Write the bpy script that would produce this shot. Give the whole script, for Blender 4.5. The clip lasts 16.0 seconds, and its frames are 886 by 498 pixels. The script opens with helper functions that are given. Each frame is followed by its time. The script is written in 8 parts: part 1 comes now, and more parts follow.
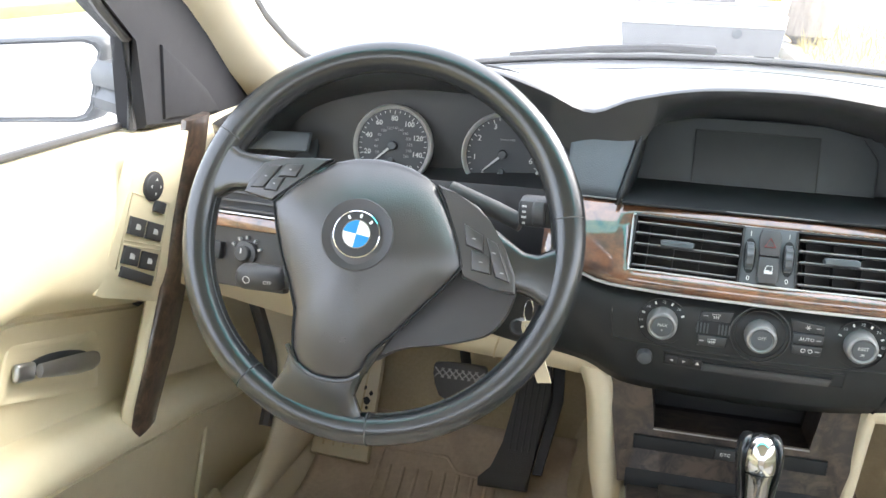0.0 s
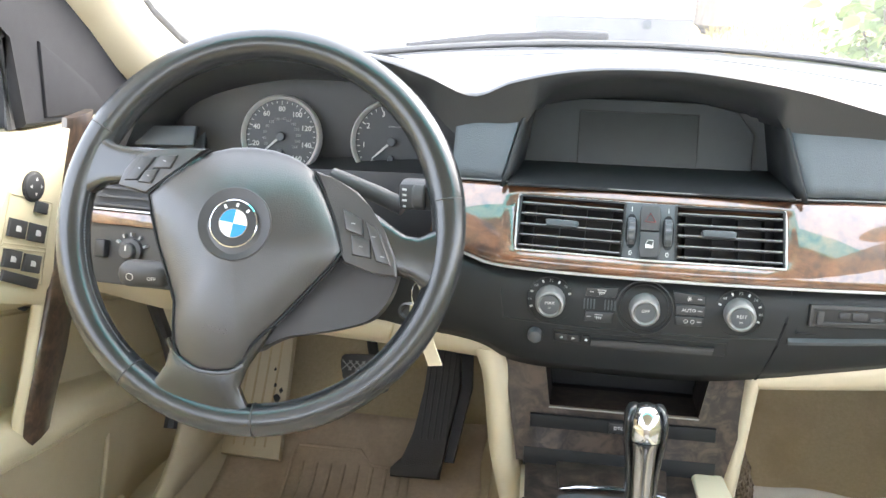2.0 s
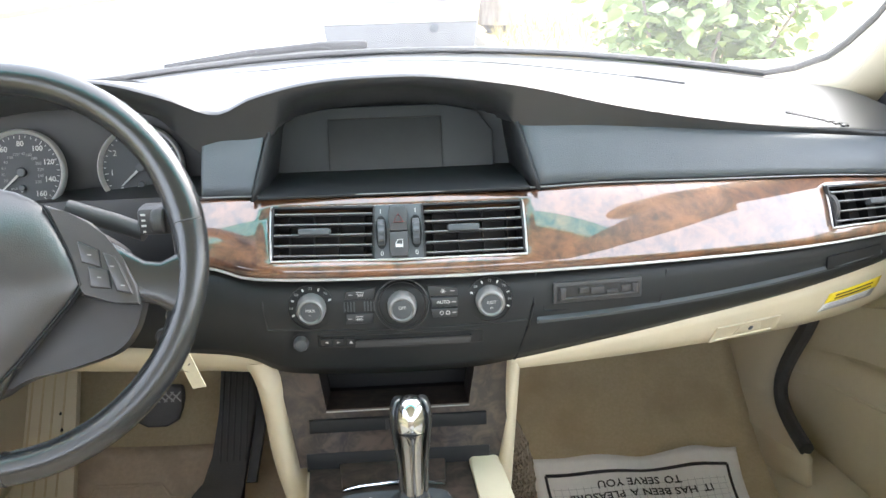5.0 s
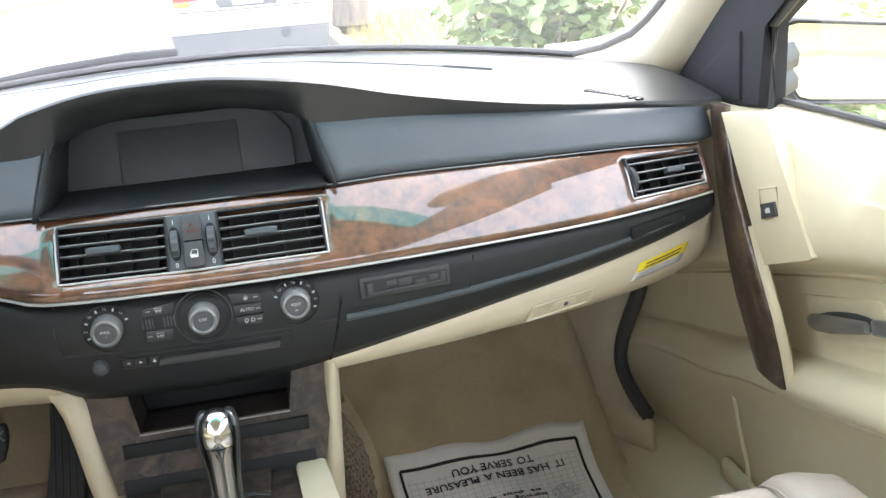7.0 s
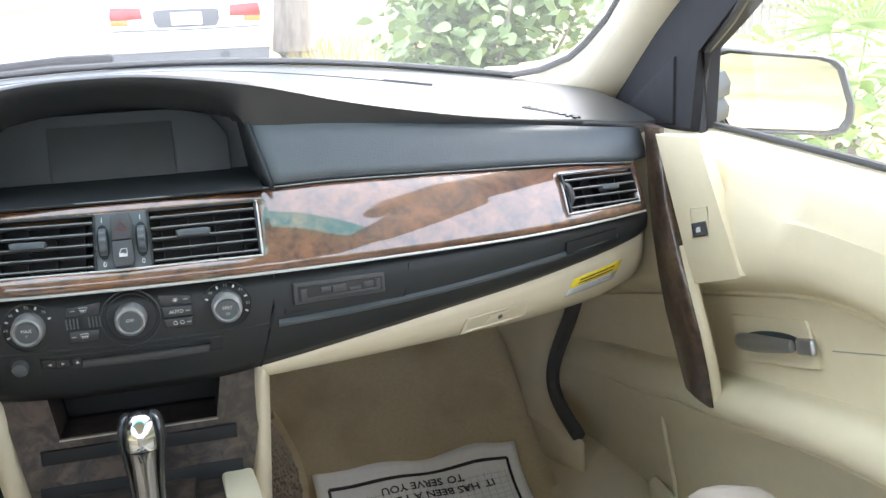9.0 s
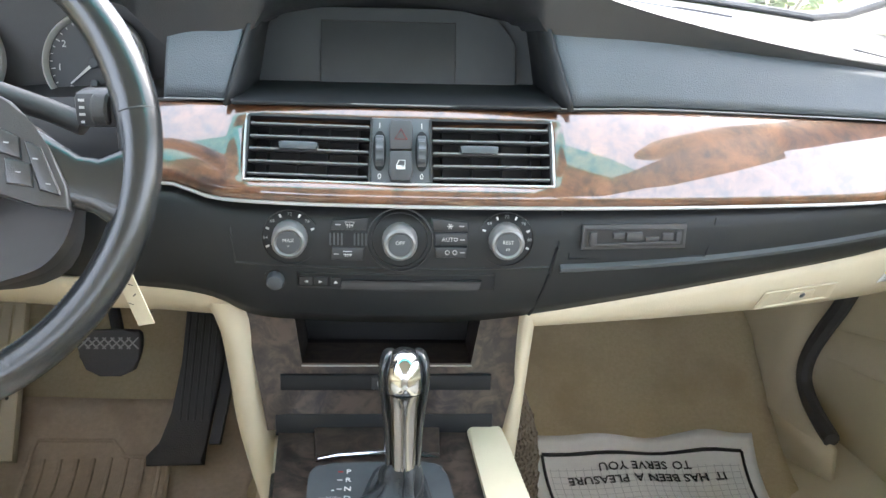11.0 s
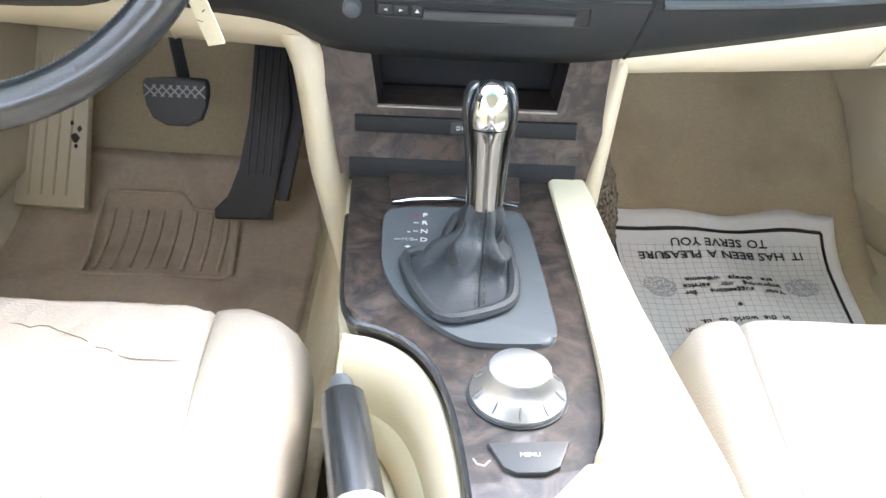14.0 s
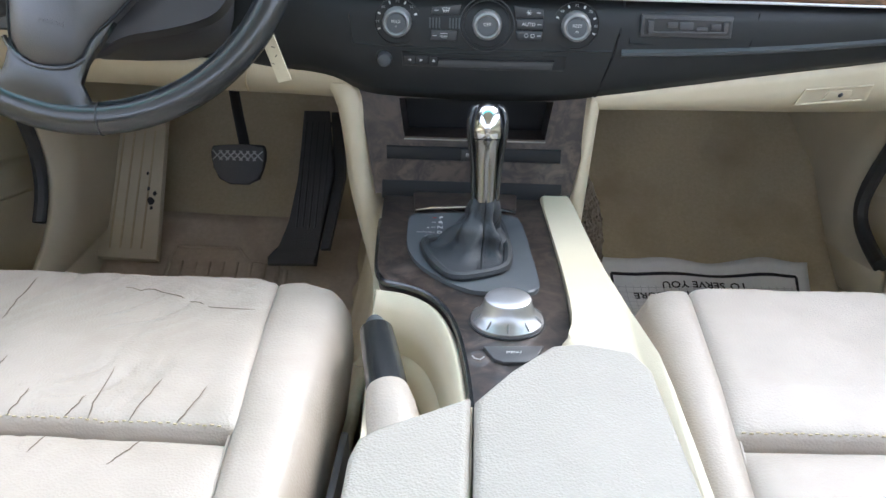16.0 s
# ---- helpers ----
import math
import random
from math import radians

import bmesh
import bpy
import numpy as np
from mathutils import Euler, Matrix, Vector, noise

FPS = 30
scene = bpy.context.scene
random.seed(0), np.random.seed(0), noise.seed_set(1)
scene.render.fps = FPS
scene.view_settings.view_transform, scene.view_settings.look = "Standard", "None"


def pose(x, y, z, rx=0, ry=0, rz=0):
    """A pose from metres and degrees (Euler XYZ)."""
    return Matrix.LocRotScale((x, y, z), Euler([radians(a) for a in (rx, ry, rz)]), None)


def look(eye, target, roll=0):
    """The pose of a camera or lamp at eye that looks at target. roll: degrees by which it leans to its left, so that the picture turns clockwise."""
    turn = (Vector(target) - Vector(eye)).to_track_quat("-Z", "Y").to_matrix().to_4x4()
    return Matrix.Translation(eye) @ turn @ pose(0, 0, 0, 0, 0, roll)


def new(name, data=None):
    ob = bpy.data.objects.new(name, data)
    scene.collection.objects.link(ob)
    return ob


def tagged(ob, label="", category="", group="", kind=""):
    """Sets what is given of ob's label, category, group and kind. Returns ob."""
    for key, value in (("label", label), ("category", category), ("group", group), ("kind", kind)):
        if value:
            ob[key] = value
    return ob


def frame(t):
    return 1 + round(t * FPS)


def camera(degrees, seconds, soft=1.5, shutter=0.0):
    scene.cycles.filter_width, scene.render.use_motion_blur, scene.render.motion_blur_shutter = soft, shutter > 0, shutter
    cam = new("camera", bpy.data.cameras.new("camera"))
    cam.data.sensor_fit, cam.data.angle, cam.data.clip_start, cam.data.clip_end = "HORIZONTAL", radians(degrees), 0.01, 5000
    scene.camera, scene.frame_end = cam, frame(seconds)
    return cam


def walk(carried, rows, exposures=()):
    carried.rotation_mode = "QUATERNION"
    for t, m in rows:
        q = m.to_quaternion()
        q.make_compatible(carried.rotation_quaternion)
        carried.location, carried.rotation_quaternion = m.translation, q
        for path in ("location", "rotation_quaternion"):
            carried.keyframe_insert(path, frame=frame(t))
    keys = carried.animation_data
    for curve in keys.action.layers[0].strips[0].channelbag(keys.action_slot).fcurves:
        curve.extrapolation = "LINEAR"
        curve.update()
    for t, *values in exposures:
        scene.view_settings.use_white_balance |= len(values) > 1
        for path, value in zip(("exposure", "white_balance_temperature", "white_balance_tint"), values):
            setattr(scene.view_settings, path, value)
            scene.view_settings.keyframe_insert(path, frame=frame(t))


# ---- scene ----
cam = camera(51.0, 16.0)
PATH = [
    (0, (-0.1033, -0.8276, 1.0627), (-0.5375, 1.0251, 0.4472), 2.06),
    (0.5, (-0.0945, -0.8222, 1.0578), (-0.4945, 1.0353, 0.4335), 1.39),
    (1, (-0.0842, -0.8221, 1.0582), (-0.4385, 1.0499, 0.4497), 1.05),
    (1.5, (-0.0762, -0.8235, 1.0572), (-0.3928, 1.0530, 0.4420), 1.04),
    (2, (-0.0656, -0.8230, 1.0529), (-0.3481, 1.0586, 0.4369), 1.10),
    (2.5, (-0.0566, -0.8269, 1.0523), (-0.3004, 1.0613, 0.4395), 0.48),
    (3, (-0.0448, -0.8270, 1.0505), (-0.2542, 1.0651, 0.4371), 0.12),
    (3.5, (-0.0330, -0.8280, 1.0506), (-0.1999, 1.0677, 0.4353), -0.16),
    (3.7, (-0.0240, -0.8341, 1.0521), (-0.1492, 1.0661, 0.4408), -0.46),
    (5.8, (0.0252, -0.8432, 1.0579), (0.2154, 1.0548, 0.4569), -3.08),
    (6, (0.0389, -0.8449, 1.0542), (0.2422, 1.0505, 0.4489), -3.83),
    (6.5, (0.0551, -0.8396, 1.0509), (0.3296, 1.0435, 0.4356), -4.48),
    (7, (0.0726, -0.8400, 1.0478), (0.4250, 1.0304, 0.4334), -4.70),
    (7.5, (0.0825, -0.8438, 1.0391), (0.5342, 1.0107, 0.4418), -4.76),
    (8, (0.0895, -0.8537, 1.0377), (0.6563, 0.9792, 0.4730), -4.27),
    (8.2, (0.0890, -0.8520, 1.0362), (0.6690, 0.9760, 0.4730), -4.10),
    (10.3, (0.0110, -0.7679, 0.9928), (0.3014, 1.1216, 0.4049), 2.29),
    (10.5, (0.0027, -0.7424, 0.9860), (0.2831, 1.1415, 0.3758), 2.16),
    (11, (-0.0144, -0.7038, 0.9755), (0.1180, 1.1822, 0.3233), 1.86),
    (11.5, (-0.0263, -0.6609, 0.9790), (0.0663, 1.2090, 0.2754), 0.90),
    (12, (-0.0366, -0.6334, 0.9793), (-0.0003, 1.1889, 0.1560), 1.65),
    (12.5, (-0.0370, -0.6325, 0.9738), (-0.0357, 1.1577, 0.0821), 0.93),
    (13, (-0.0362, -0.6424, 0.9677), (-0.0363, 1.1219, 0.0256), 1.11),
    (13.5, (-0.0313, -0.6666, 0.9401), (-0.0221, 1.0650, -0.0607), 1.94),
    (14, (-0.0313, -0.6791, 0.9180), (-0.0111, 1.0207, -0.1357), 2.74),
    (14.5, (-0.0256, -0.7021, 0.9054), (0.0059, 0.9913, -0.1583), 2.44),
    (15, (-0.0244, -0.7428, 0.8981), (0.0261, 0.9703, -0.1327), 3.44),
    (15.5, (-0.0211, -0.8113, 0.9018), (0.0002, 0.9503, -0.0450), 2.39),
    (16, (-0.0084, -0.9056, 0.9087), (-0.0686, 0.9182, 0.0901), 1.08),
]
SIZE = 1.13  # the plan below is drawn a little small; everything is brought to true size at the end
walk(cam, [(t, look(Vector(eye) * SIZE, Vector(target) * SIZE, roll)) for t, eye, target, roll in PATH], exposures=[(0.0, 2.75, 6550, 10), (1.5, 3.02, 6590, 10), (3.0, 3.07, 6640, 10), (6.5, 2.6, 6500, 10), (7.5, 2.42, 6450, 10), (8.0, 2.27, 6350, 10), (10.5, 2.74, 6300, 10), (11.5, 3.17, 6320, 10), (12.0, 3.66, 6320, 11), (12.5, 3.87, 6280, 11), (13.0, 4.09, 6250, 12), (13.5, 3.84, 6200, 12), (14.0, 3.48, 6150, 13), (14.5, 3.15, 6020, 12), (15.0, 2.86, 5920, 12), (15.5, 2.55, 5880, 11), (16.0, 2.32, 5850, 12)])

# ---------------------------------------------------------------- light
world = bpy.data.worlds.new("sky")
scene.world = world
world.use_nodes = True
SUN_EL, SUN_ROT = 42.0, 50.0
wn = world.node_tree.nodes
sky = wn.new("ShaderNodeTexSky")
sky.sky_type = "NISHITA"
sky.sun_disc = False
sky.sun_elevation, sky.sun_rotation = radians(SUN_EL), radians(SUN_ROT)
sky.air_density, sky.dust_density, sky.ozone_density = 1.0, 3.2, 1.0
wn["Background"].inputs["Strength"].default_value = 0.15
haze = wn.new("ShaderNodeMix")
haze.data_type = "RGBA"
haze.inputs["Factor"].default_value = 0.6
haze.inputs["B"].default_value = (6.6, 7.0, 7.8, 1)
world.node_tree.links.new(sky.outputs[0], haze.inputs["A"])
world.node_tree.links.new(haze.outputs["Result"], wn["Background"].inputs[0])
sun_data = bpy.data.lights.new("sun", "SUN")
sun_data.energy, sun_data.angle, sun_data.color = 0.75, radians(25), (1.0, 0.97, 0.92)
sun = new("sun", sun_data)
a, e = radians(SUN_ROT), radians(SUN_EL)
sun.matrix_world = look((math.sin(a) * math.cos(e) * 30, math.cos(a) * math.cos(e) * 30, math.sin(e) * 30), (0, 0, 0))


# ---------------------------------------------------------------- materials
def material(name, base, rough=0.5, metal=0.0, second=None, scale=40.0, bump=0.0, bump_scale=400.0, coat=0.0, coat_ior=1.5,
             stain=None, stain_scale=6.0, mottle=0.5, spec=0.5, stretch=None, random=0.0, twist=0.0):
    m = bpy.data.materials.new(name)
    m.use_nodes = True
    n, l = m.node_tree.nodes, m.node_tree.links
    b = n["Principled BSDF"]
    b.inputs["Roughness"].default_value = rough
    b.inputs["Metallic"].default_value = metal
    b.inputs["Coat Weight"].default_value = coat
    b.inputs["Coat Roughness"].default_value = 0.02
    b.inputs["Coat IOR"].default_value = coat_ior
    b.inputs["Specular IOR Level"].default_value = spec
    tc = n.new("ShaderNodeTexCoord")
    src = tc.outputs["Object"]
    if stretch:
        mp = n.new("ShaderNodeMapping")
        mp.inputs["Scale"].default_value = stretch
        l.new(src, mp.inputs[0])
        src = mp.outputs[0]
    second = second or [c * 0.8 for c in base]
    nz = n.new("ShaderNodeTexNoise")
    nz.inputs["Scale"].default_value = scale
    nz.inputs["Detail"].default_value = 6
    nz.inputs["Roughness"].default_value = 0.65
    nz.inputs["Distortion"].default_value = twist
    l.new(src, nz.inputs["Vector"])
    ramp = n.new("ShaderNodeValToRGB")
    ramp.color_ramp.elements[0].position, ramp.color_ramp.elements[1].position = 0.5 - mottle / 2, 0.5 + mottle / 2
    ramp.color_ramp.elements[0].color, ramp.color_ramp.elements[1].color = (*second, 1), (*base, 1)
    l.new(nz.outputs["Fac"], ramp.inputs[0])
    col = ramp.outputs[0]
    if stain:
        n2 = n.new("ShaderNodeTexNoise")
        n2.inputs["Scale"].default_value = stain_scale
        n2.inputs["Detail"].default_value = 4
        l.new(tc.outputs["Object"], n2.inputs["Vector"])
        r2 = n.new("ShaderNodeValToRGB")
        r2.color_ramp.elements[0].position, r2.color_ramp.elements[1].position = 0.5, 0.72
        l.new(n2.outputs["Fac"], r2.inputs[0])
        mx = n.new("ShaderNodeMix")
        mx.data_type = "RGBA"
        l.new(r2.outputs[0], mx.inputs["Factor"])
        l.new(col, mx.inputs["A"])
        mx.inputs["B"].default_value = (*stain, 1)
        col = mx.outputs["Result"]
    if random:
        oi = n.new("ShaderNodeObjectInfo")
        hs = n.new("ShaderNodeHueSaturation")
        mr = n.new("ShaderNodeMapRange")
        mr.inputs["To Min"].default_value, mr.inputs["To Max"].default_value = 1 - random, 1 + random
        l.new(oi.outputs["Random"], mr.inputs[0])
        l.new(mr.outputs[0], hs.inputs["Value"])
        l.new(col, hs.inputs["Color"])
        col = hs.outputs[0]
    l.new(col, b.inputs["Base Color"])
    if bump:
        n3 = n.new("ShaderNodeTexVoronoi" if bump_scale > 300 else "ShaderNodeTexNoise")
        n3.inputs["Scale"].default_value = bump_scale
        l.new(tc.outputs["Object"], n3.inputs["Vector"])
        bp = n.new("ShaderNodeBump")
        bp.inputs["Strength"].default_value = bump
        bp.inputs["Distance"].default_value = 0.001
        l.new(n3.outputs[0], bp.inputs["Height"])
        l.new(bp.outputs[0], b.inputs["Normal"])
    return m


def glass_material(name, gloss=0.06, tint=(1, 1, 1), veil=0.0):
    """Clear glass with a cloudy pale film that stands in for veiling glare."""
    m = bpy.data.materials.new(name)
    m.use_nodes = True
    n, l = m.node_tree.nodes, m.node_tree.links
    n.remove(n["Principled BSDF"])
    tr, gl, mx = n.new("ShaderNodeBsdfTransparent"), n.new("ShaderNodeBsdfGlossy"), n.new("ShaderNodeMixShader")
    film, veil_mix, cloud = n.new("ShaderNodeBsdfTranslucent"), n.new("ShaderNodeMixShader"), n.new("ShaderNodeTexNoise")
    spread_ = n.new("ShaderNodeMapRange")
    cloud.inputs["Scale"].default_value, cloud.inputs["Detail"].default_value = 6.0, 5.0
    spread_.inputs["From Min"].default_value, spread_.inputs["From Max"].default_value = 0.3, 0.7
    spread_.inputs["To Min"].default_value, spread_.inputs["To Max"].default_value = veil * 0.7, veil * 1.3
    film.inputs[0].default_value = (0.85, 0.86, 0.86, 1)
    tr.inputs[0].default_value = (*tint, 1)
    gl.inputs["Roughness"].default_value = 0.02
    mx.inputs[0].default_value = gloss
    l.new(n.new("ShaderNodeTexCoord").outputs["Object"], cloud.inputs["Vector"])
    l.new(cloud.outputs["Fac"], spread_.inputs[0])
    l.new(spread_.outputs[0], veil_mix.inputs[0])
    l.new(tr.outputs[0], veil_mix.inputs[1])
    l.new(film.outputs[0], veil_mix.inputs[2])
    l.new(veil_mix.outputs[0], mx.inputs[1])
    l.new(gl.outputs[0], mx.inputs[2])
    l.new(mx.outputs[0], n["Material Output"].inputs["Surface"])
    return m


M_DASH = material("dash_soft_black", (0.036, 0.038, 0.040), 0.33, second=(0.031, 0.033, 0.035), bump=0.25, bump_scale=900, spec=0.75)
M_PAD = material("dash_slate_pad", (0.078, 0.090, 0.099), 0.42, second=(0.070, 0.081, 0.090), bump=0.3, bump_scale=800)
M_BLACK = material("black_plastic", (0.052, 0.052, 0.053), 0.48, second=(0.045, 0.045, 0.046), bump=0.12, bump_scale=900)
M_DARK = material("deep_black_plastic", (0.024, 0.024, 0.025), 0.45)
M_GREYPL = material("grey_plastic", (0.074, 0.082, 0.088), 0.45)
M_BEIGE = material("beige_plastic", (0.60, 0.53, 0.385), 0.5, second=(0.56, 0.495, 0.355), bump=0.15, bump_scale=700, stain=(0.52, 0.45, 0.315), stain_scale=5)
M_LEATHER = material("cream_leather", (0.395, 0.345, 0.290), 0.42, second=(0.362, 0.314, 0.262), scale=25, bump=0.3, bump_scale=450, stain=(0.32, 0.28, 0.23), stain_scale=9)
M_DOOR = material("beige_door_vinyl", (0.65, 0.575, 0.395), 0.42, second=(0.615, 0.54, 0.365), bump=0.12, bump_scale=700, stain=(0.625, 0.55, 0.372), stain_scale=4)
M_LID = material("pebbled_cream_leather", (0.335, 0.308, 0.265), 0.5, second=(0.305, 0.28, 0.24), scale=25, bump=0.55, bump_scale=520)
M_CREASE = material("crease_brown", (0.17, 0.135, 0.095), 0.7)
M_CARPET = material("tan_carpet", (0.59, 0.50, 0.335), 0.95, second=(0.49, 0.41, 0.26), scale=160, bump=0.8, bump_scale=900, stain=(0.42, 0.335, 0.21), stain_scale=7)
M_MAT = material("tan_floor_mat", (0.68, 0.57, 0.455), 0.95, second=(0.56, 0.46, 0.355), scale=120, bump=0.8, bump_scale=800, stain=(0.45, 0.35, 0.265), stain_scale=11)
M_WOOD = material("burl_walnut_gloss", (0.21, 0.085, 0.034), 0.5, second=(0.060, 0.024, 0.011), scale=24, mottle=0.30, coat=1.0, coat_ior=1.9, stain=(0.045, 0.019, 0.009), stain_scale=60, stretch=(1, 1, 1.5), twist=0.5)
M_WOODDARK = material("burl_walnut_dark", (0.066, 0.047, 0.036), 0.38, second=(0.010, 0.008, 0.0075), scale=34, mottle=0.22, coat=0.4, stain=(0.012, 0.009, 0.008), stain_scale=55, twist=1.4)
M_HANDLE = material("burl_walnut_handle", (0.105, 0.066, 0.042), 0.4, second=(0.030, 0.020, 0.014), scale=34, mottle=0.26, coat=0.8, coat_ior=1.6, stain=(0.030, 0.020, 0.014), stain_scale=45, twist=1.2)
M_CHROME = material("chrome", (0.64, 0.665, 0.69), 0.10, 1.0, second=(0.60, 0.625, 0.65))
M_SILVER = material("satin_silver", (0.46, 0.465, 0.465), 0.36, 0.9, second=(0.41, 0.415, 0.415), bump=0.05, bump_scale=900)
M_WHEEL = material("black_leather", (0.020, 0.022, 0.023), 0.22, second=(0.013, 0.015, 0.016), scale=30, bump=0.12, bump_scale=700, spec=0.8)
M_HUB = material("charcoal_vinyl", (0.036, 0.035, 0.036), 0.32, second=(0.030, 0.029, 0.030), scale=14, bump=0.14, bump_scale=900, stain=(0.042, 0.040, 0.042), stain_scale=22, spec=0.8)
M_RUBBER = material("black_rubber", (0.046, 0.046, 0.047), 0.6, second=(0.056, 0.054, 0.052), bump=0.3, bump_scale=500)
M_DIAL = material("dial_face", (0.050, 0.053, 0.058), 0.5)
M_WHITE = material("white_print", (0.64, 0.64, 0.625), 0.6)
M_GREYPRINT = material("grey_print", (0.36, 0.36, 0.36), 0.6)
M_RED = material("red_print", (0.30, 0.035, 0.03), 0.5)
M_BLUE = material("blue_enamel", (0.03, 0.25, 0.62), 0.2, coat=0.6)
M_ENAMEL = material("white_enamel", (0.82, 0.82, 0.82), 0.2, coat=0.6)
M_SCREEN = material("display_glass", (0.038, 0.044, 0.045), 0.42, spec=0.35)
M_PAPER = material("paper_mat", (0.86, 0.86, 0.85), 0.85, second=(0.79, 0.79, 0.785), scale=70, bump=0.3, bump_scale=120)
M_INK = material("black_ink", (0.03, 0.03, 0.033), 0.8)
M_GRID = material("grey_ink", (0.58, 0.58, 0.59), 0.85)
M_TAG = material("cream_card_tag", (0.72, 0.66, 0.48), 0.7)
M_YELLOW = material("yellow_label", (0.85, 0.66, 0.03), 0.5)
M_FASCIA = material("matt_fascia_black", (0.021, 0.023, 0.024), 0.5, second=(0.017, 0.019, 0.020), bump=0.12, bump_scale=900, spec=0.35)
M_KEY = material("key_black", (0.030, 0.032, 0.034), 0.42, second=(0.027, 0.029, 0.031))
M_PIT = material("tray_black", (0.012, 0.013, 0.014), 0.6, spec=0.3)
M_BOSS = material("smooth_charcoal", (0.034, 0.033, 0.035), 0.4, second=(0.040, 0.039, 0.041))
M_HOOD = material("hood_charcoal", (0.060, 0.068, 0.071), 0.55, second=(0.053, 0.060, 0.063), bump=0.12, bump_scale=900)
M_RING = material("dial_ring", (0.60, 0.60, 0.585), 0.35, 0.35, second=(0.56, 0.56, 0.545))
M_KNOB = material("satin_grey_knob", (0.26, 0.26, 0.255), 0.4, 0.5, second=(0.22, 0.22, 0.215))
# the gear knob's chrome again, darkened to imitate duller reflections on its face
M_CHROME_DIM = material("chrome_toned_down", (0.27, 0.275, 0.28), 0.15, 1.0, second=(0.245, 0.25, 0.255))
M_GAITER = material("gaiter_leather", (0.021, 0.025, 0.028), 0.58, second=(0.016, 0.019, 0.022), scale=60, bump=0.35, bump_scale=750)
# pale film mixed in so the view outside looks washed out by flare
M_GLASS = glass_material("window_glass", 0.05, veil=0.05)
M_BAND = glass_material("teal_shade_glass", 0.05, (0.11, 0.62, 0.56))
M_MIRROR = material("mirror_glass", (0.88, 0.89, 0.9), 0.02, 1.0, second=(0.88, 0.89, 0.9))
M_PAINT = material("white_car_paint", (0.78, 0.78, 0.77), 0.25, coat=0.8, second=(0.74, 0.74, 0.73))
M_TAIL = material("red_lamp_plastic", (0.5, 0.03, 0.025), 0.15, coat=0.8)
M_AMBER = material("amber_lamp_plastic", (0.75, 0.25, 0.03), 0.15, coat=0.8)
M_ROAD = material("asphalt", (0.40, 0.39, 0.37), 0.9, second=(0.32, 0.31, 0.295), scale=30, bump=0.6, bump_scale=180, stain=(0.35, 0.34, 0.32), stain_scale=0.8)
M_SKIRT = material("grey_bumper_plastic", (0.15, 0.15, 0.152), 0.6, second=(0.12, 0.12, 0.122), scale=8)
M_KERB = material("concrete", (0.42, 0.40, 0.36), 0.9, second=(0.34, 0.32, 0.29), scale=12, bump=0.5, bump_scale=150)
M_DRYGRASS = material("dry_grass", (0.52, 0.42, 0.20), 0.9, second=(0.36, 0.29, 0.13), scale=5, stain=(0.22, 0.26, 0.08), stain_scale=1.1)
M_GRASS = material("green_grass", (0.16, 0.22, 0.06), 0.9, second=(0.24, 0.24, 0.09), scale=4)
M_LEAF = material("green_leaf", (0.34, 0.46, 0.18), 0.45, second=(0.42, 0.53, 0.24), scale=3, random=0.3)
M_BARK = material("bark", (0.36, 0.31, 0.27), 0.95, second=(0.17, 0.145, 0.125), scale=9, bump=1.0, bump_scale=60, stretch=(1, 1, 0.25))
M_ROOF = material("headliner_cloth", (0.57, 0.535, 0.46), 0.95, second=(0.53, 0.495, 0.425), bump=0.3, bump_scale=900)
M_FRAME = material("window_frame_black", (0.034, 0.034, 0.037), 0.75, second=(0.028, 0.028, 0.031), bump=0.2, bump_scale=700, spec=0.2)
M_NET = material("brown_net", (0.15, 0.115, 0.078), 0.8, second=(0.11, 0.082, 0.054), scale=300)
M_FELT = material("grey_painted_frame", (0.055, 0.057, 0.06), 0.45, second=(0.05, 0.052, 0.055))


# ---------------------------------------------------------------- building helpers
def thing(name, label="", category="", group="", kind=""):
    return tagged(new(name), label, category, group, kind)


def part(name, bm, mat, parent=None, label="", smooth=True, auto=35):
    me = bpy.data.meshes.new(name)
    bmesh.ops.recalc_face_normals(bm, faces=bm.faces)
    bm.normal_update()
    lim = radians(auto)
    for f in bm.faces:
        f.smooth = smooth
    for ed in bm.edges:
        if len(ed.link_faces) == 2 and ed.calc_face_angle(0) > lim:
            ed.smooth = False
    bm.to_mesh(me)
    bm.free()
    ob = new(name, me)
    me.materials.append(mat)
    if parent is not None:
        ob.parent = parent
    if label:
        ob["label"] = label
    return ob


def again(name, src, parent, m):
    ob = new(name, src.data)
    ob.parent = parent
    ob.matrix_basis = m
    return ob


def box(bm, c, s, m=None, bevel=0.0, seg=2):
    r = bmesh.ops.create_cube(bm, size=1.0)
    vs = r["verts"]
    for v in vs:
        v.co = Vector((v.co.x * s[0], v.co.y * s[1], v.co.z * s[2]))
    if bevel:
        es = list({ed for v in vs for ed in v.link_edges})
        g = bmesh.ops.bevel(bm, geom=es, offset=bevel, segments=seg, affect="EDGES", profile=0.5)
        vs = list({v for v in g["verts"]} | {v for v in vs if v.is_valid})
    for v in vs:
        p = Vector(c) + v.co
        v.co = m @ p if m else p
    return vs


def boxm(c, s, m=None, bevel=0.0, seg=2):
    bm = bmesh.new()
    box(bm, c, s, m, bevel, seg)
    return bm


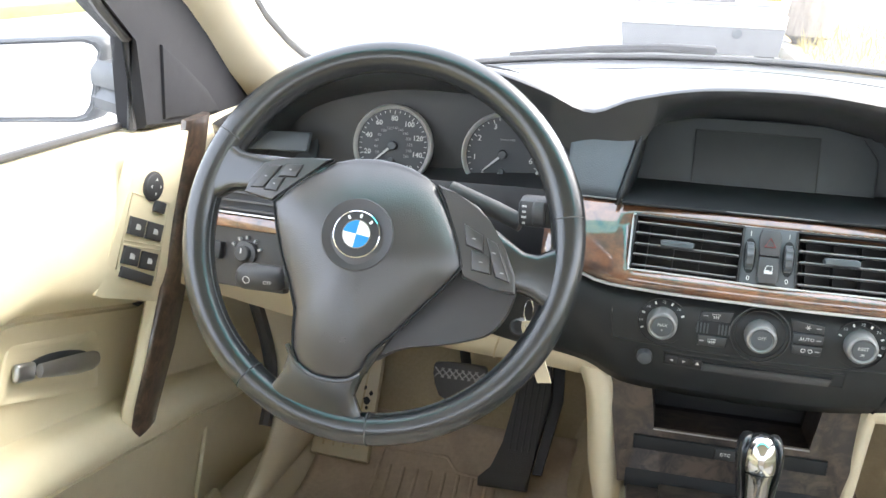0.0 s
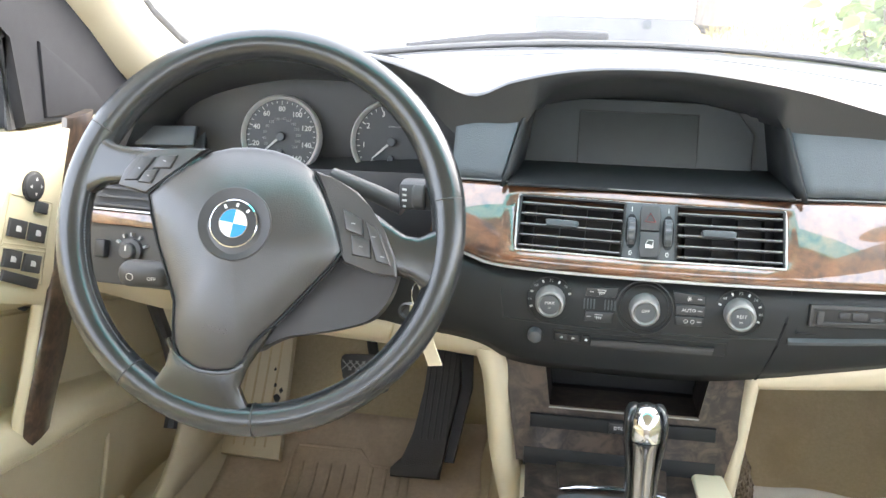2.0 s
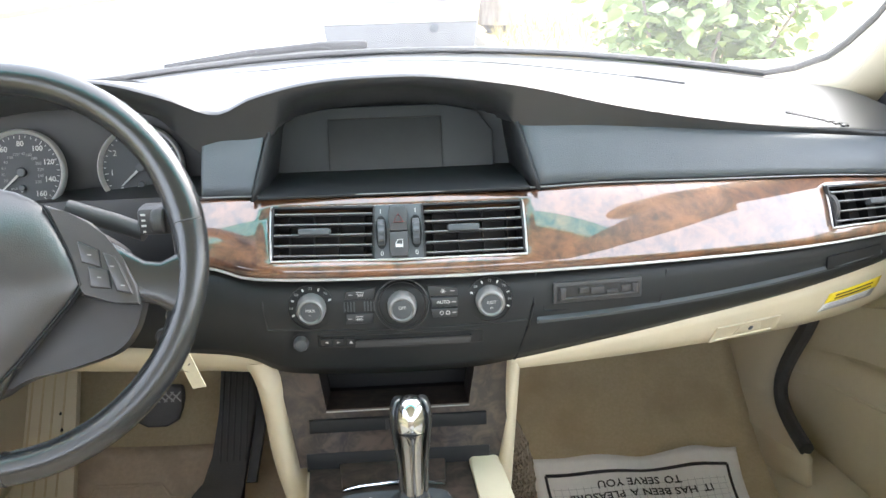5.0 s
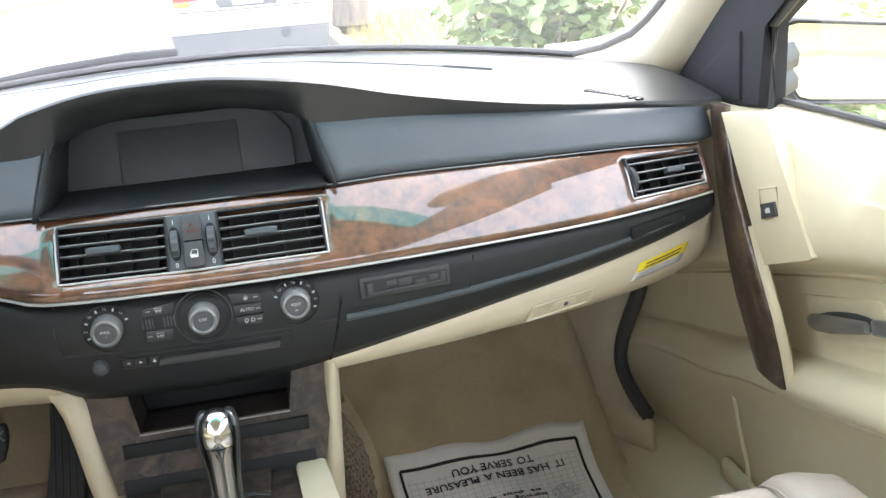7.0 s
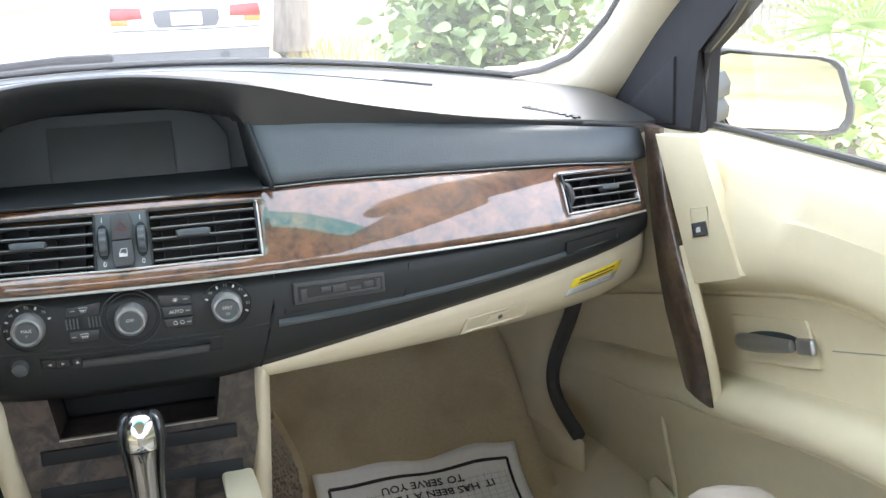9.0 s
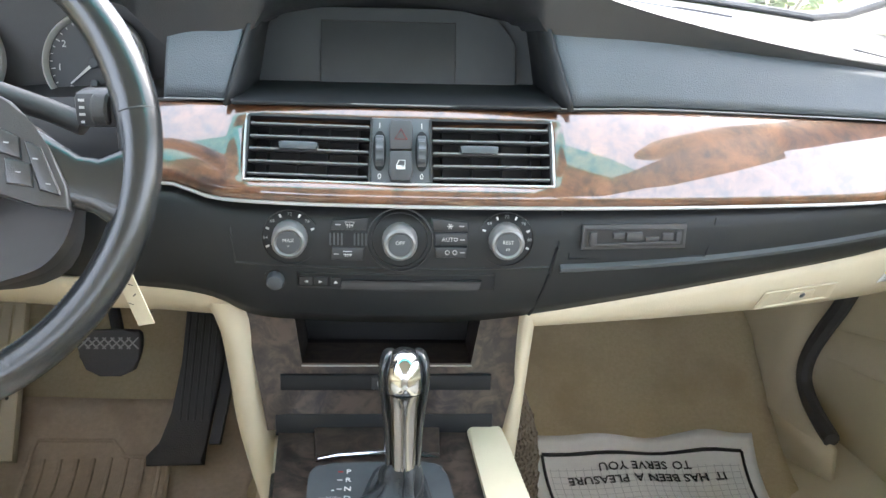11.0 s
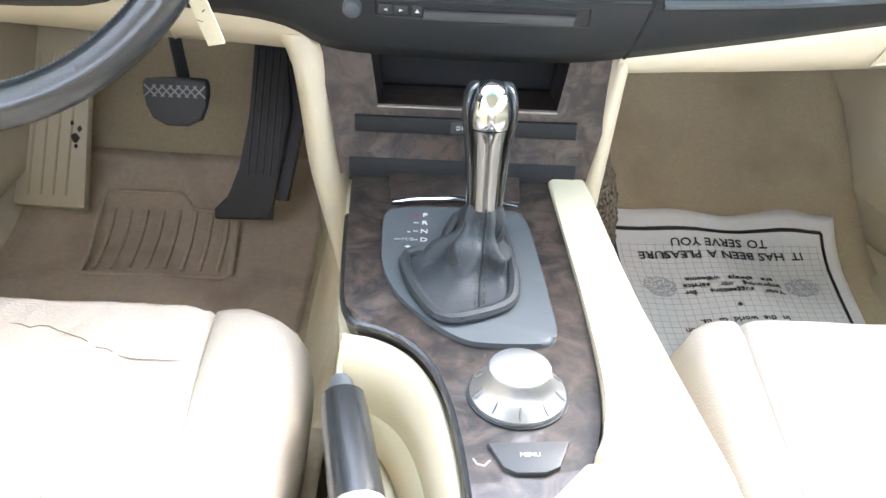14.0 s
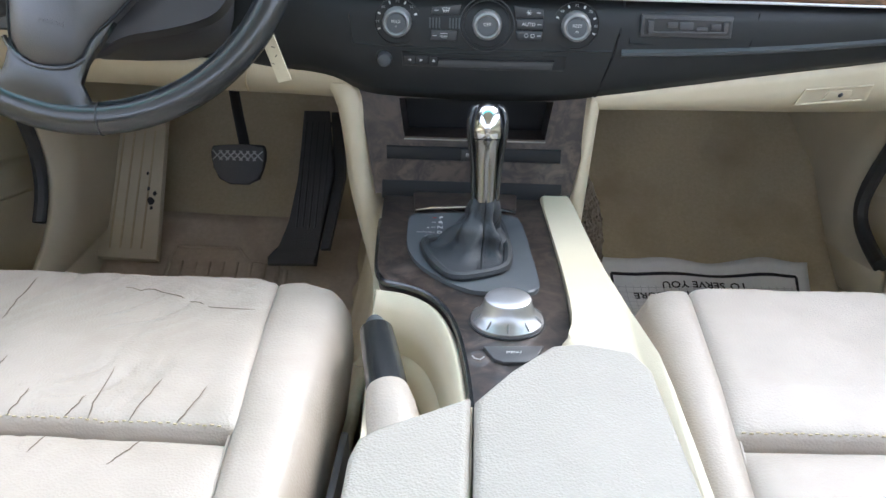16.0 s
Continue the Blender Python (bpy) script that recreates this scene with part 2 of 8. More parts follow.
def prism(pts, depth, m=None, bevel=0.0, seg=2, bm=None, top_only=True):
    """An outline in the xy plane, from z = 0 up to z = depth."""
    bm = bm or bmesh.new()
    lo = [bm.verts.new((x, y, 0)) for x, y in pts]
    hi = [bm.verts.new((x, y, depth)) for x, y in pts]
    n = len(pts)
    top = bm.faces.new(hi)
    bm.faces.new(lo[::-1])
    for i in range(n):
        bm.faces.new((lo[i], lo[(i + 1) % n], hi[(i + 1) % n], hi[i]))
    allv = lo + hi
    if bevel:
        g = bmesh.ops.bevel(bm, geom=list(top.edges), offset=bevel, segments=seg, affect="EDGES", profile=0.5)
        allv = list({v for v in g["verts"]} | {v for v in allv if v.is_valid})
    if m:
        for v in allv:
            v.co = m @ v.co
    return bm


def loft(rows, closed=False, caps=False, bm=None, skip=None):
    bm = bm or bmesh.new()
    g = [[bm.verts.new(p) for p in r] for r in rows]
    w = len(rows[0])
    for i in range(len(g) - 1):
        for j in range(w if closed else w - 1):
            if skip and skip(i, j):
                continue
            k = (j + 1) % w
            bm.faces.new((g[i][j], g[i][k], g[i + 1][k], g[i + 1][j]))
    if caps:
        bm.faces.new(g[0][::-1])
        bm.faces.new(g[-1])
    return bm


def revolve(profile, n=32, m=None, bm=None, ripple=None):
    """profile: (radius, height) pairs turned about z."""
    bm = bm or bmesh.new()
    rows = []
    for k in range(n):
        t = 2 * math.pi * k / n
        q = ripple(k) if ripple else 1.0
        rows.append([Vector((r * q * math.cos(t), r * q * math.sin(t), h)) for r, h in profile])
    rows = [[(m @ p if m else p) for p in r] for r in rows]
    g = [[bm.verts.new(p) for p in r] for r in rows]
    for i in range(n):
        for j in range(len(profile) - 1):
            bm.faces.new((g[i][j], g[(i + 1) % n][j], g[(i + 1) % n][j + 1], g[i][j + 1]))
    bm.faces.new([g[i][0] for i in range(n)][::-1])
    bm.faces.new([g[i][-1] for i in range(n)])
    return bm


def tube(path, radius, n=10, bm=None, closed=False, flat=1.0, up=(0, 0, 1)):
    """A tube along points; radius a number or one for each point; flat squeezes it along up."""
    bm = bm or bmesh.new()
    pts = [Vector(p) for p in path]
    rows = []
    for i, p in enumerate(pts):
        a = pts[(i - 1) % len(pts)] if closed or i else p
        b = pts[(i + 1) % len(pts)] if closed or i < len(pts) - 1 else p
        d = (b - a).normalized()
        s = d.cross(Vector(up))
        s = s.normalized() if s.length > 1e-4 else d.orthogonal().normalized()
        u = s.cross(d)
        r = radius[i] if isinstance(radius, (list, tuple)) else radius
        rows.append([p + r * (math.cos(2 * math.pi * k / n) * s + flat * math.sin(2 * math.pi * k / n) * u) for k in range(n)])
    if closed:
        rows.append(rows[0])
    bm2 = loft(rows, closed=True, caps=not closed, bm=bm)
    if closed:
        bmesh.ops.remove_doubles(bm2, verts=bm2.verts, dist=1e-6)
    return bm2


def ring(profile, n=64, m=None):
    """A closed profile of (radius, height) turned about z into a torus-like ring."""
    bm = bmesh.new()
    g = []
    for k in range(n):
        t = 2 * math.pi * k / n
        g.append([bm.verts.new((m @ Vector((r * math.cos(t), r * math.sin(t), h))) if m else (r * math.cos(t), r * math.sin(t), h)) for r, h in profile])
    for i in range(n):
        for j in range(len(profile)):
            k = (j + 1) % len(profile)
            bm.faces.new((g[i][j], g[(i + 1) % n][j], g[(i + 1) % n][k], g[i][k]))
    return bm


def lerp(tab, x):
    """A smooth curve through (x, value) pairs."""
    if x <= tab[0][0]:
        return tab[0][1]
    for i in range(len(tab) - 1):
        (x0, v0), (x1, v1) = tab[i], tab[i + 1]
        if x <= x1:
            m0 = (v1 - tab[i - 1][1]) / (x1 - tab[i - 1][0]) if i else (v1 - v0) / (x1 - x0)
            m1 = (tab[i + 2][1] - v0) / (tab[i + 2][0] - x0) if i + 2 < len(tab) else (v1 - v0) / (x1 - x0)
            h = x1 - x0
            t = (x - x0) / h
            return ((2 * t ** 3 - 3 * t ** 2 + 1) * v0 + (t ** 3 - 2 * t ** 2 + t) * h * m0 + (-2 * t ** 3 + 3 * t ** 2) * v1 + (t ** 3 - t ** 2) * h * m1)
    return tab[-1][1]


def spread(a, b, n):
    return [a + (b - a) * i / (n - 1) for i in range(n)]


def rounded(pts, closed=True, n=2):
    """Cuts the corners of an outline n times."""
    for _ in range(n):
        out_ = [] if closed else [pts[0]]
        for i in range(len(pts) if closed else len(pts) - 1):
            a_, b_ = pts[i], pts[(i + 1) % len(pts)]
            out_ += [tuple(p * 0.75 + q * 0.25 for p, q in zip(a_, b_)), tuple(p * 0.25 + q * 0.75 for p, q in zip(a_, b_))]
        pts = out_ if closed else out_ + [pts[-1]]
    return pts


def solid(ob, thickness, offset=-1.0):
    md = ob.modifiers.new("thickness", "SOLIDIFY")
    md.thickness, md.offset = thickness, offset
    return ob


def words(text, size, m, mat, parent, name="lettering", depth=0.0004, bold=0.0):
    """Built-in font lettering, centred, lying in the xy plane of m."""
    cu = bpy.data.curves.new(name, "FONT")
    cu.body, cu.size, cu.align_x, cu.align_y, cu.extrude, cu.offset, cu.resolution_u = text, size, "CENTER", "CENTER", depth, bold, 2
    tmp = bpy.data.objects.new("tmp", cu)
    scene.collection.objects.link(tmp)
    me = bpy.data.meshes.new_from_object(tmp.evaluated_get(bpy.context.evaluated_depsgraph_get()))
    bpy.data.objects.remove(tmp)
    me.name = name
    me.materials.clear()
    me.materials.append(mat)
    ob = new(name, me)
    ob.parent = parent
    ob.matrix_basis = m
    return ob


def frame_on(o, right, up):
    """A matrix at o whose x runs along right and y along up."""
    r = Vector(right).normalized()
    n = r.cross(Vector(up)).normalized()
    u = n.cross(r)
    return Matrix(((r.x, u.x, n.x, o[0]), (r.y, u.y, n.y, o[1]), (r.z, u.z, n.z, o[2]), (0, 0, 0, 1)))


def moved(c, rz=0.0, move=(0, 0, 0), size=1.0):
    """A turn and a scale about the point c, and a move."""
    c = Vector(c)
    return Matrix.Translation(c + Vector(move)) @ Matrix.Rotation(radians(rz), 4, "Z") @ Matrix.Scale(size, 4) @ Matrix.Translation(-c)


# ---------------------------------------------------------------- car shell
def bow(x):
    return 0.5 * x * x


BROW_Z = [(-0.66, 0.840), (-0.60, 0.846), (-0.555, 0.866), (-0.513, 0.901), (-0.484, 0.927), (-0.436, 0.946), (-0.379, 0.957), (-0.323, 0.958), (-0.268, 0.954), (-0.213, 0.937),
          (-0.172, 0.919), (-0.136, 0.934), (-0.075, 0.948), (0.0, 0.952), (0.053, 0.949), (0.133, 0.936), (0.215, 0.914), (0.304, 0.894), (0.402, 0.875), (0.515, 0.856), (0.589, 0.843), (0.66, 0.836)]
BROW_Y = [(-0.66, 0.26), (-0.60, 0.19), (-0.555, 0.11), (-0.513, 0.065), (-0.45, 0.058), (-0.30, 0.058), (-0.213, 0.062), (-0.172, 0.072), (-0.136, 0.064), (0.0, 0.055), (0.133, 0.064), (0.304, 0.101), (0.402, 0.136), (0.515, 0.188), (0.589, 0.228), (0.66, 0.27)]
TRIM_TOP = [(-0.66, 0.795), (-0.578, 0.80), (-0.46, 0.816), (-0.324, 0.830), (-0.193, 0.839), (0.0, 0.840), (0.135, 0.838), (0.204, 0.837), (0.324, 0.829), (0.46, 0.816), (0.578, 0.799)]
TRIM_LOW = [(-0.37, 0.775), (-0.21, 0.7785), (-0.172, 0.7785), (-0.156, 0.773), (-0.131, 0.770), (0.0, 0.769), (0.129, 0.767), (0.274, 0.762), (0.428, 0.753), (0.578, 0.745)]


def ends(x):
    """Widens the dash a little towards its ends."""
    return x + 0.035 * math.copysign(max(0.0, abs(x) - 0.13), x)


BROW_Z, BROW_Y, TRIM_TOP, TRIM_LOW = ([(ends(x), v) for x, v in tab] for tab in (BROW_Z, BROW_Y, TRIM_TOP, TRIM_LOW))


def glass_foot(x):
    return Vector((x, 0.70 - 0.5 * x * x, 0.908 - 0.115 * x * x))


def trim_at(x, z, out=0.0):
    """The face of the dash trim; out: metres proud of it."""
    s = 0.55
    k = 1 / math.hypot(1, s)
    return Vector((x, 0.004 + s * (z - 0.785) + bow(x) - out * k, z + out * s * k))


def trim_uv(x, v, out=0.0):
    zb, zt = lerp(TRIM_LOW, x), lerp(TRIM_TOP, x)
    return trim_at(x, zb + (zt - zb) * v, out)


def top_at(x, s):
    """The upper face of the dash, from its brow (0) to the foot of the windscreen (1)."""
    b = Vector((x, lerp(BROW_Y, x), lerp(BROW_Z, x)))
    g = glass_foot(x)
    p = b.lerp(g, s)
    roll = lerp([(-0.66, 0.008), (-0.5, 0.017), (0.15, 0.018), (0.35, 0.011), (0.66, 0.007)], x)
    p.z = b.z + (g.z - b.z) * (1 - (1 - s) ** 1.7) + 0.12 * roll * (1 - math.exp(-s / 0.02)) * (1 - s)
    return p


def dash_top():
    ob = thing("dashboard", "charcoal car dashboard with burl wood trim strip and air vents", "dashboard")
    rows = []
    for x in spread(-0.66, 0.66, 133):
        b = Vector((x, lerp(BROW_Y, x), lerp(BROW_Z, x)))
        g = glass_foot(x)
        face = lerp([(-0.66, 0.03), (-0.56, 0.035), (-0.5, 0.02), (-0.24, 0.022), (-0.19, 0.048), (-0.125, 0.048), (-0.10, 0.02), (0.10, 0.02), (0.125, 0.044), (0.2, 0.036), (0.3, 0.025), (0.4, 0.016), (0.66, 0.01)], x)
        r = [b + Vector((0, 0.014, -face)), b + Vector((0, 0.002, -0.007)), b + Vector((0, 0.0, -0.002))]
        r += [top_at(x, s) for s in (0.004, 0.015, 0.03, 0.05, 0.08, 0.12, 0.18, 0.26, 0.38, 0.5, 0.7, 0.88, 1.0)]
        r += [g + Vector((0, 0.01, -0.05)), Vector((x, max(b.y + 0.1, 0.2), b.z - 0.055))]
        rows.append(r)
    part("upper_pad", loft(rows, closed=True, caps=True), M_DASH, ob, auto=50)
    return ob


dash = dash_top()


# slate padded panels beside and below the hoods
PAD_TOP = [(ends(x), v) for x, v in ((0.12, 0.908), (0.19, 0.902), (0.272, 0.886), (0.40, 0.866), (0.578, 0.838), (0.62, 0.83))]
for lo, hi, rise in ((0.120, 0.617, 0.0), (-0.19, -0.124, 0.0), (-0.617, -0.485, 0.012)):
    rows = []
    for x in spread(lo, hi, 24):
        zb, zt = lerp(TRIM_TOP, abs(x)) + 0.002, lerp(PAD_TOP, abs(x)) + rise
        row = []
        for k in range(7):
            s = k / 6
            z = zb + (zt - zb) * s
            slant = 0.018 * (1 - s) * max(0.0, 1 - abs(abs(x) - 0.12) / 0.04) * (1 if x > 0 else -1)
            row.append(Vector((x + slant, 0.040 + bow(x) + 0.62 * (z - 0.84) - 0.004 * math.sin(math.pi * s), z)))
        rows.append(row)
    solid(part("padded_panel", loft(rows), M_PAD, dash, "slate blue-grey grained panel"), 0.005, 0)

# burl wood strip with openings for the vents
VENTS = [(-0.121, -0.0235), (0.0235, 0.121), (0.4685, 0.5833)]
xs = sorted(set([round(v, 4) for v in spread(-0.205, 0.5937, 60)] + [-0.121, 0.121, 0.4685, 0.5833]))
xs = [x for x in xs if not any(0 < abs(x - q) < 0.006 for q in (-0.121, 0.121, 0.4685, 0.5833))]
vs_ = [0.0, 0.1, 0.2, 0.35, 0.5, 0.7, 0.85, 0.92, 0.97, 1.0]
CROWN = [(0, 0.0062), (0.1, 0.0072), (0.2, 0.0073), (0.35, 0.0066), (0.5, 0.0055), (0.7, 0.0033), (0.85, 0.0008), (0.92, -0.0009), (0.97, -0.0025), (1.0, -0.0037)]
rows = [[trim_uv(x, v, lerp(CROWN, v)) for v in vs_] for x in xs]


def in_vent(i, j):
    xm = (xs[i] + xs[i + 1]) / 2
    return 2 <= j <= 5 and (-0.121 < xm < 0.121 or 0.4685 < xm < 0.5833)


solid(part("wood_trim", loft(rows, skip=in_vent), M_WOOD, dash, "glossy burl walnut trim strip"), 0.012, -1)
part("chrome_line", tube([trim_uv(x, -0.015, 0.004) for x in spread(-0.205, 0.5937, 60)], 0.0016, 6), M_RING, dash, "thin chrome strip")
part("chrome_line", tube([trim_uv(x, 1.02, -0.001) for x in spread(-0.19, 0.5937, 60)], 0.0008, 6), M_KNOB, dash, "thin satin strip")

# lower black fascia
LOW_EDGE = [(ends(x), v) for x, v in ((-0.37, 0.686), (-0.30, 0.684), (-0.22, 0.684), (-0.187, 0.686), (-0.15, 0.681), (-0.121, 0.668), (-0.067, 0.665), (0.0, 0.664), (0.068, 0.665), (0.111, 0.669), (0.20, 0.679), (0.304, 0.688), (0.45, 0.695), (0.578, 0.703), (0.60, 0.71))]


def fascia_y(x, z, v):
    return bow(x) + lerp([(0, 0.014), (0.15, 0.003), (0.4, -0.005), (0.7, -0.007), (0.92, -0.004), (1.0, 0.002)], v)


rows = []
for x in spread(-0.36, 0.606, 90):
    a, b = lerp(LOW_EDGE, x), lerp(TRIM_LOW, x) - 0.003
    rows.append([Vector((x, fascia_y(x, 0, k / 9), a + (b - a) * k / 9)) for k in range(10)])
solid(part("lower_fascia", loft(rows), M_FASCIA, dash, "matt black lower fascia"), 0.005, 0)

# glove box: cream panel under the fascia
GLOVE_LOW = [(ends(x), v - 0.012) for x, v in ((0.10, 0.660), (0.15, 0.656), (0.206, 0.651), (0.32, 0.642), (0.48, 0.629), (0.555, 0.626), (0.60, 0.63))]


def glove_at(x, s, out=0.0):
    """A point of the glove box front; s runs from its upper edge (0) to its lower edge (1)."""
    def q(x, s):
        a, b = lerp(GLOVE_LOW, x), lerp(LOW_EDGE, x)
        return Vector((x, bow(x) + 0.014 + 0.061 * s - 0.018 * math.sin(math.pi * s), b + (a - b) * s ** 0.85 - 0.004 * math.sin(math.pi * s)))
    n_ = (q(x + 0.01, s) - q(x - 0.01, s)).cross(q(x, s - 0.02) - q(x, s + 0.02)).normalized() if s > 0.02 else Vector((0, -1, 0))
    return q(x, s) + n_ * out


rows = []
for x in spread(0.108, 0.617, 40):
    a, y1 = lerp(GLOVE_LOW, x), bow(x) + 0.075
    row = [glove_at(x, k / 8) for k in range(9)]
    row.append(Vector((x, y1 + 0.10, a + 0.01)))
    row.append(Vector((x, 0.50, a + 0.06)))
    rows.append(row)
glove = tagged(new("glove_box"), "closed cream glove box lid with a recessed latch", "glove box")
solid(part("lid", loft(rows), M_BEIGE, glove), 0.005, 0)
LC = glove_at(0.376, 0.36)
gm = frame_on(LC, glove_at(0.388, 0.36) - glove_at(0.364, 0.36), glove_at(0.376, 0.28) - glove_at(0.376, 0.44))
gm = gm @ Matrix.Translation((0, 0, 0.0024))
part("latch_plate", loft([[gm @ Vector((x * k, y * k, h)) for x, y in ((-0.047, -0.011), (0.047, -0.011), (0.044, 0.011), (-0.044, 0.011))] for k, h in ((1.0, 0.0), (1.0, 0.0010), (0.97, 0.0016), (0.88, 0.0016), (0.82, 0.0002))], closed=True, caps=True), M_BEIGE, glove, "cream latch recess frame")
part("latch", prism([(-0.019, -0.0055), (0.019, -0.0055), (0.015, 0.0055), (-0.015, 0.0055)], 0.0012, gm @ Matrix.Translation((0.004, 0, 0.0)), 0.0006), M_BEIGE, glove)
part("lock", revolve([(0.0030, 0), (0.0030, 0.0012), (0.0022, 0.0016), (0.0008, 0.0016)], 16, gm @ Matrix.Translation((0.006, 0, 0.0008))), M_GREYPL, glove, "small grey lock cylinder")

# knee panel under the steering column
KNEE_TOP = [(-0.64, 0.75), (-0.53, 0.742), (-0.47, 0.720), (-0.40, 0.698), (-0.36, 0.692), (-0.30, 0.691), (-0.22, 0.691), (-0.187, 0.692), (-0.15, 0.687), (-0.118, 0.674)]
KNEE_LOW = [(-0.64, 0.66), (-0.48, 0.650), (-0.40, 0.651), (-0.25, 0.651), (-0.16, 0.652), (-0.118, 0.656)]
rows = []
for x in spread(-0.63, -0.130, 40):
    b, a = lerp(KNEE_TOP, x), lerp(KNEE_LOW, x)
    d = 0.06 if x < -0.2 else 0.06 - 0.3 * (x + 0.2)
    y0 = 0.026 + bow(x) * 0.4
    row = [Vector((x, y0 + d * 0.6 * s - 0.012 * math.sin(math.pi * s), b + (a - b) * s)) for s in spread(0, 1, 7)]
    row += [Vector((x, y0 + 0.10, a + 0.004)), Vector((x, 0.5, a + 0.05))]
    rows.append(row)
knee = tagged(new("knee_panel"), "cream plastic knee panel under the steering column", "trim panel")
solid(part("panel", loft(rows), M_BEIGE, knee), 0.005, 0)

part("panel_seam", tube([Vector((-0.243 - 0.01 * s, 0.022 + bow(-0.243) * 0.4 + 0.036 * s - 0.012 * math.sin(math.pi * s) - 0.0022, 0.690 - 0.039 * s)) for s in spread(0, 1, 7)], 0.0012, 5), M_CARPET, knee, "dark joint in the panel")
part("upper_trim", tube([(x, 0.018 + bow(x) * 0.4, lerp(KNEE_TOP, x) + 0.001) for x in spread(-0.62, -0.38, 16)], 0.004, 8), M_BEIGE, knee)
# recess behind the instruments and behind the display
rows = []
for x in spread(-0.52, -0.185, 28):
    zt = lerp(BROW_Z, x) - 0.012
    rows.append([Vector((x, 0.160, 0.752)), Vector((x, 0.160, 0.84)), Vector((x, 0.164, 0.90)), Vector((x, 0.170, max(zt, 0.905)))])
solid(part("instrument_recess", loft(rows), M_BLACK, dash, "dark instrument surround"), 0.004, 0)
part("side_pad", prism([(-0.040, -0.011), (0.036, -0.009), (0.038, 0.011), (-0.041, 0.008)], 0.006, frame_on((-0.522, 0.124, 0.852), (1, 0.0, 0.0), (0, 0.35, 1)) @ Matrix.Scale(1.1, 4), 0.002), M_PAD, dash, "slate pad beside the instruments")
# hidden dark core behind the trim
rows = []
for x in spread(-0.60, 0.60, 61):
    deep = 0.180 if abs(x) < 0.137 else (0.175 if -0.54 < x < -0.185 else 0.075)
    mid = 0.045 + bow(x)
    rows.append([Vector((x, mid + 0.02, 0.675)), Vector((x, mid, 0.72)), Vector((x, mid + 0.005, 0.80)), Vector((x, mid + 0.012, lerp(TRIM_TOP, x) - 0.004)), Vector((x, max(mid + 0.03, deep), lerp(TRIM_TOP, x))), Vector((x, max(mid + 0.05, deep + 0.005), lerp(BROW_Z, x) - 0.02))])
solid(part("inner_core", loft(rows), M_DARK, dash), 0.004, 0)
SCREEN = frame_on((-0.006, 0.148, 0.863), (1, 0, 0), (0, 0.30, 1)) @ Matrix.Scale(1.045, 4)
part("display_hood_back", prism([(-0.135, -0.045), (0.135, -0.045), (0.128, 0.02), (0.108, 0.052), (0.06, 0.066), (-0.06, 0.066), (-0.108, 0.052), (-0.128, 0.02)], 0.01, SCREEN @ Matrix.Translation((0, 0, -0.02))), M_HOOD, dash)


# scuttle ahead of the windscreen foot
rows = []
for x in spread(-0.66, 0.66, 40):
    g = glass_foot(x)
    rows.append([g + Vector((0, 0.004, -0.006)), g + Vector((0, 0.05, -0.014)), g + Vector((0, 0.12, -0.036)), Vector((x, max(g.y + 0.20, 0.88), 0.85 - 0.1 * x * x)), Vector((x, 1.0, 0.79))])
solid(tagged(part("scuttle", loft(rows), M_FRAME), "black plastic scuttle below the windscreen", "scuttle", kind="structure"), 0.006, 0)

# ---------------------------------------------------------------- floor, tunnel, footwells
def floor_z(x, y):
    s = max(0.0, y - 0.36)
    return 0.235 + 1.15 * s * s / (s + 0.28) + 0.004 * noise.noise(Vector((x * 9, y * 9, 0)))


rows = [[Vector((x, y, floor_z(x, y))) for y in spread(-1.9, 0.95, 90)] for x in spread(-0.572, 0.572, 50)]
solid(tagged(part("floor", loft(rows), M_CARPET), "worn stained tan carpet on the car floor", "carpet", kind="structure"), 0.02, 0)

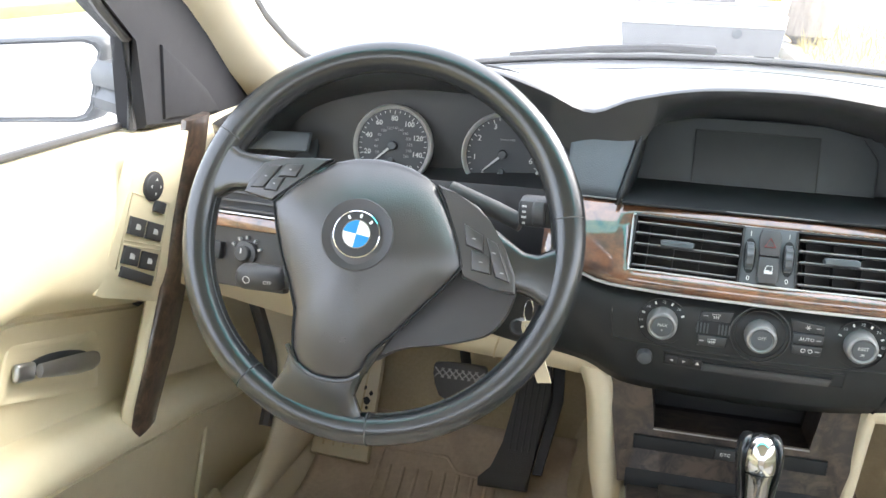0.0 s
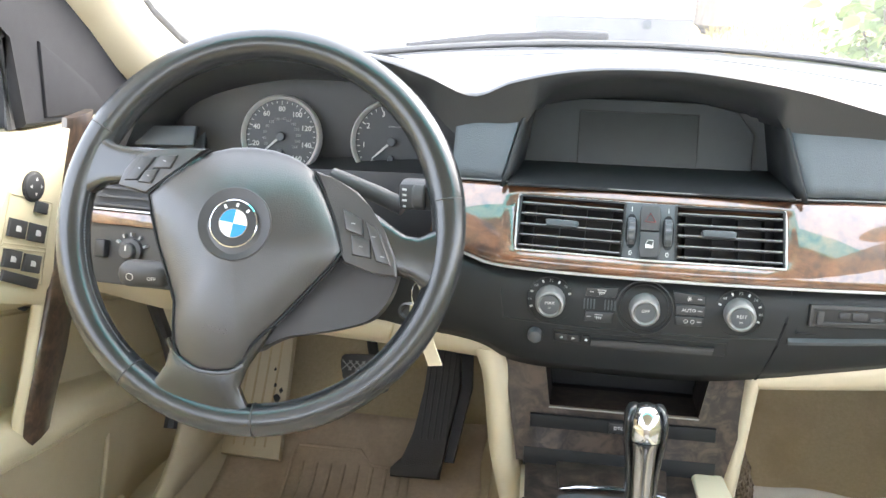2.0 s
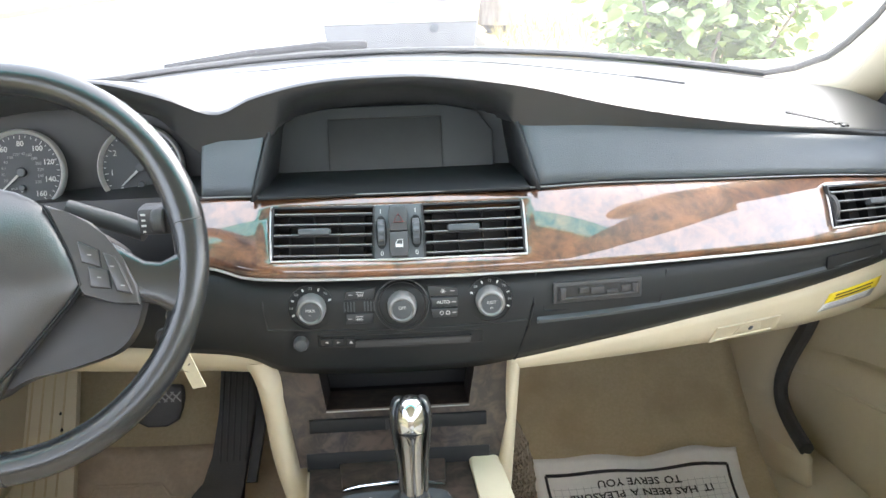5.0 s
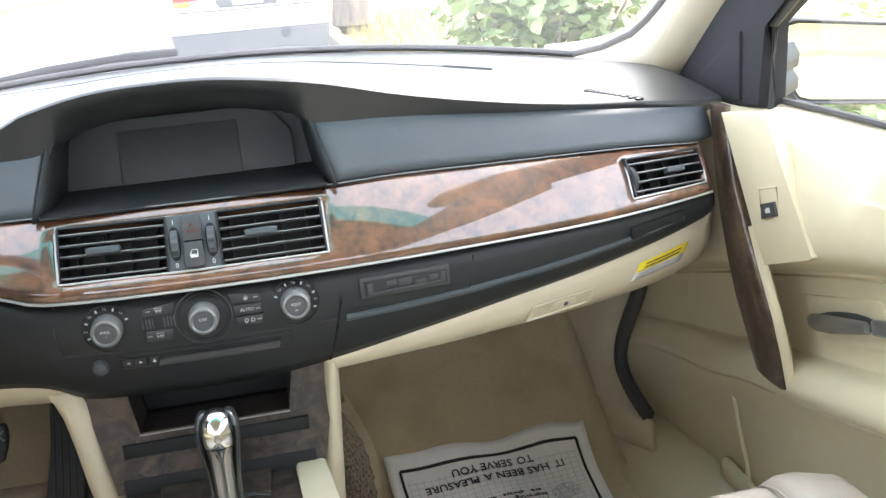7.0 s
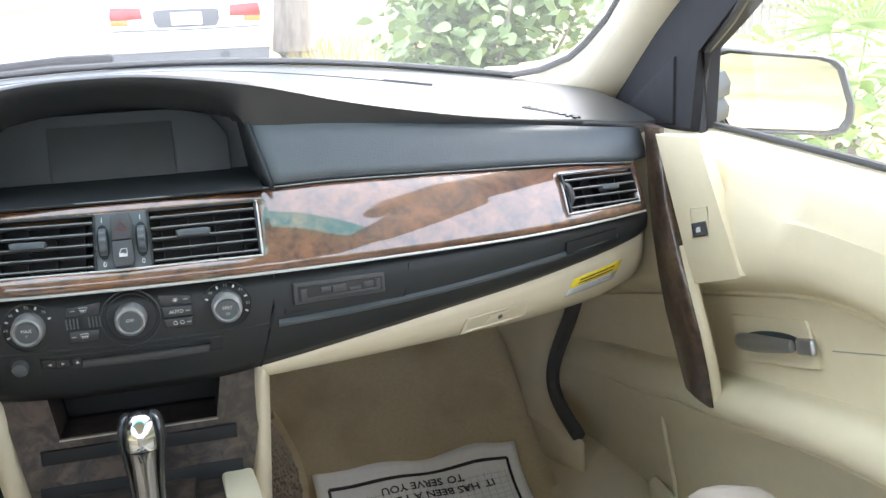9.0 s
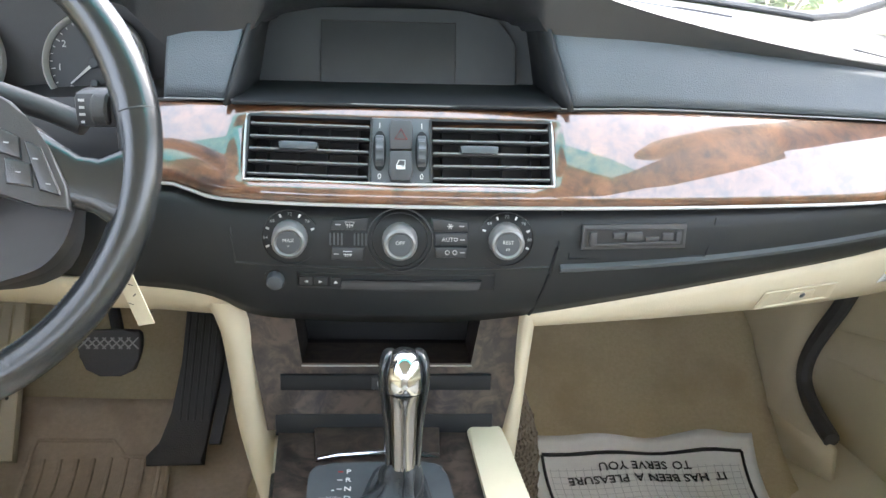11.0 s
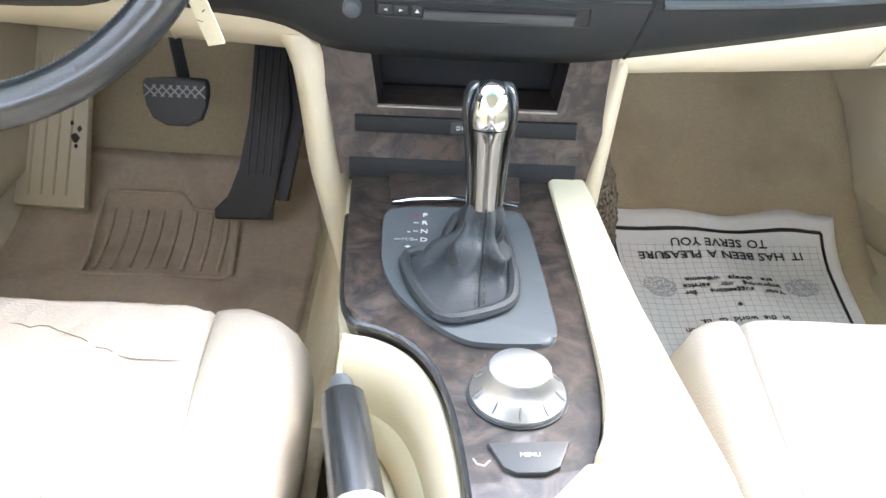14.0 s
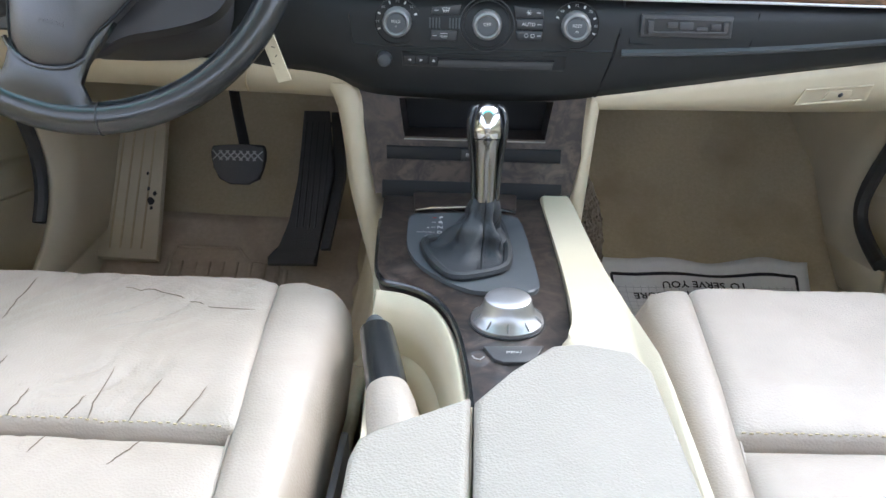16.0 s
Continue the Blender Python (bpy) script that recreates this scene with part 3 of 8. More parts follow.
# lower sill beside each footwell, with door seal
for sx, nm in ((-1, "left"), (1, "right")):
    k = thing("kick_panel", "cream plastic kick panel beside the footwell", "trim panel", "kick panels")
    SEAL = [(0.375, 0.62), (0.425, 0.515), (0.468, 0.455), (0.498, 0.405), (0.506, 0.372), (0.492, 0.347), (0.45, 0.330), (0.395, 0.320), (0.26, 0.245)] if sx > 0 else [(0.26, 0.61), (0.283, 0.56), (0.303, 0.515), (0.313, 0.47), (0.307, 0.43), (0.285, 0.395), (0.25, 0.365), (0.205, 0.34), (0.145, 0.32)]
    rows = []
    for z in spread(0.60, 0.247, 18) if sx > 0 else spread(0.64, 0.322, 14):
        y0 = max(lerp(sorted((b_, a_) for a_, b_ in SEAL), z) + 0.004, 0.385 if sx > 0 else 0.0)
        xk = lerp([(0.2, 0.63), (0.25, 0.612), (0.30, 0.606), (0.45, 0.606), (0.58, 0.612)], z)
        rows.append([Vector((sx * (xk + 0.006 - ((0.07 * max(0, y - 0.62) if sx < 0 else 0.24 * (y - y0)) + (0.012 if q else 0))), y, z)) for q, y in enumerate(spread(y0, 0.93, 10))])
    solid(part("panel", loft(rows), M_BEIGE, k), 0.010, 1 if sx > 0 else -1)
    if sx < 0:
        part("speaker_slot", prism(rounded([(-0.022, -0.048), (0.018, -0.048), (0.026, 0.0), (0.020, 0.048), (-0.018, 0.048), (-0.027, 0.0)]), 0.003, Matrix(((0, 0, 1, -0.6085), (1, 0, 0, 0.440), (0, 1, 0, 0.440), (0, 0, 0, 1))), 0.001), M_BLACK, k, "black oval grille")
        part("kick_label", boxm((-0.6075, 0.415, 0.535), (0.002, 0.020, 0.018)), M_BLACK, k, "small black label")
    rows = [[Vector((sx * 0.555, y, 0.234)), Vector((sx * 0.60, y, 0.240)), Vector((sx * 0.665, y, 0.262)), Vector((sx * 0.72, y, 0.25)), Vector((sx * 0.74, y, 0.2))] for y in spread(-1.5, 0.72, 20)]
    solid(part("sill_plate", loft(rows), M_BEIGE, k, "cream sill trim"), 0.012, 1)
    part("door_seal", tube([(sx * (0.613 if sx > 0 else 0.620), y, z) for y, z in rounded(SEAL[:8] if sx > 0 else SEAL[:6], False, 2)], 0.012 if sx > 0 else 0.010, 8, up=(1, 0, 0)), M_RUBBER, k, "black rubber door seal")

for sx in (-1, 1):
    tagged(part("door_jamb", boxm((sx * 0.70, 0.765, 0.53), (0.22, 0.03, 0.68), None, 0.004), M_BEIGE), "cream painted door jamb behind the seal", "door jamb", kind="structure")
    tagged(part("body_side", boxm((sx * 0.785, -0.45, 0.49), (0.03, 2.95, 0.60), None, 0.008), M_PAINT), "white painted outer side of the car body", "car body", kind="structure")

# bulkhead closing the front under the dash
tagged(part("bulkhead", boxm((0, 0.95, 0.50), (1.5, 0.03, 0.66)), M_CARPET), "carpeted bulkhead behind the footwells", "bulkhead", kind="structure")


# ---------------------------------------------------------------- doors
def carrier_matrix(sx):
    """Local x runs along the door, local y upwards, local z into the cabin."""
    n_ = Vector((-sx, -0.2, 0)).normalized()
    return Matrix(((-sx * 0.2, 0, n_.x, sx * 0.651), (1, 0, n_.y, 0), (0, 1, n_.z, 0), (0, 0, 0, 1)))


def door_panel(sx):
    d = thing("door_2" if sx > 0 else "door_1", "closed cream car door with burl wood grab handle and armrest" if sx > 0 else "closed cream car door with wood grab handle and window switches", "car door", "front doors")
    SILL = [(-1.3, 0.835), (-0.12, 0.832), (0.18, 0.829), (0.3, 0.825)] if sx > 0 else [(-1.3, 0.866), (-0.12, 0.862), (0.18, 0.852), (0.3, 0.846)]
    ARM = [(-1.3, 0.70), (-0.4, 0.655), (-0.19, 0.607), (-0.09, 0.587), (0.03, 0.556), (0.14, 0.527), (0.24, 0.503), (0.35, 0.468), (0.48, 0.442), (0.60, 0.415), (0.73, 0.392)]
    rows = []
    for y in spread(-1.25, 0.73, 80):
        zs, za = lerp(SILL, min(y, 0.3)), lerp(ARM, y)
        zb = 0.709 - 0.31 * y + (0.005 if sx < 0 else -0.003)
        zb = zs - 0.115 - 0.010 * math.log(1 + math.exp(min(30, (zs - 0.115 - zb) / 0.010))) if sx > 0 else min(zb, zs - 0.12)
        zb = max(zb, za + 0.075)
        inb = 0.13 * (max(-0.02, min(0.15, y)) + 0.02) * max(0.0, min(1.0, (0.50 - y) / 0.2))
        ledge = max(0.0, min(1.0, (0.66 - y) / 0.36))
        ledge = ledge * ledge * (3 - 2 * ledge)
        sec = (
            (0.735, zs - 0.012), (0.715, zs), (0.691, zs - 0.002), (0.677, zs - 0.011), (0.668, zs - 0.028), (0.660, zs - 0.06), (0.655, (zs + zb) / 2), (0.652, zb + 0.03), (0.6535, zb + 0.010), (0.659, zb - 0.001), (0.668, zb - 0.008), (0.688, zb - 0.020),
            (0.6945, zb - 0.0215), (0.6945, zb - 0.0255), (0.690, zb - 0.028), (0.696, zb - 0.034), (0.704, (zb + za) / 2), (0.705, za + 0.012), (0.703, za + 0.002),
            (0.697, za - 0.001), (0.684, za + 0.001), (0.670, za - 0.004), (0.659, za - 0.013), (0.653, za - 0.026), (0.653, za - 0.037), (0.656, za - 0.043),
            (0.663, za - 0.044), (0.663, za - 0.048), (0.660, za - 0.050), (0.670, za - 0.062), (0.684, za - 0.095), (0.686, 0.5 * za + 0.11), (0.676, 0.25), (0.70, 0.215))
        row = []
        for i, (x, z) in enumerate(sec):
            if 3 <= i <= 10:
                x -= inb * (0.35, 0.7, 1.0, 1.0, 1.0, 1.0, 1.0, 0.7)[i - 3]
            elif 19 <= i <= 29:
                x = 0.700 + (x - 0.700) * ledge
            if i >= 11:
                x = max(0.630, x - 0.062 * max(0.0, min(1.0, (y - 0.33) / 0.25)) ** 1.5) if x > 0.63 else x
            row.append(Vector((sx * x, y, z)))
        rows.append(row)
    solid(part("panel", loft(rows), M_DOOR, d, "cream door skin with rolled armrest", auto=42), 0.012, -1)
    # flat switch carrier, turned towards the driver
    pts = [(0.166, 0.857), (0.086, 0.866), (0.060, 0.815), (0.028, 0.765), (-0.004, 0.716), (0.004, 0.710), (0.090, 0.676), (0.112, 0.725)]
    if sx > 0:
        pts = [(0.214, 0.831), (0.136, 0.838), (0.112, 0.795), (0.084, 0.745), (0.052, 0.693), (0.060, 0.687), (0.130, 0.661), (0.150, 0.700)]
    carrier = part("switch_carrier", prism(pts, 0.016, carrier_matrix(sx) @ Matrix.Translation((0, 0, -0.016)), 0.0025), M_DOOR, d, "smooth cream switch carrier")
    # wood faced grab handle: (height, inboard x, rear edge, front edge)
    if sx > 0:
        top = [(0.838, 0.612, 0.212, 0.254), (0.80, 0.614, 0.209, 0.249), (0.75, 0.616, 0.190, 0.243), (0.70, 0.618, 0.163, 0.232), (0.65, 0.623, 0.143, 0.222), (0.60, 0.630, 0.124, 0.212), (0.55, 0.640, 0.118, 0.200), (0.515, 0.647, 0.118, 0.192), (0.500, 0.650, 0.118, 0.188)]
    else:
        top = [(0.868, 0.620, 0.168, 0.232), (0.84, 0.622, 0.163, 0.224), (0.80, 0.626, 0.156, 0.217), (0.75, 0.630, 0.140, 0.206), (0.70, 0.634, 0.117, 0.190), (0.65, 0.638, 0.094, 0.171), (0.60, 0.643, 0.074, 0.151), (0.555, 0.650, 0.058, 0.130), (0.53, 0.654, 0.056, 0.120), (0.515, 0.656, 0.056, 0.114)]
    rows, rows2 = [], []
    for z, x, yr, yf in top:
        rows.append([Vector((sx * (x + dx), y, z + dz)) for dx, y, dz in ((0.010, yr + 0.004, 0), (0.002, yr, 0), (-0.002, yr + 0.003, 0), (-0.004, yr + (yf - yr) * 0.3, 0), (-0.0045, (yr + yf) / 2, 0), (-0.003, yf - 0.008, 0), (0.002, yf, 0), (0.010, yf, 0))])
        if z < 0.74:
            rows2.append([Vector((sx * (x + dx), y, z)) for dx, y in ((0.005, yr + 0.012), (0.003, yr + 0.001), (0.007, yr - 0.004), (0.014, yr - 0.005), (0.020, yr + 0.004), (0.020, yf - 0.008), (0.010, yf - 0.006))])
    part("grab_handle_wood", loft(rows, closed=True, caps=True), M_HANDLE, d, "glossy dark burl wood facing of the grab handle", auto=60)
    part("grab_handle_back", loft(rows2, closed=True, caps=True), M_DOOR, d, "cream back of the grab handle", auto=60)
    # door release in its dished plate
    if sx > 0:
        quad, front_end, rear_end = [(0.172, 0.600), (0.012, 0.649), (-0.018, 0.601), (0.137, 0.550)], (0.137, 0.579), (-0.018, 0.628)
    else:
        quad, front_end, rear_end = [(0.076, 0.641), (-0.085, 0.690), (-0.115, 0.640), (0.067, 0.573)], (0.056, 0.616), (-0.092, 0.664)
    pm = Matrix(((0, 0, -sx, sx * 0.703), (1, 0, 0, 0), (0, 1, 0, 0), (0, 0, 0, 1)))
    cy_, cz_ = sum(p[0] for p in quad) / 4, sum(p[1] for p in quad) / 4
    outline = []
    for i in range(4):
        p, q, r_ = quad[i - 1], quad[i], quad[(i + 1) % 4]
        for f in (0.10, 0.0, -0.10):
            o_ = p if f > 0 else r_
            c_ = (q[0] + (o_[0] - q[0]) * abs(f), q[1] + (o_[1] - q[1]) * abs(f))
            outline.append(c_ if f else (q[0] * 0.97 + cy_ * 0.03, q[1] * 0.97 + cz_ * 0.03))
    rows = [[pm @ Vector((cy_ + (y - cy_) * k, cz_ + (z - cz_) * k, h)) for y, z in outline] for k, h in ((1.0, -0.004), (1.0, 0.0025), (0.98, 0.004), (0.84, 0.004), (0.76, 0.0025), (0.60, 0.0008), (0.40, 0.0004))]
    part("release_plate", loft(rows, closed=True, caps=True), M_DOOR, d, "dished cream plate round the door release", auto=40)
    a_, b_ = Vector(front_end), Vector(rear_end)
    part("release_recess", prism([tuple(a_.lerp(b_, 0.36 + 0.40 * math.cos(q)) + Vector((0, 0.013 * math.sin(q)))) for q in spread(0, 2 * math.pi * 19 / 20, 20)], 0.0016, pm @ Matrix.Translation((0, 0, 0.0006))), M_GREYPL, d, "dark finger recess")
    up = Vector((-(b_ - a_).y, (b_ - a_).x)).normalized()
    up = up if up.y > 0 else -up
    rows = []
    for s, h, o in ((0.0, 0.003, 0.012), (0.04, 0.008, 0.015), (0.12, 0.0105, 0.017), (0.35, 0.0110, 0.019), (0.6, 0.0090, 0.017), (0.76, 0.0072, 0.015)):
        c = a_.lerp(b_, s)
        rows.append([pm @ Vector((c.x + up.x * h * math.cos(q), c.y + up.y * h * math.cos(q), o + 0.004 * math.sin(q))) for q in spread(0, 2 * math.pi * 11 / 12, 12)])
    lever = part("door_release", loft(rows, closed=True, caps=True), M_SILVER, d, "satin metal door release lever")
    c = a_.lerp(b_, 0.88)
    part("lever_pivot", boxm((0, 0, 0), (0.032, 0.019, 0.008), pm @ Matrix.Translation((c.x, c.y, 0.010)) @ Matrix.Rotation(math.atan2((b_ - a_).y, (b_ - a_).x), 4, "Z"), 0.004, 3), M_SILVER, lever)
    # small dark tab under the carrier
    ty = 0.20 if sx > 0 else 0.105
    part("tab", tube([(sx * 0.664, ty - 0.011, 0.709 - 0.31 * (ty - 0.011) - 0.011), (sx * 0.664, ty, 0.709 - 0.31 * ty - 0.012), (sx * 0.664, ty + 0.011, 0.709 - 0.31 * (ty + 0.011) - 0.011)], [0.001, 0.003, 0.001], 8), M_GREYPL, d)
    # map pocket
    RIM = [(0.30, 0.30), (0.29, 0.345), (0.262, 0.376), (0.18, 0.388), (0.10, 0.400), (-0.30, 0.475), (-0.8, 0.55)]
    rows = []
    for y in spread(0.30, -0.8, 48):
        zt = lerp(RIM, y)
        rows.append([Vector((sx * x, y, z)) for x, z in ((0.680, zt - 0.01), (0.668, zt + 0.001), (0.662, zt), (0.658, zt - 0.008), (0.660, zt - 0.03), (0.668, 0.262), (0.672, 0.245))])
    part("map_pocket", loft(rows), M_DOOR, d, "cream map pocket", auto=50)
    part("pocket_rib", tube([(sx * 0.690, 0.345, 0.46), (sx * 0.685, 0.328, 0.42), (sx * 0.681, 0.298, 0.365), (sx * 0.679, 0.262, 0.312), (sx * 0.677, 0.240, 0.258)], 0.0035, 8), M_DOOR, d)
    # window sill rail and dark frame corner
    oy, oz = (0.072, -0.030) if sx > 0 else (0.0, 0.0)
    part("sill_rail", tube([(sx * 0.706, y, lerp(SILL, y) + 0.004) for y in spread(-1.25, 0.17 + oy, 20)], 0.0045, 8), M_RUBBER, d, "black window weatherstrip")
    tri = [(0.178, 0.853), (0.43, 0.826), (0.56, 0.818), (0.485, 0.880), (0.395, 0.940), (0.27, 1.008), (0.075, 1.13), (-0.03, 1.21), (-0.16, 1.21), (0.0, 1.075), (0.116, 0.995), (0.176, 0.957)]
    mt = Matrix(((0, 0, -sx, sx * 0.712), (1, 0, 0, oy), (0, 1, 0, oz), (0, 0, 0, 1)))
    part("window_frame", prism(tri, 0.034, mt, 0.005), M_FRAME, d, "dark grey window frame corner")
    part("tweeter_cover", prism([(0.226, 0.857), (0.395, 0.840), (0.355, 0.875), (0.300, 0.906), (0.229, 0.945)], 0.004, Matrix(((0, 0, -sx, sx * 0.678), (1, 0, 0, oy), (0, 1, 0, oz), (0, 0, 0, 1))), 0.002), M_FRAME, d)
    part("frame_seal", tube([(sx * 0.690, 0.170 + oy, 0.853 + oz), (sx * 0.690, 0.172 + oy, 0.955 + oz), (sx * 0.688, 0.112 + oy, 0.995 + oz), (sx * 0.670, -0.004 + oy, 1.075 + oz)], 0.006, 8), M_RUBBER, d)
    rows = []
    for yl, zl, yu, zu in ((-0.07, 1.075, 0.0, 1.15), (-0.2, 1.135, -0.18, 1.26), (-0.45, 1.24, -0.45, 1.355), (-0.8, 1.27, -0.8, 1.385), (-1.2, 1.265, -1.2, 1.37), (-1.28, 1.2, -1.3, 1.36)):
        lo_, hi_ = (Vector((sx * (0.712 - 0.18 * max(0.0, z - 0.85)), y + oy, z + oz)) for y, z in ((yl, zl), (yu, zu)))
        cab = Vector((-sx * 0.035, 0, 0))
        rows.append([lo_, lo_ + cab * 0.8, lo_.lerp(hi_, 0.35) + cab, hi_ + cab * 0.8, hi_])
    part("window_header", loft(rows, closed=True, caps=True), M_ROOF, d, "cream trimmed window header", auto=50)
    g = part("window_glass", loft([[Vector((sx * (0.712 - 0.18 * max(0, z - 0.85)), y, z)) for z in (0.835, 1.0, 1.2, 1.3)] for y in (-1.0, -0.4, 0.15)]), M_GLASS, d, "clear side window glass")
    g.visible_shadow = False
    # outside mirror
    prof = [(0.760, 0.906), (0.766, 0.916), (0.780, 0.920), (0.905, 0.903), (0.925, 0.896), (0.937, 0.883), (0.955, 0.825), (0.954, 0.800), (0.945, 0.785), (0.928, 0.781), (0.800, 0.794), (0.786, 0.800), (0.777, 0.816)]
    my = 0.467 if sx > 0 else 0.49
    prof = [(0.817 + 1.3 * (x - 0.76), 0.834 + 1.07 * (z - 0.85)) if sx > 0 else (0.893 + 1.3 * (x - 0.76), 0.847 + 1.07 * (z - 0.85) + 0.05 * (x - 0.78)) for x, z in prof]
    mx_, mz_ = sum(p[0] for p in prof) / len(prof), sum(p[1] for p in prof) / len(prof)

    def at(k, dy):
        return [Vector((sx * (mx_ + (x - mx_) * k), my + dy + 0.10 * (mx_ - x), mz_ + (z - mz_) * (k if k > 0.5 else k * 1.1))) for x, z in prof]

    mir = part("mirror_housing", loft([at(0.80, 0.020), at(0.875, 0.006), at(0.93, -0.003), at(0.985, 0.001), at(1.005, 0.012), at(1.0, 0.04), at(0.92, 0.08), at(0.7, 0.11), at(0.35, 0.125)], closed=True, caps=True), M_FELT, d, "dark grey door mirror housing", auto=60)
    part("mirror_glass", loft([at(0.868, 0.005), at(0.86, 0.0035)], closed=True, caps=True), M_MIRROR, mir, "silver mirror glass", smooth=False)
    x2 = 0.862 if sx > 0 else 0.925
    for nm, z0, z1 in (("mirror_arm", 0.835, 0.872), ("mirror_foot", 0.800, 0.832)):
        dz = 0.0 if sx > 0 else 0.014
        part(nm, loft([[Vector((sx * x, y, z + dz)) for y, z in ((0.315 + q, z0), (0.40 + q, z0), (0.41 + q, (z0 + z1) / 2), (0.40 + q, z1), (0.325 + q, z1), (0.313 + q, (z0 + z1) / 2))] for x, q in ((0.70, 0.02), (0.76, 0.06), (x2, my - 0.30))], closed=True, caps=True), M_FELT, mir)
    return d, carrier


door_l, carrier_l = door_panel(-1)
door_r, carrier_r = door_panel(1)
door_l.matrix_basis = moved((-0.6457, 0.0745, 0.7097), 4.7, (-0.002, -0.045, -0.002))
for sx, d in ((-1, door_l), (1, door_r)):
    line = [(sx * 0.7035, y, z) for y, z in ((-0.03, 0.628), (-0.11, 0.655), (-0.19, 0.673), (-0.45, 0.715), (-1.1, 0.80))]
    part("stitched_seam", tube(line, 0.0007, 6), M_LID, d, "fine stitched seam")
door_r.matrix_basis = moved((0.6392, 0.1404, 0.6912), -2.4, (0.006, -0.033, 0.003))

# ---------------------------------------------------------------- pillars, windscreen, roof
PILLAR = Vector((0.065, 0.08, -0.015))
for sx in (-1, 1):
    rows = []
    for inner, outer in (((0.50, 0.47, 0.885), (0.64, 0.44, 0.82)), ((0.545, 0.475, 0.888), (0.642, 0.41, 0.84)), ((0.585, 0.455, 0.905), (0.645, 0.37, 0.86)), ((0.600, 0.42, 0.93), (0.645, 0.31, 0.905)), ((0.608, 0.36, 0.97), (0.648, 0.24, 0.955)),
                         ((0.585, 0.12, 1.12), (0.638, 0.02, 1.10)), ((0.54, -0.15, 1.27), (0.60, -0.22, 1.26)), ((0.50, -0.32, 1.35), (0.56, -0.36, 1.34))):
        i, o = Vector(inner) + PILLAR, Vector(outer) + PILLAR
        m_ = (i + o) / 2
        cab = Vector((-0.022, -0.02, 0.004))
        rows.append([Vector((sx * p.x, p.y, p.z)) for p in (i, i.lerp(o, 0.2) + cab * 0.6, m_ + cab, i.lerp(o, 0.8) + cab * 0.7, o, o + Vector((0.03, 0.06, 0.0)), i + Vector((0.03, 0.05, 0.02)))])
    tagged(part("a_pillar", loft(rows, closed=True, caps=True), M_BEIGE, auto=60), "cream trimmed windscreen pillar", "pillar", kind="structure")
ws = []
for x in spread(-0.66, 0.66, 25):
    f = glass_foot(x)
    top = Vector((x * 0.86, -0.30 - 0.35 * x * x, 1.36 - 0.12 * x * x))
    ws.append([f.lerp(top, s) + Vector((0, 0.03 * math.sin(math.pi * s), 0.04 * math.sin(math.pi * s))) for s in (0, 0.15, 0.3, 0.45, 0.6, 0.74, 0.87, 1)])
wsob = tagged(part("windscreen", loft([r[:-1] for r in ws]), M_GLASS), "clear raked windscreen glass with a teal shade band", "windscreen", kind="structure")
wsob.visible_shadow = False
band = part("shade_band", loft([r[-2:] for r in ws]), M_BAND, wsob, "teal tinted shade band along the top of the glass")
band.visible_shadow = False
EDGE = [Vector(p) + PILLAR for p in ((0.548, 0.475, 0.897), (0.588, 0.455, 0.915), (0.602, 0.42, 0.94), (0.610, 0.36, 0.98), (0.588, 0.12, 1.13), (0.52, -0.30, 1.34))]
foot_line = [glass_foot(x) + Vector((0, 0.0, 0.006)) for x in spread(-0.56, 0.56, 34)]
part("gasket", tube([Vector((-p.x, p.y, p.z)) for p in reversed(EDGE)] + foot_line + EDGE, 0.0055, 8), M_RUBBER, wsob, "black windscreen seal")
tagged(part("roof", loft([[Vector((x, y, 1.40 - 0.10 * x * x - 0.04 * (y + 1) ** 2)) for y in spread(-2.2, -0.295 - 0.47 * x * x, 12)] for x in spread(-0.60, 0.60, 13)]), M_ROOF), "cream cloth headliner", "headliner", kind="structure")
solid(bpy.data.objects["roof"], 0.03, 1)
tagged(part("rear_wall", boxm((0, -1.95, 0.55), (1.5, 0.1, 0.75), None, 0.02), M_LEATHER), "cream rear bulkhead", "wall", kind="structure")
for sx in (-1, 1):
    tagged(part("rear_side", boxm((sx * 0.73, -1.6, 0.5), (0.06, 0.75, 0.72), None, 0.01), M_BEIGE), "cream rear side panel", "wall", kind="structure")
    tagged(part("b_pillar", prism([(-0.06, 0), (0.06, 0), (0.03, 0.55), (-0.05, 0.55)], 0.06, Matrix(((0, 0, -sx, sx * 0.70), (1, 0, 0, -1.1), (0, 1, 0, 0.84), (0, 0, 0, 1))), 0.01), M_BEIGE), "cream door pillar", "pillar", kind="structure")


# ---------------------------------------------------------------- centre console
CZ = 0.552


def aft(pts):
    """Carries the rear part of the console outline a little forward."""
    return [(x, y + 0.014 * max(0.0, min(1.0, (-0.12 - y) / 0.08))) for x, y in pts]


console = thing("centre_console", "cream centre console with burl wood top plate", "centre console")
base_out = aft([(-0.112, 0.07), (-0.104, -0.08), (-0.092, -0.20), (-0.078, -0.42), (-0.074, -0.80), (0.13, -0.80), (0.127, -0.45), (0.124, -0.33), (0.117, -0.222), (0.108, -0.158), (0.098, -0.04), (0.090, 0.07)])
part("body", prism(base_out, 0.24, Matrix.Translation((0, 0, 0.24)), 0.006), M_BEIGE, console)
WOOD_L = rounded(aft([(-0.105, 0.062), (-0.0955, -0.109), (-0.0885, -0.198), (-0.065, -0.204), (-0.042, -0.219), (-0.025, -0.246), (-0.014, -0.286), (-0.007, -0.336), (-0.002, -0.394), (0.0, -0.44)]), False)
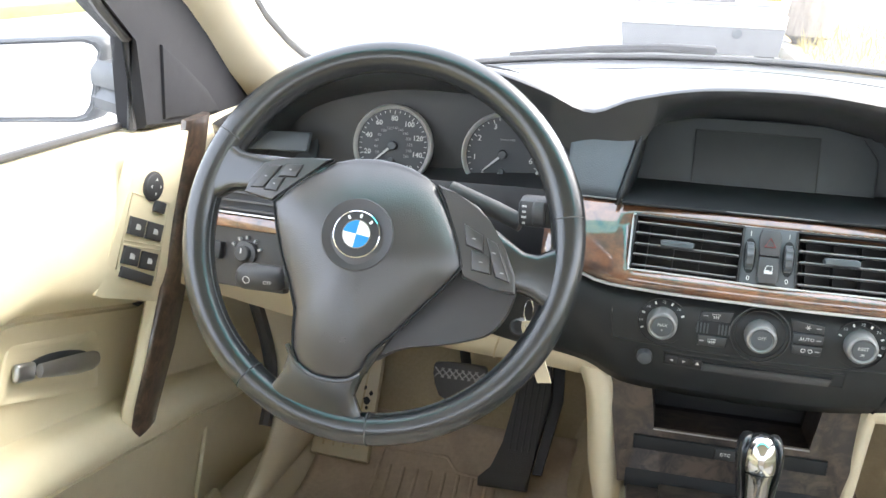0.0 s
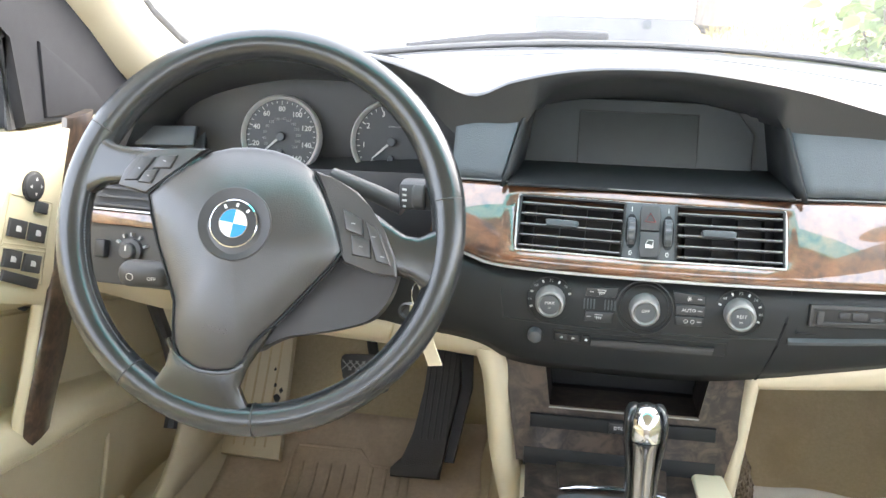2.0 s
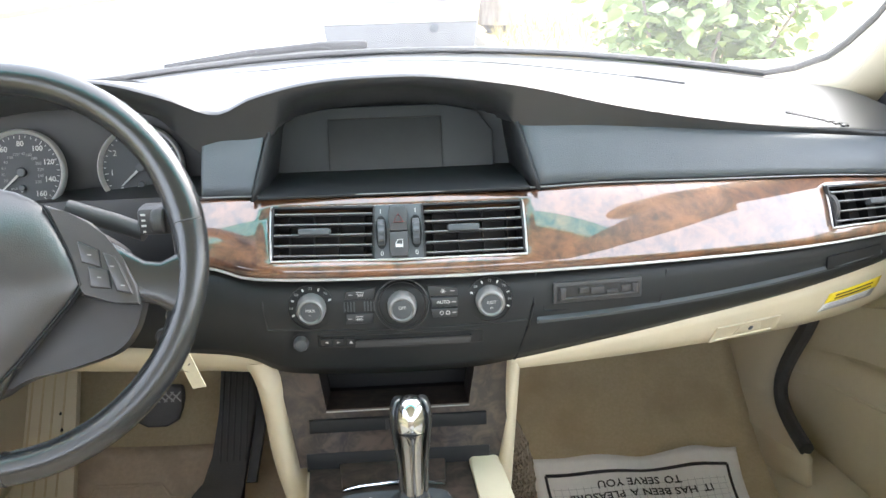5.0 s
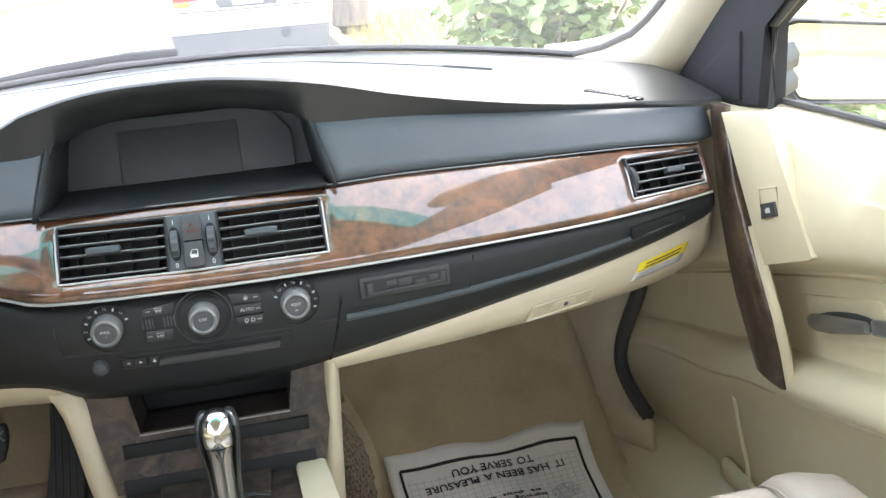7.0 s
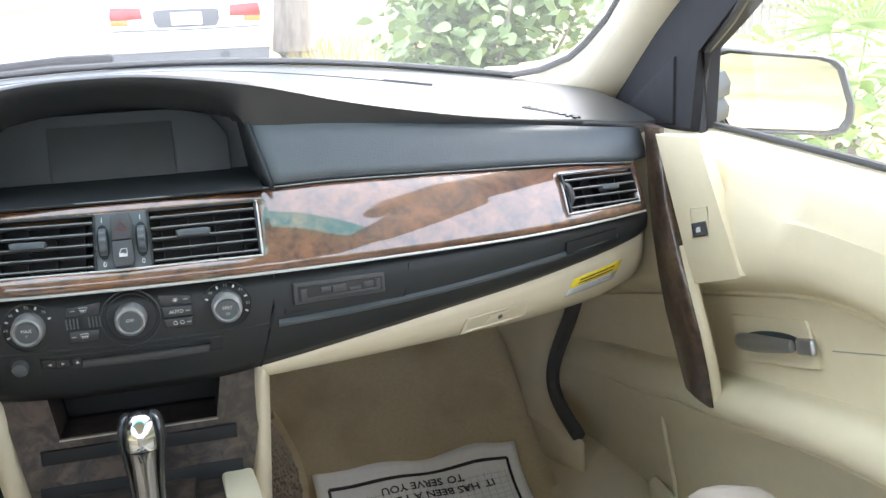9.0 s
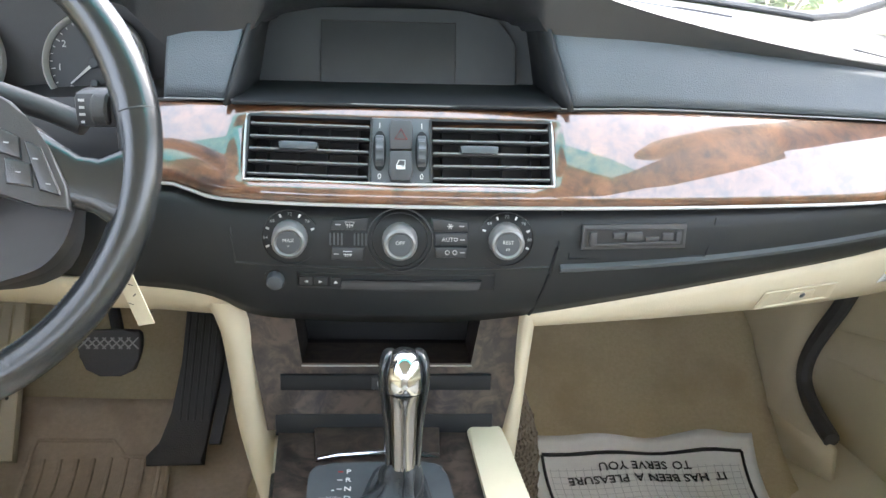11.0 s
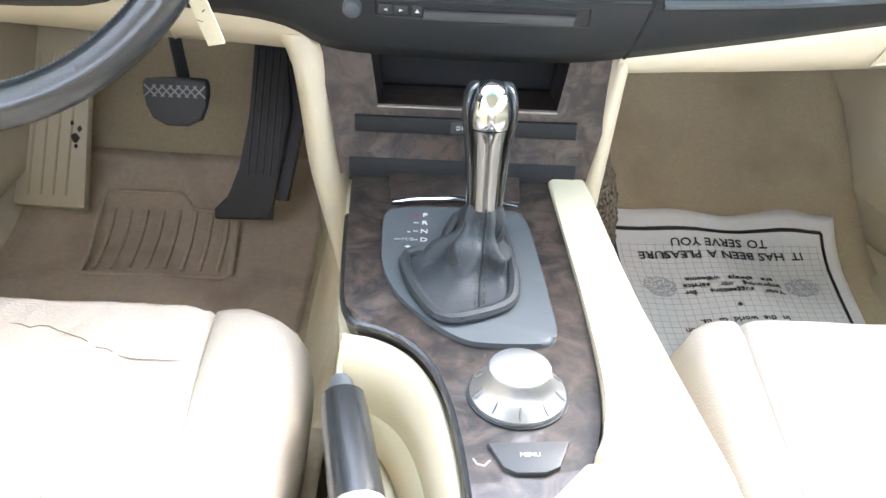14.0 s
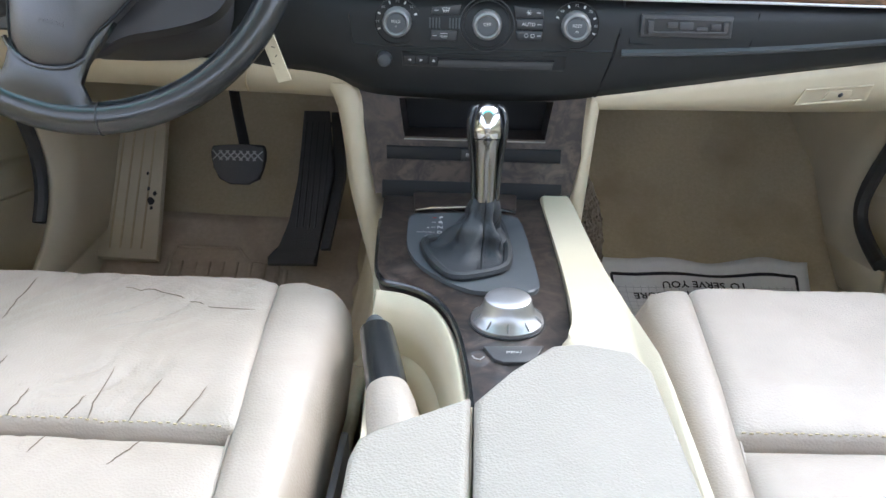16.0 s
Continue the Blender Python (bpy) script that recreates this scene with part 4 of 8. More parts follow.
WOOD_R = rounded(aft([(0.02, -0.44), (0.024, -0.388), (0.041, -0.363), (0.055, -0.336), (0.067, -0.306), (0.073, -0.257), (0.072, -0.176), (0.067, -0.064), (0.060, 0.062)]), False)
part("wood_plate", prism(WOOD_L + WOOD_R, 0.016, Matrix.Translation((0, 0, CZ - 0.013)), 0.004, 3), M_WOODDARK, console, "dark burl wood top plate")
part("plate_carrier", prism([(x - 0.004, y - 0.004) for x, y in WOOD_L] + WOOD_R, 0.062, Matrix.Translation((0, 0, CZ - 0.077))), M_BEIGE, console)
part("plate_edge", tube([(x, y, CZ - 0.001) for x, y in WOOD_L[4:]], 0.0034, 8), M_WHEEL, console, "glossy black edge of the wood plate")
# raised rail on the passenger side
rail = rounded(aft([(0.060, 0.07), (0.067, -0.064), (0.073, -0.176), (0.074, -0.257), (0.069, -0.306), (0.056, -0.338), (0.10, -0.40), (0.116, -0.80), (0.132, -0.80), (0.128, -0.42), (0.124, -0.33), (0.117, -0.222), (0.108, -0.158), (0.098, -0.04), (0.090, 0.07)]), True, 1)
bm = prism(rail, 0.085, Matrix.Translation((0, 0, CZ - 0.077)), 0.007, 3)
for v in bm.verts:
    if v.co.z > CZ - 0.02:
        v.co.z += 0.020 * max(0.0, min(1.0, (-0.19 - v.co.y) / 0.15)) ** 1.5
part("side_rail", bm, M_BEIGE, console, "cream rail beside the wood plate")
# bin wall round the hand brake
wall = aft([(-0.0925, -0.20), (-0.0795, -0.40), (-0.076, -0.50), (-0.072, -0.50), (-0.0755, -0.40), (-0.0885, -0.205)])
part("bin_wall", prism(wall, 0.055, Matrix.Translation((0, 0, CZ - 0.077)), 0.002), M_BEIGE, console)
rows = []
inner = rounded(aft([(-0.088, -0.207), (-0.066, -0.211), (-0.045, -0.226), (-0.030, -0.252), (-0.020, -0.290), (-0.013, -0.338), (-0.008, -0.395), (-0.006, -0.46)]), False)
for x, y in inner:
    rows.append([Vector((x, y, CZ - 0.004)), Vector((x - 0.003, y - 0.004, CZ - 0.02)), Vector((x - 0.008, y - 0.010, CZ - 0.055)), Vector((x - 0.02, y - 0.02, CZ - 0.068))])
solid(part("bin_lining", loft(rows), M_BEIGE, console), 0.004, 0)
# gear selector surround
plate = rounded(aft([(-0.071, -0.062), (-0.070, -0.050), (-0.064, -0.041), (-0.056, -0.038), (0.026, -0.036), (0.035, -0.039), (0.041, -0.052), (0.051, -0.200), (0.051, -0.212), (0.046, -0.221), (0.036, -0.224), (0.001, -0.225), (-0.012, -0.221), (-0.029, -0.207), (-0.049, -0.180), (-0.062, -0.150), (-0.069, -0.115)]))
part("selector_plate", prism(plate, 0.006, Matrix.Translation((0, 0, CZ + 0.001)), 0.003, 3), M_GREYPL, console, "matt grey gear selector surround")
for ch, y in (("P", -0.052), ("R", -0.064), ("N", -0.0765), ("D", -0.089)):
    words(ch, 0.0078, Matrix.Translation((-0.0390, y, CZ + 0.0075)), M_WHITE, console, "gear_letter", 0.0002, 0.0001)
    part("gear_mark", boxm((-0.0455, y, CZ + 0.0074), (0.004, 0.0012, 0.0006)), M_RED if ch == "P" else M_GREYPRINT, console)
words("M/S", 0.006, Matrix.Translation((-0.0510, -0.089, CZ + 0.0075)), M_GREYPRINT, console, "gear_letter", 0.0002)
words("+", 0.009, Matrix.Translation((-0.0505, -0.0995, CZ + 0.0075)), M_WHITE, console, "gear_letter", 0.0002)
words("-", 0.009, Matrix.Translation((-0.0505, -0.0775, CZ + 0.0075)), M_WHITE, console, "gear_letter", 0.0002)
part("gear_mark", boxm((-0.0585, -0.089, CZ + 0.0074), (0.005, 0.0010, 0.0006)), M_GREYPRINT, console)
# ashtray hatch ahead of the selector
part("hatch", prism([(-0.075, 0.055), (0.040, 0.055), (0.036, -0.026), (0.0, -0.022), (-0.03, -0.021), (-0.067, -0.030)], 0.006, Matrix.Translation((0, 0, CZ + 0.002)), 0.002), M_WOODDARK, console, "burl wood hatch")
part("hatch_strip", tube([(-0.065, -0.0315, CZ + 0.007), (-0.05, -0.0275, CZ + 0.008), (-0.015, -0.0245, CZ + 0.009), (0.02, -0.0265, CZ + 0.008), (0.034, -0.030, CZ + 0.007)], [0.0007, 0.0017, 0.0020, 0.0017, 0.0007], 8), M_CHROME, console, "thin chrome hatch edge")
# menu key
part("menu_key", prism([(0.005, -0.316), (0.051, -0.312), (0.044, -0.332), (0.036, -0.337), (0.020, -0.338), (0.013, -0.334)], 0.004, Matrix.Translation((-0.002, 0.017, CZ + 0.002)), 0.0012), M_BLACK, console, "black menu key")
words("MENU", 0.0042, Matrix.Translation((0.026, -0.3075, CZ + 0.0063)) @ pose(0, 0, 0, 0, 0, 4), M_WHITE, console, "key_lettering", 0.0002)
part("key_cup", tube([(-0.005, -0.309, CZ + 0.003), (-0.003, -0.313, CZ + 0.003), (0.001, -0.314, CZ + 0.003), (0.004, -0.310, CZ + 0.003)], 0.0006, 6), M_GREYPRINT, console)

# rotary controller
rc = thing("rotary_controller", "satin silver rotary control knob on the console", "control knob")
rcm = Matrix.Translation((0.022, -0.255, CZ + 0.003)) @ Matrix.Diagonal((1, 1, 0.84, 1))
part("skirt", revolve([(0.0285, -0.002), (0.0290, 0.002), (0.0286, 0.0045), (0.0262, 0.0072), (0.0230, 0.0105), (0.0206, 0.0148), (0.0194, 0.0195), (0.0188, 0.0225)], 64, rcm), M_SILVER, rc, "flared silver skirt")
part("cap", revolve([(0.0187, 0.0215), (0.0188, 0.0236), (0.0180, 0.0256), (0.0160, 0.0266), (0.0085, 0.0273), (0.001, 0.0275)], 64, rcm), M_SILVER, rc, "round silver cap")
for k in range(10):
    t = radians(36 * k + 18)
    part("rib", tube([rcm @ pose(0, 0, 0, 0, 0, math.degrees(t)) @ Vector(p) for p in ((0.0222, 0, 0.0120), (0.0240, 0, 0.0097), (0.0262, 0, 0.0076), (0.0282, 0, 0.0058))], [0.0004, 0.0009, 0.0010, 0.0005], 6), M_KNOB, rc, "notch in the skirt")
part("base_gap", ring([(0.0288, -0.002), (0.0305, -0.002), (0.0305, 0.0014), (0.0288, 0.0014)], 48, rcm), M_DARK, rc)

# gear lever
gl = thing("gear_lever", "chrome faced gear lever with black leather gaiter", "gear lever")
collar = rounded([(-0.052, -0.117), (-0.050, -0.135), (-0.043, -0.158), (-0.030, -0.184), (-0.022, -0.190), (-0.012, -0.190), (0.011, -0.179), (0.022, -0.169), (0.025, -0.155), (0.0255, -0.132), (0.021, -0.077), (0.014, -0.052), (-0.012, -0.050), (-0.020, -0.075), (-0.024, -0.098), (-0.034, -0.108), (-0.045, -0.110)])
part("gaiter_frame", tube([(x, y, CZ + 0.010) for x, y in collar], 0.0044, 8, closed=True), M_GAITER, gl, "black leather roll")
rows = []
gtop = Vector((0.003, -0.110, 0.606))
n = 96
ctr = Vector((-0.004, -0.122, 0))
for s in spread(0, 1, 34):
    row = []
    for k in range(n):
        t = 2 * math.pi * k / n
        dx, dy = math.cos(t), math.sin(t)
        best = 0
        for i in range(len(collar)):
            p, q = Vector(collar[i]), Vector(collar[(i + 1) % len(collar)])
            a_, b_ = p - ctr.xy, q - ctr.xy
            den = dx * (b_.y - a_.y) - dy * (b_.x - a_.x)
            if abs(den) > 1e-9:
                u = (a_.x * (b_.y - a_.y) - a_.y * (b_.x - a_.x)) / den
                w = (a_.x * dy - a_.y * dx) / den
                if u > 0 and -1e-6 <= w <= 1 + 1e-6:
                    best = max(best, u)
        foot = ctr + Vector((dx * best, dy * best, CZ + 0.009))
        head = gtop + Vector((dx * 0.0115, dy * 0.0112, 0))
        k_ = s ** 0.48
        p = foot.lerp(head, k_)
        p.z = foot.z + (head.z - foot.z) * s ** 1.3
        wob = noise.noise(Vector((dx * 1.2, dy * 1.2, s * 1.2 + 4)))
        lobe = math.sin(5 * t + 1.6 * s + 2.0 * wob) + 0.5 * math.sin(9 * t - 2.2 * s + 3 * wob)
        fold = (0.0042 * lobe + 0.0044 * math.sin(9 * s + 2.2 * math.sin(t) + 2.5 * wob)) * math.sin(math.pi * min(1, s * 1.02)) ** 0.8 + 0.0005 * noise.noise(Vector((dx * 3, dy * 3, s * 5)))
        fold *= 1 - 0.4 * s
        fold -= 0.0012 * max(0.0, 1 - abs(noise.noise(Vector((dx * 1.7, dy * 1.7, s * 2.6 + 7)))) / 0.16) * min(1.0, 6 * s * (1 - s))
        row.append(p + Vector((dx, dy, 0.35)) * fold)
    rows.append(row)
part("gaiter", loft(rows, closed=True), M_GAITER, gl, "wrinkled black leather gaiter", auto=80)
seam_line = [r[int(n * 0.77)] + Vector((0, -0.0006, 0.0005)) for r in rows]
part("gaiter_seam", tube(seam_line, 0.0007, 6), M_PIT, gl, "sunken seam down the front")
for k in range(1, 32, 2):
    for dx in (-0.003, 0.003):
        p, q = seam_line[k] + Vector((dx, 0.0004, 0.0002)), seam_line[k + 1] + Vector((dx, 0.0004, 0.0002))
        part("gaiter_stitch", tube([p, p.lerp(q, 0.55)], 0.0004, 5), M_PIT, gl)
lm = frame_on((0.003, -0.111, 0.602), (1, 0, 0), (0, 0.17, 1))
rows = []
for h, w, dpt in ((0.0, 0.0100, 0.012), (0.01, 0.0103, 0.0122), (0.03, 0.0110, 0.0128), (0.048, 0.0122, 0.0142), (0.0565, 0.0140, 0.0160), (0.0575, 0.0144, 0.0165)):
    rows.append([lm @ Vector((w * math.copysign(abs(math.cos(t)) ** 0.95, math.cos(t)), h, dpt * math.copysign(abs(math.sin(t)) ** 0.95, math.sin(t)))) for t in spread(0, 2 * math.pi * 47 / 48, 48)])
# darker chrome here paints in the dim reflections below the dome
part("chrome_knob", loft(rows, closed=True, caps=True), M_CHROME_DIM, gl, "polished chrome face, coloured darker for its dim reflections", auto=80)
rows = []
for h, w, dpt in ((0.0580, 0.0146, 0.0168), (0.0585, 0.0149, 0.0173), (0.064, 0.0152, 0.0182), (0.070, 0.0151, 0.0182), (0.0755, 0.0144, 0.0173), (0.0802, 0.0130, 0.0156), (0.0840, 0.0108, 0.0130), (0.0868, 0.0080, 0.0096), (0.0884, 0.0050, 0.0060), (0.0892, 0.0022, 0.0026), (0.0893, 0.0004, 0.0005)):
    rows.append([lm @ Vector((w * math.cos(t), h, dpt * math.sin(t))) for t in spread(0, 2 * math.pi * 47 / 48, 48)])
# same chrome in its lighter tone, as the dome catches the sky
part("chrome_top", loft(rows, closed=True, caps=True), M_CHROME, gl, "chrome dome, kept lighter than the face for its sky reflection", auto=80)
for sx in (-1, 1):
    rows = []
    for h, o, dpt in ((0.0, 0.0100, 0.0095), (0.03, 0.0116, 0.0108), (0.045, 0.0134, 0.0120), (0.056, 0.0150, 0.0134), (0.066, 0.0160, 0.0146), (0.074, 0.0158, 0.0142), (0.080, 0.0146, 0.0126), (0.0845, 0.0126, 0.0096), (0.0868, 0.0105, 0.005)):
        rows.append([lm @ Vector((sx * (o + 0.0032 * math.cos(t)), h, -0.0045 + dpt * math.sin(t))) for t in spread(0, 2 * math.pi * 15 / 16, 16)])
    part("side_leather", loft(rows, closed=True, caps=True), M_WHEEL, gl, "black leather side of the knob", auto=70)

# lower stack between the fascia and the console
stack = thing("lower_stack", "dark wood panel with open storage tray under the climate panel", "storage tray")
SM = frame_on((-0.008, 0.030, 0.612), (1, 0, 0), (0, 0.12, 1))
sp = [(-0.122, 0.055), (0.126, 0.055), (0.102, -0.056), (-0.104, -0.056)]
hole = [(-0.080, 0.046), (0.080, 0.046), (0.073, 0.005), (-0.074, 0.005)]
bm = bmesh.new()
loft([[SM @ Vector((*p, 0.004)) for p in (sp[0], sp[1], sp[2], sp[3])], [SM @ Vector((*p, 0.004)) for p in hole], [SM @ Vector((*p, -0.05)) for p in hole]], closed=True, bm=bm)
solid(part("wood_panel", bm, M_WOODDARK, stack, "dark burl wood panel", smooth=False), 0.003, 0)
part("tray", loft([[SM @ Vector((x, y, z)) for x in (-0.082, 0.082)] for y, z in ((0.048, -0.004), (0.048, -0.07), (0.003, -0.07), (0.003, -0.002))]), M_PIT, stack, "black tray lining", smooth=False)
part("tray_edge", tube([SM @ Vector((*p, 0.006)) for p in ((-0.074, 0.0035), (0.073, 0.0035))], 0.0008, 6), M_SILVER, stack)
part("tray_side", loft([[SM @ Vector((sx, 0.046, 0.0)), SM @ Vector((sx * 0.92, 0.004, 0.0)), SM @ Vector((sx * 0.92, 0.004, -0.07)), SM @ Vector((sx, 0.046, -0.07))] for sx in (-0.0825, -0.0805)], closed=True, caps=True), M_PIT, stack)
part("tray_side", loft([[SM @ Vector((sx, 0.046, 0.0)), SM @ Vector((sx * 0.92, 0.004, 0.0)), SM @ Vector((sx * 0.92, 0.004, -0.07)), SM @ Vector((sx, 0.046, -0.07))] for sx in (0.0805, 0.0825)], closed=True, caps=True), M_PIT, stack)
part("button_strip", prism([(-0.092, -0.004), (0.090, -0.004), (0.090, -0.018), (-0.092, -0.018)], 0.005, SM @ Matrix.Translation((0, 0, 0.0045)), 0.0015), M_PIT, stack, "black button strip")
part("button", prism([(-0.014, -0.0055), (0.006, -0.0055), (0.006, -0.0165), (-0.014, -0.0165)], 0.002, SM @ Matrix.Translation((0, 0, 0.0092)), 0.0007), M_DARK, stack)
words("DTC", 0.0048, SM @ Matrix.Translation((-0.004, -0.011, 0.0115)), M_WHITE, stack, "button_lettering", 0.0002)
part("lower_recess", boxm((-0.002, -0.051, 0.004), (0.190, 0.020, 0.005), SM, 0.001), M_PIT, stack, "dark recess above the console")
for table in ([(0.672, -0.172, -0.119, 0.026), (0.655, -0.160, -0.1175, 0.022), (0.64, -0.155, -0.1165, 0.021), (0.60, -0.150, -0.112, 0.023), (0.565, -0.147, -0.1065, 0.024), (0.54, -0.143, -0.104, 0.024), (0.50, -0.134, -0.102, 0.026), (0.45, -0.124, -0.098, 0.034), (0.36, -0.116, -0.090, 0.060)],
              [(0.672, 0.1035, 0.1225, 0.018), (0.45, 0.078, 0.110, 0.030)]):
    rows = []
    for z in spread(0.672, 0.36, 22):
        xa, xb, y0 = (lerp(sorted((r[0], r[k]) for r in table), z) for k in (1, 2, 3))
        rows.append([Vector(((xa + xb) / 2 + (xb - xa) / 2 * math.copysign(abs(math.cos(t)) ** 0.8, math.cos(t)), y0 + 0.05 + 0.05 * math.copysign(abs(math.sin(t)) ** 0.9, math.sin(t)), z)) for t in spread(0, 2 * math.pi * 31 / 32, 32)])
    part("side_post", loft(rows, closed=True, caps=True), M_BEIGE, stack, "rounded cream side post", auto=70)
# coarse net cover behind the passenger side post
NET = [(0.556, 0.120), (0.54, 0.128), (0.51, 0.140), (0.47, 0.147), (0.40, 0.149), (0.35, 0.148)]


def net_at(u, z, out=0.0):
    x1 = lerp(sorted(NET), z)
    return Vector((0.112 + (x1 - 0.112) * u, 0.088 + 0.03 * u * u - out, z))


solid(part("net_backing", loft([[net_at(u, z, -0.003) for u in spread(0, 1, 6)] for z in spread(0.35, 0.556, 12)]), M_NET, stack), 0.003, 0)
bm = bmesh.new()
for k in range(9):
    tube([net_at(k / 8 + 0.05 * math.sin(q * 1.9), 0.35 + 0.206 * q / 30, 0.0012 * math.sin(q * 1.6 + k * math.pi)) for q in range(31)], 0.0016, 5, bm=bm)
for k in range(30):
    tube([net_at(u, 0.352 + 0.0069 * k + 0.001 * math.sin(9 * u), 0.0012 * math.sin(25 * u + k * math.pi)) for u in spread(0, 1, 12)], 0.0012, 5, bm=bm)
part("net", bm, M_NET, stack, "coarse brown woven net")
# tunnel flanks
for sx, x0, x1 in ((-1, -0.108, -0.17), (1, 0.094, 0.150)):
    rows = []
    for y in spread(-1.2, 0.93, 30):
        up = max(0.0, min(1.0, (y - 0.02) / 0.10))
        lift = max(0, y - 0.4) * 0.55
        rows.append([Vector((x0 + sx * 0.006, y, 0.40 + 0.16 * up)), Vector((x0 + (x1 - x0) * 0.35, y, 0.37 + 0.08 * up)), Vector((x0 + (x1 - x0) * 0.75, y, 0.31 + 0.03 * up)), Vector((x1, y, 0.255 + lift)), Vector((x1 + sx * 0.05, y, 0.232 + lift))])
    solid(tagged(part("tunnel_carpet", loft(rows), M_CARPET), "tan carpet over the transmission tunnel", "carpet", kind="structure"), 0.008, 0)

# hand brake
hb = thing("hand_brake", "black leather hand brake lever with cream gaiter", "hand brake")
p0, p1 = Vector((-0.0865, -0.226, 0.534)), Vector((-0.066, -0.327, 0.532))
dirv = (p1 - p0).normalized()
part("release_button", tube([p0 - dirv * 0.003, p0 + dirv * 0.001, p0 + dirv * 0.014], [0.0065, 0.0080, 0.0080], 16), M_GREYPL, hb, "grey release button")
pts = [p0 + dirv * 0.010, p0 + dirv * 0.013, p0 + dirv * 0.03, p0 + dirv * 0.06, p0 + dirv * 0.095, p1]
part("grip", tube(pts, [0.0105, 0.0138, 0.0146, 0.0152, 0.0156, 0.0154], 18, flat=0.8), M_WHEEL, hb, "black leather grip")
pts = [p1 - dirv * 0.002, p1 + dirv * 0.02, p1 + dirv * 0.045 + Vector((0, 0, -0.008)), p1 + dirv * 0.075 + Vector((0, 0, -0.025)), p1 + dirv * 0.10 + Vector((0, 0, -0.05))]
part("gaiter", tube(pts, [0.0160, 0.0185, 0.021, 0.025, 0.030], 18, flat=0.8), M_LEATHER, hb, "soft cream leather gaiter")

# armrest box lids
for nm, out in (("left", [(0.0056, -0.432), (0.0056, -0.80), (-0.060, -0.80), (-0.062, -0.60), (-0.0645, -0.50), (-0.061, -0.481), (-0.05, -0.470)]), ("right", [(0.0068, -0.430), (0.03, -0.396), (0.056, -0.357), (0.075, -0.352), (0.108, -0.362), (0.117, -0.385), (0.121, -0.52), (0.123, -0.80), (0.0068, -0.80)])):
    out = [(x - 0.011, y + 0.030) if nm == "left" else (x - 0.0105 * (1 - x / 0.12), y + 0.023) for x, y in out]
    ar = thing("armrest_lid", "cream grained leather armrest lid half" if nm == "left" else "wider cream leather armrest lid half", "armrest", "armrest lids")
    part("lid", prism(out, 0.034, Matrix.Translation((0, 0, 0.548)), 0.006, 4), M_LID, ar, "pebbled cream leather pad")
    part("lid_seam", tube([(x * 0.97 + (0.0005 if nm == "left" else 0.002), y, 0.5712) for x, y in out if y > -0.79], 0.0007, 5), M_BEIGE, ar)
    part("lid_rim", prism(out, 0.006, Matrix.Translation((0, 0, 0.541))), M_BEIGE, ar, "cream plastic rim")
part("armrest_bin", prism([(-0.006, -0.415), (0.051, -0.342), (0.111, -0.347), (0.118, -0.80), (-0.068, -0.80), (-0.069, -0.46)], 0.08, Matrix.Translation((0, 0, 0.47))), M_BEIGE, console, "cream bin under the armrest")


# ---------------------------------------------------------------- seats
CREASES = {
    "front_cushion": [[(-0.314, -0.179), (-0.287, -0.180), (-0.259, -0.193), (-0.223, -0.212), (-0.190, -0.211)], [(-0.275, -0.310), (-0.276, -0.347), (-0.276, -0.366)], [(-0.235, -0.322), (-0.241, -0.345), (-0.246, -0.366)],
                      [(-0.284, -0.345), (-0.288, -0.356), (-0.293, -0.367)], [(-0.200, -0.326), (-0.206, -0.350), (-0.212, -0.366)], [(-0.328, -0.338), (-0.330, -0.353), (-0.334, -0.366)], [(-0.399, -0.165), (-0.398, -0.207), (-0.395, -0.242)],
                      [(-0.362, -0.300), (-0.367, -0.335), (-0.369, -0.366)], [(-0.420, -0.318), (-0.424, -0.345), (-0.425, -0.366)]],
    "rear_cushion": [[(-0.233, -0.380), (-0.239, -0.395), (-0.247, -0.408)], [(-0.300, -0.380), (-0.304, -0.402)], [(-0.345, -0.380), (-0.350, -0.400), (-0.352, -0.420)]],
}


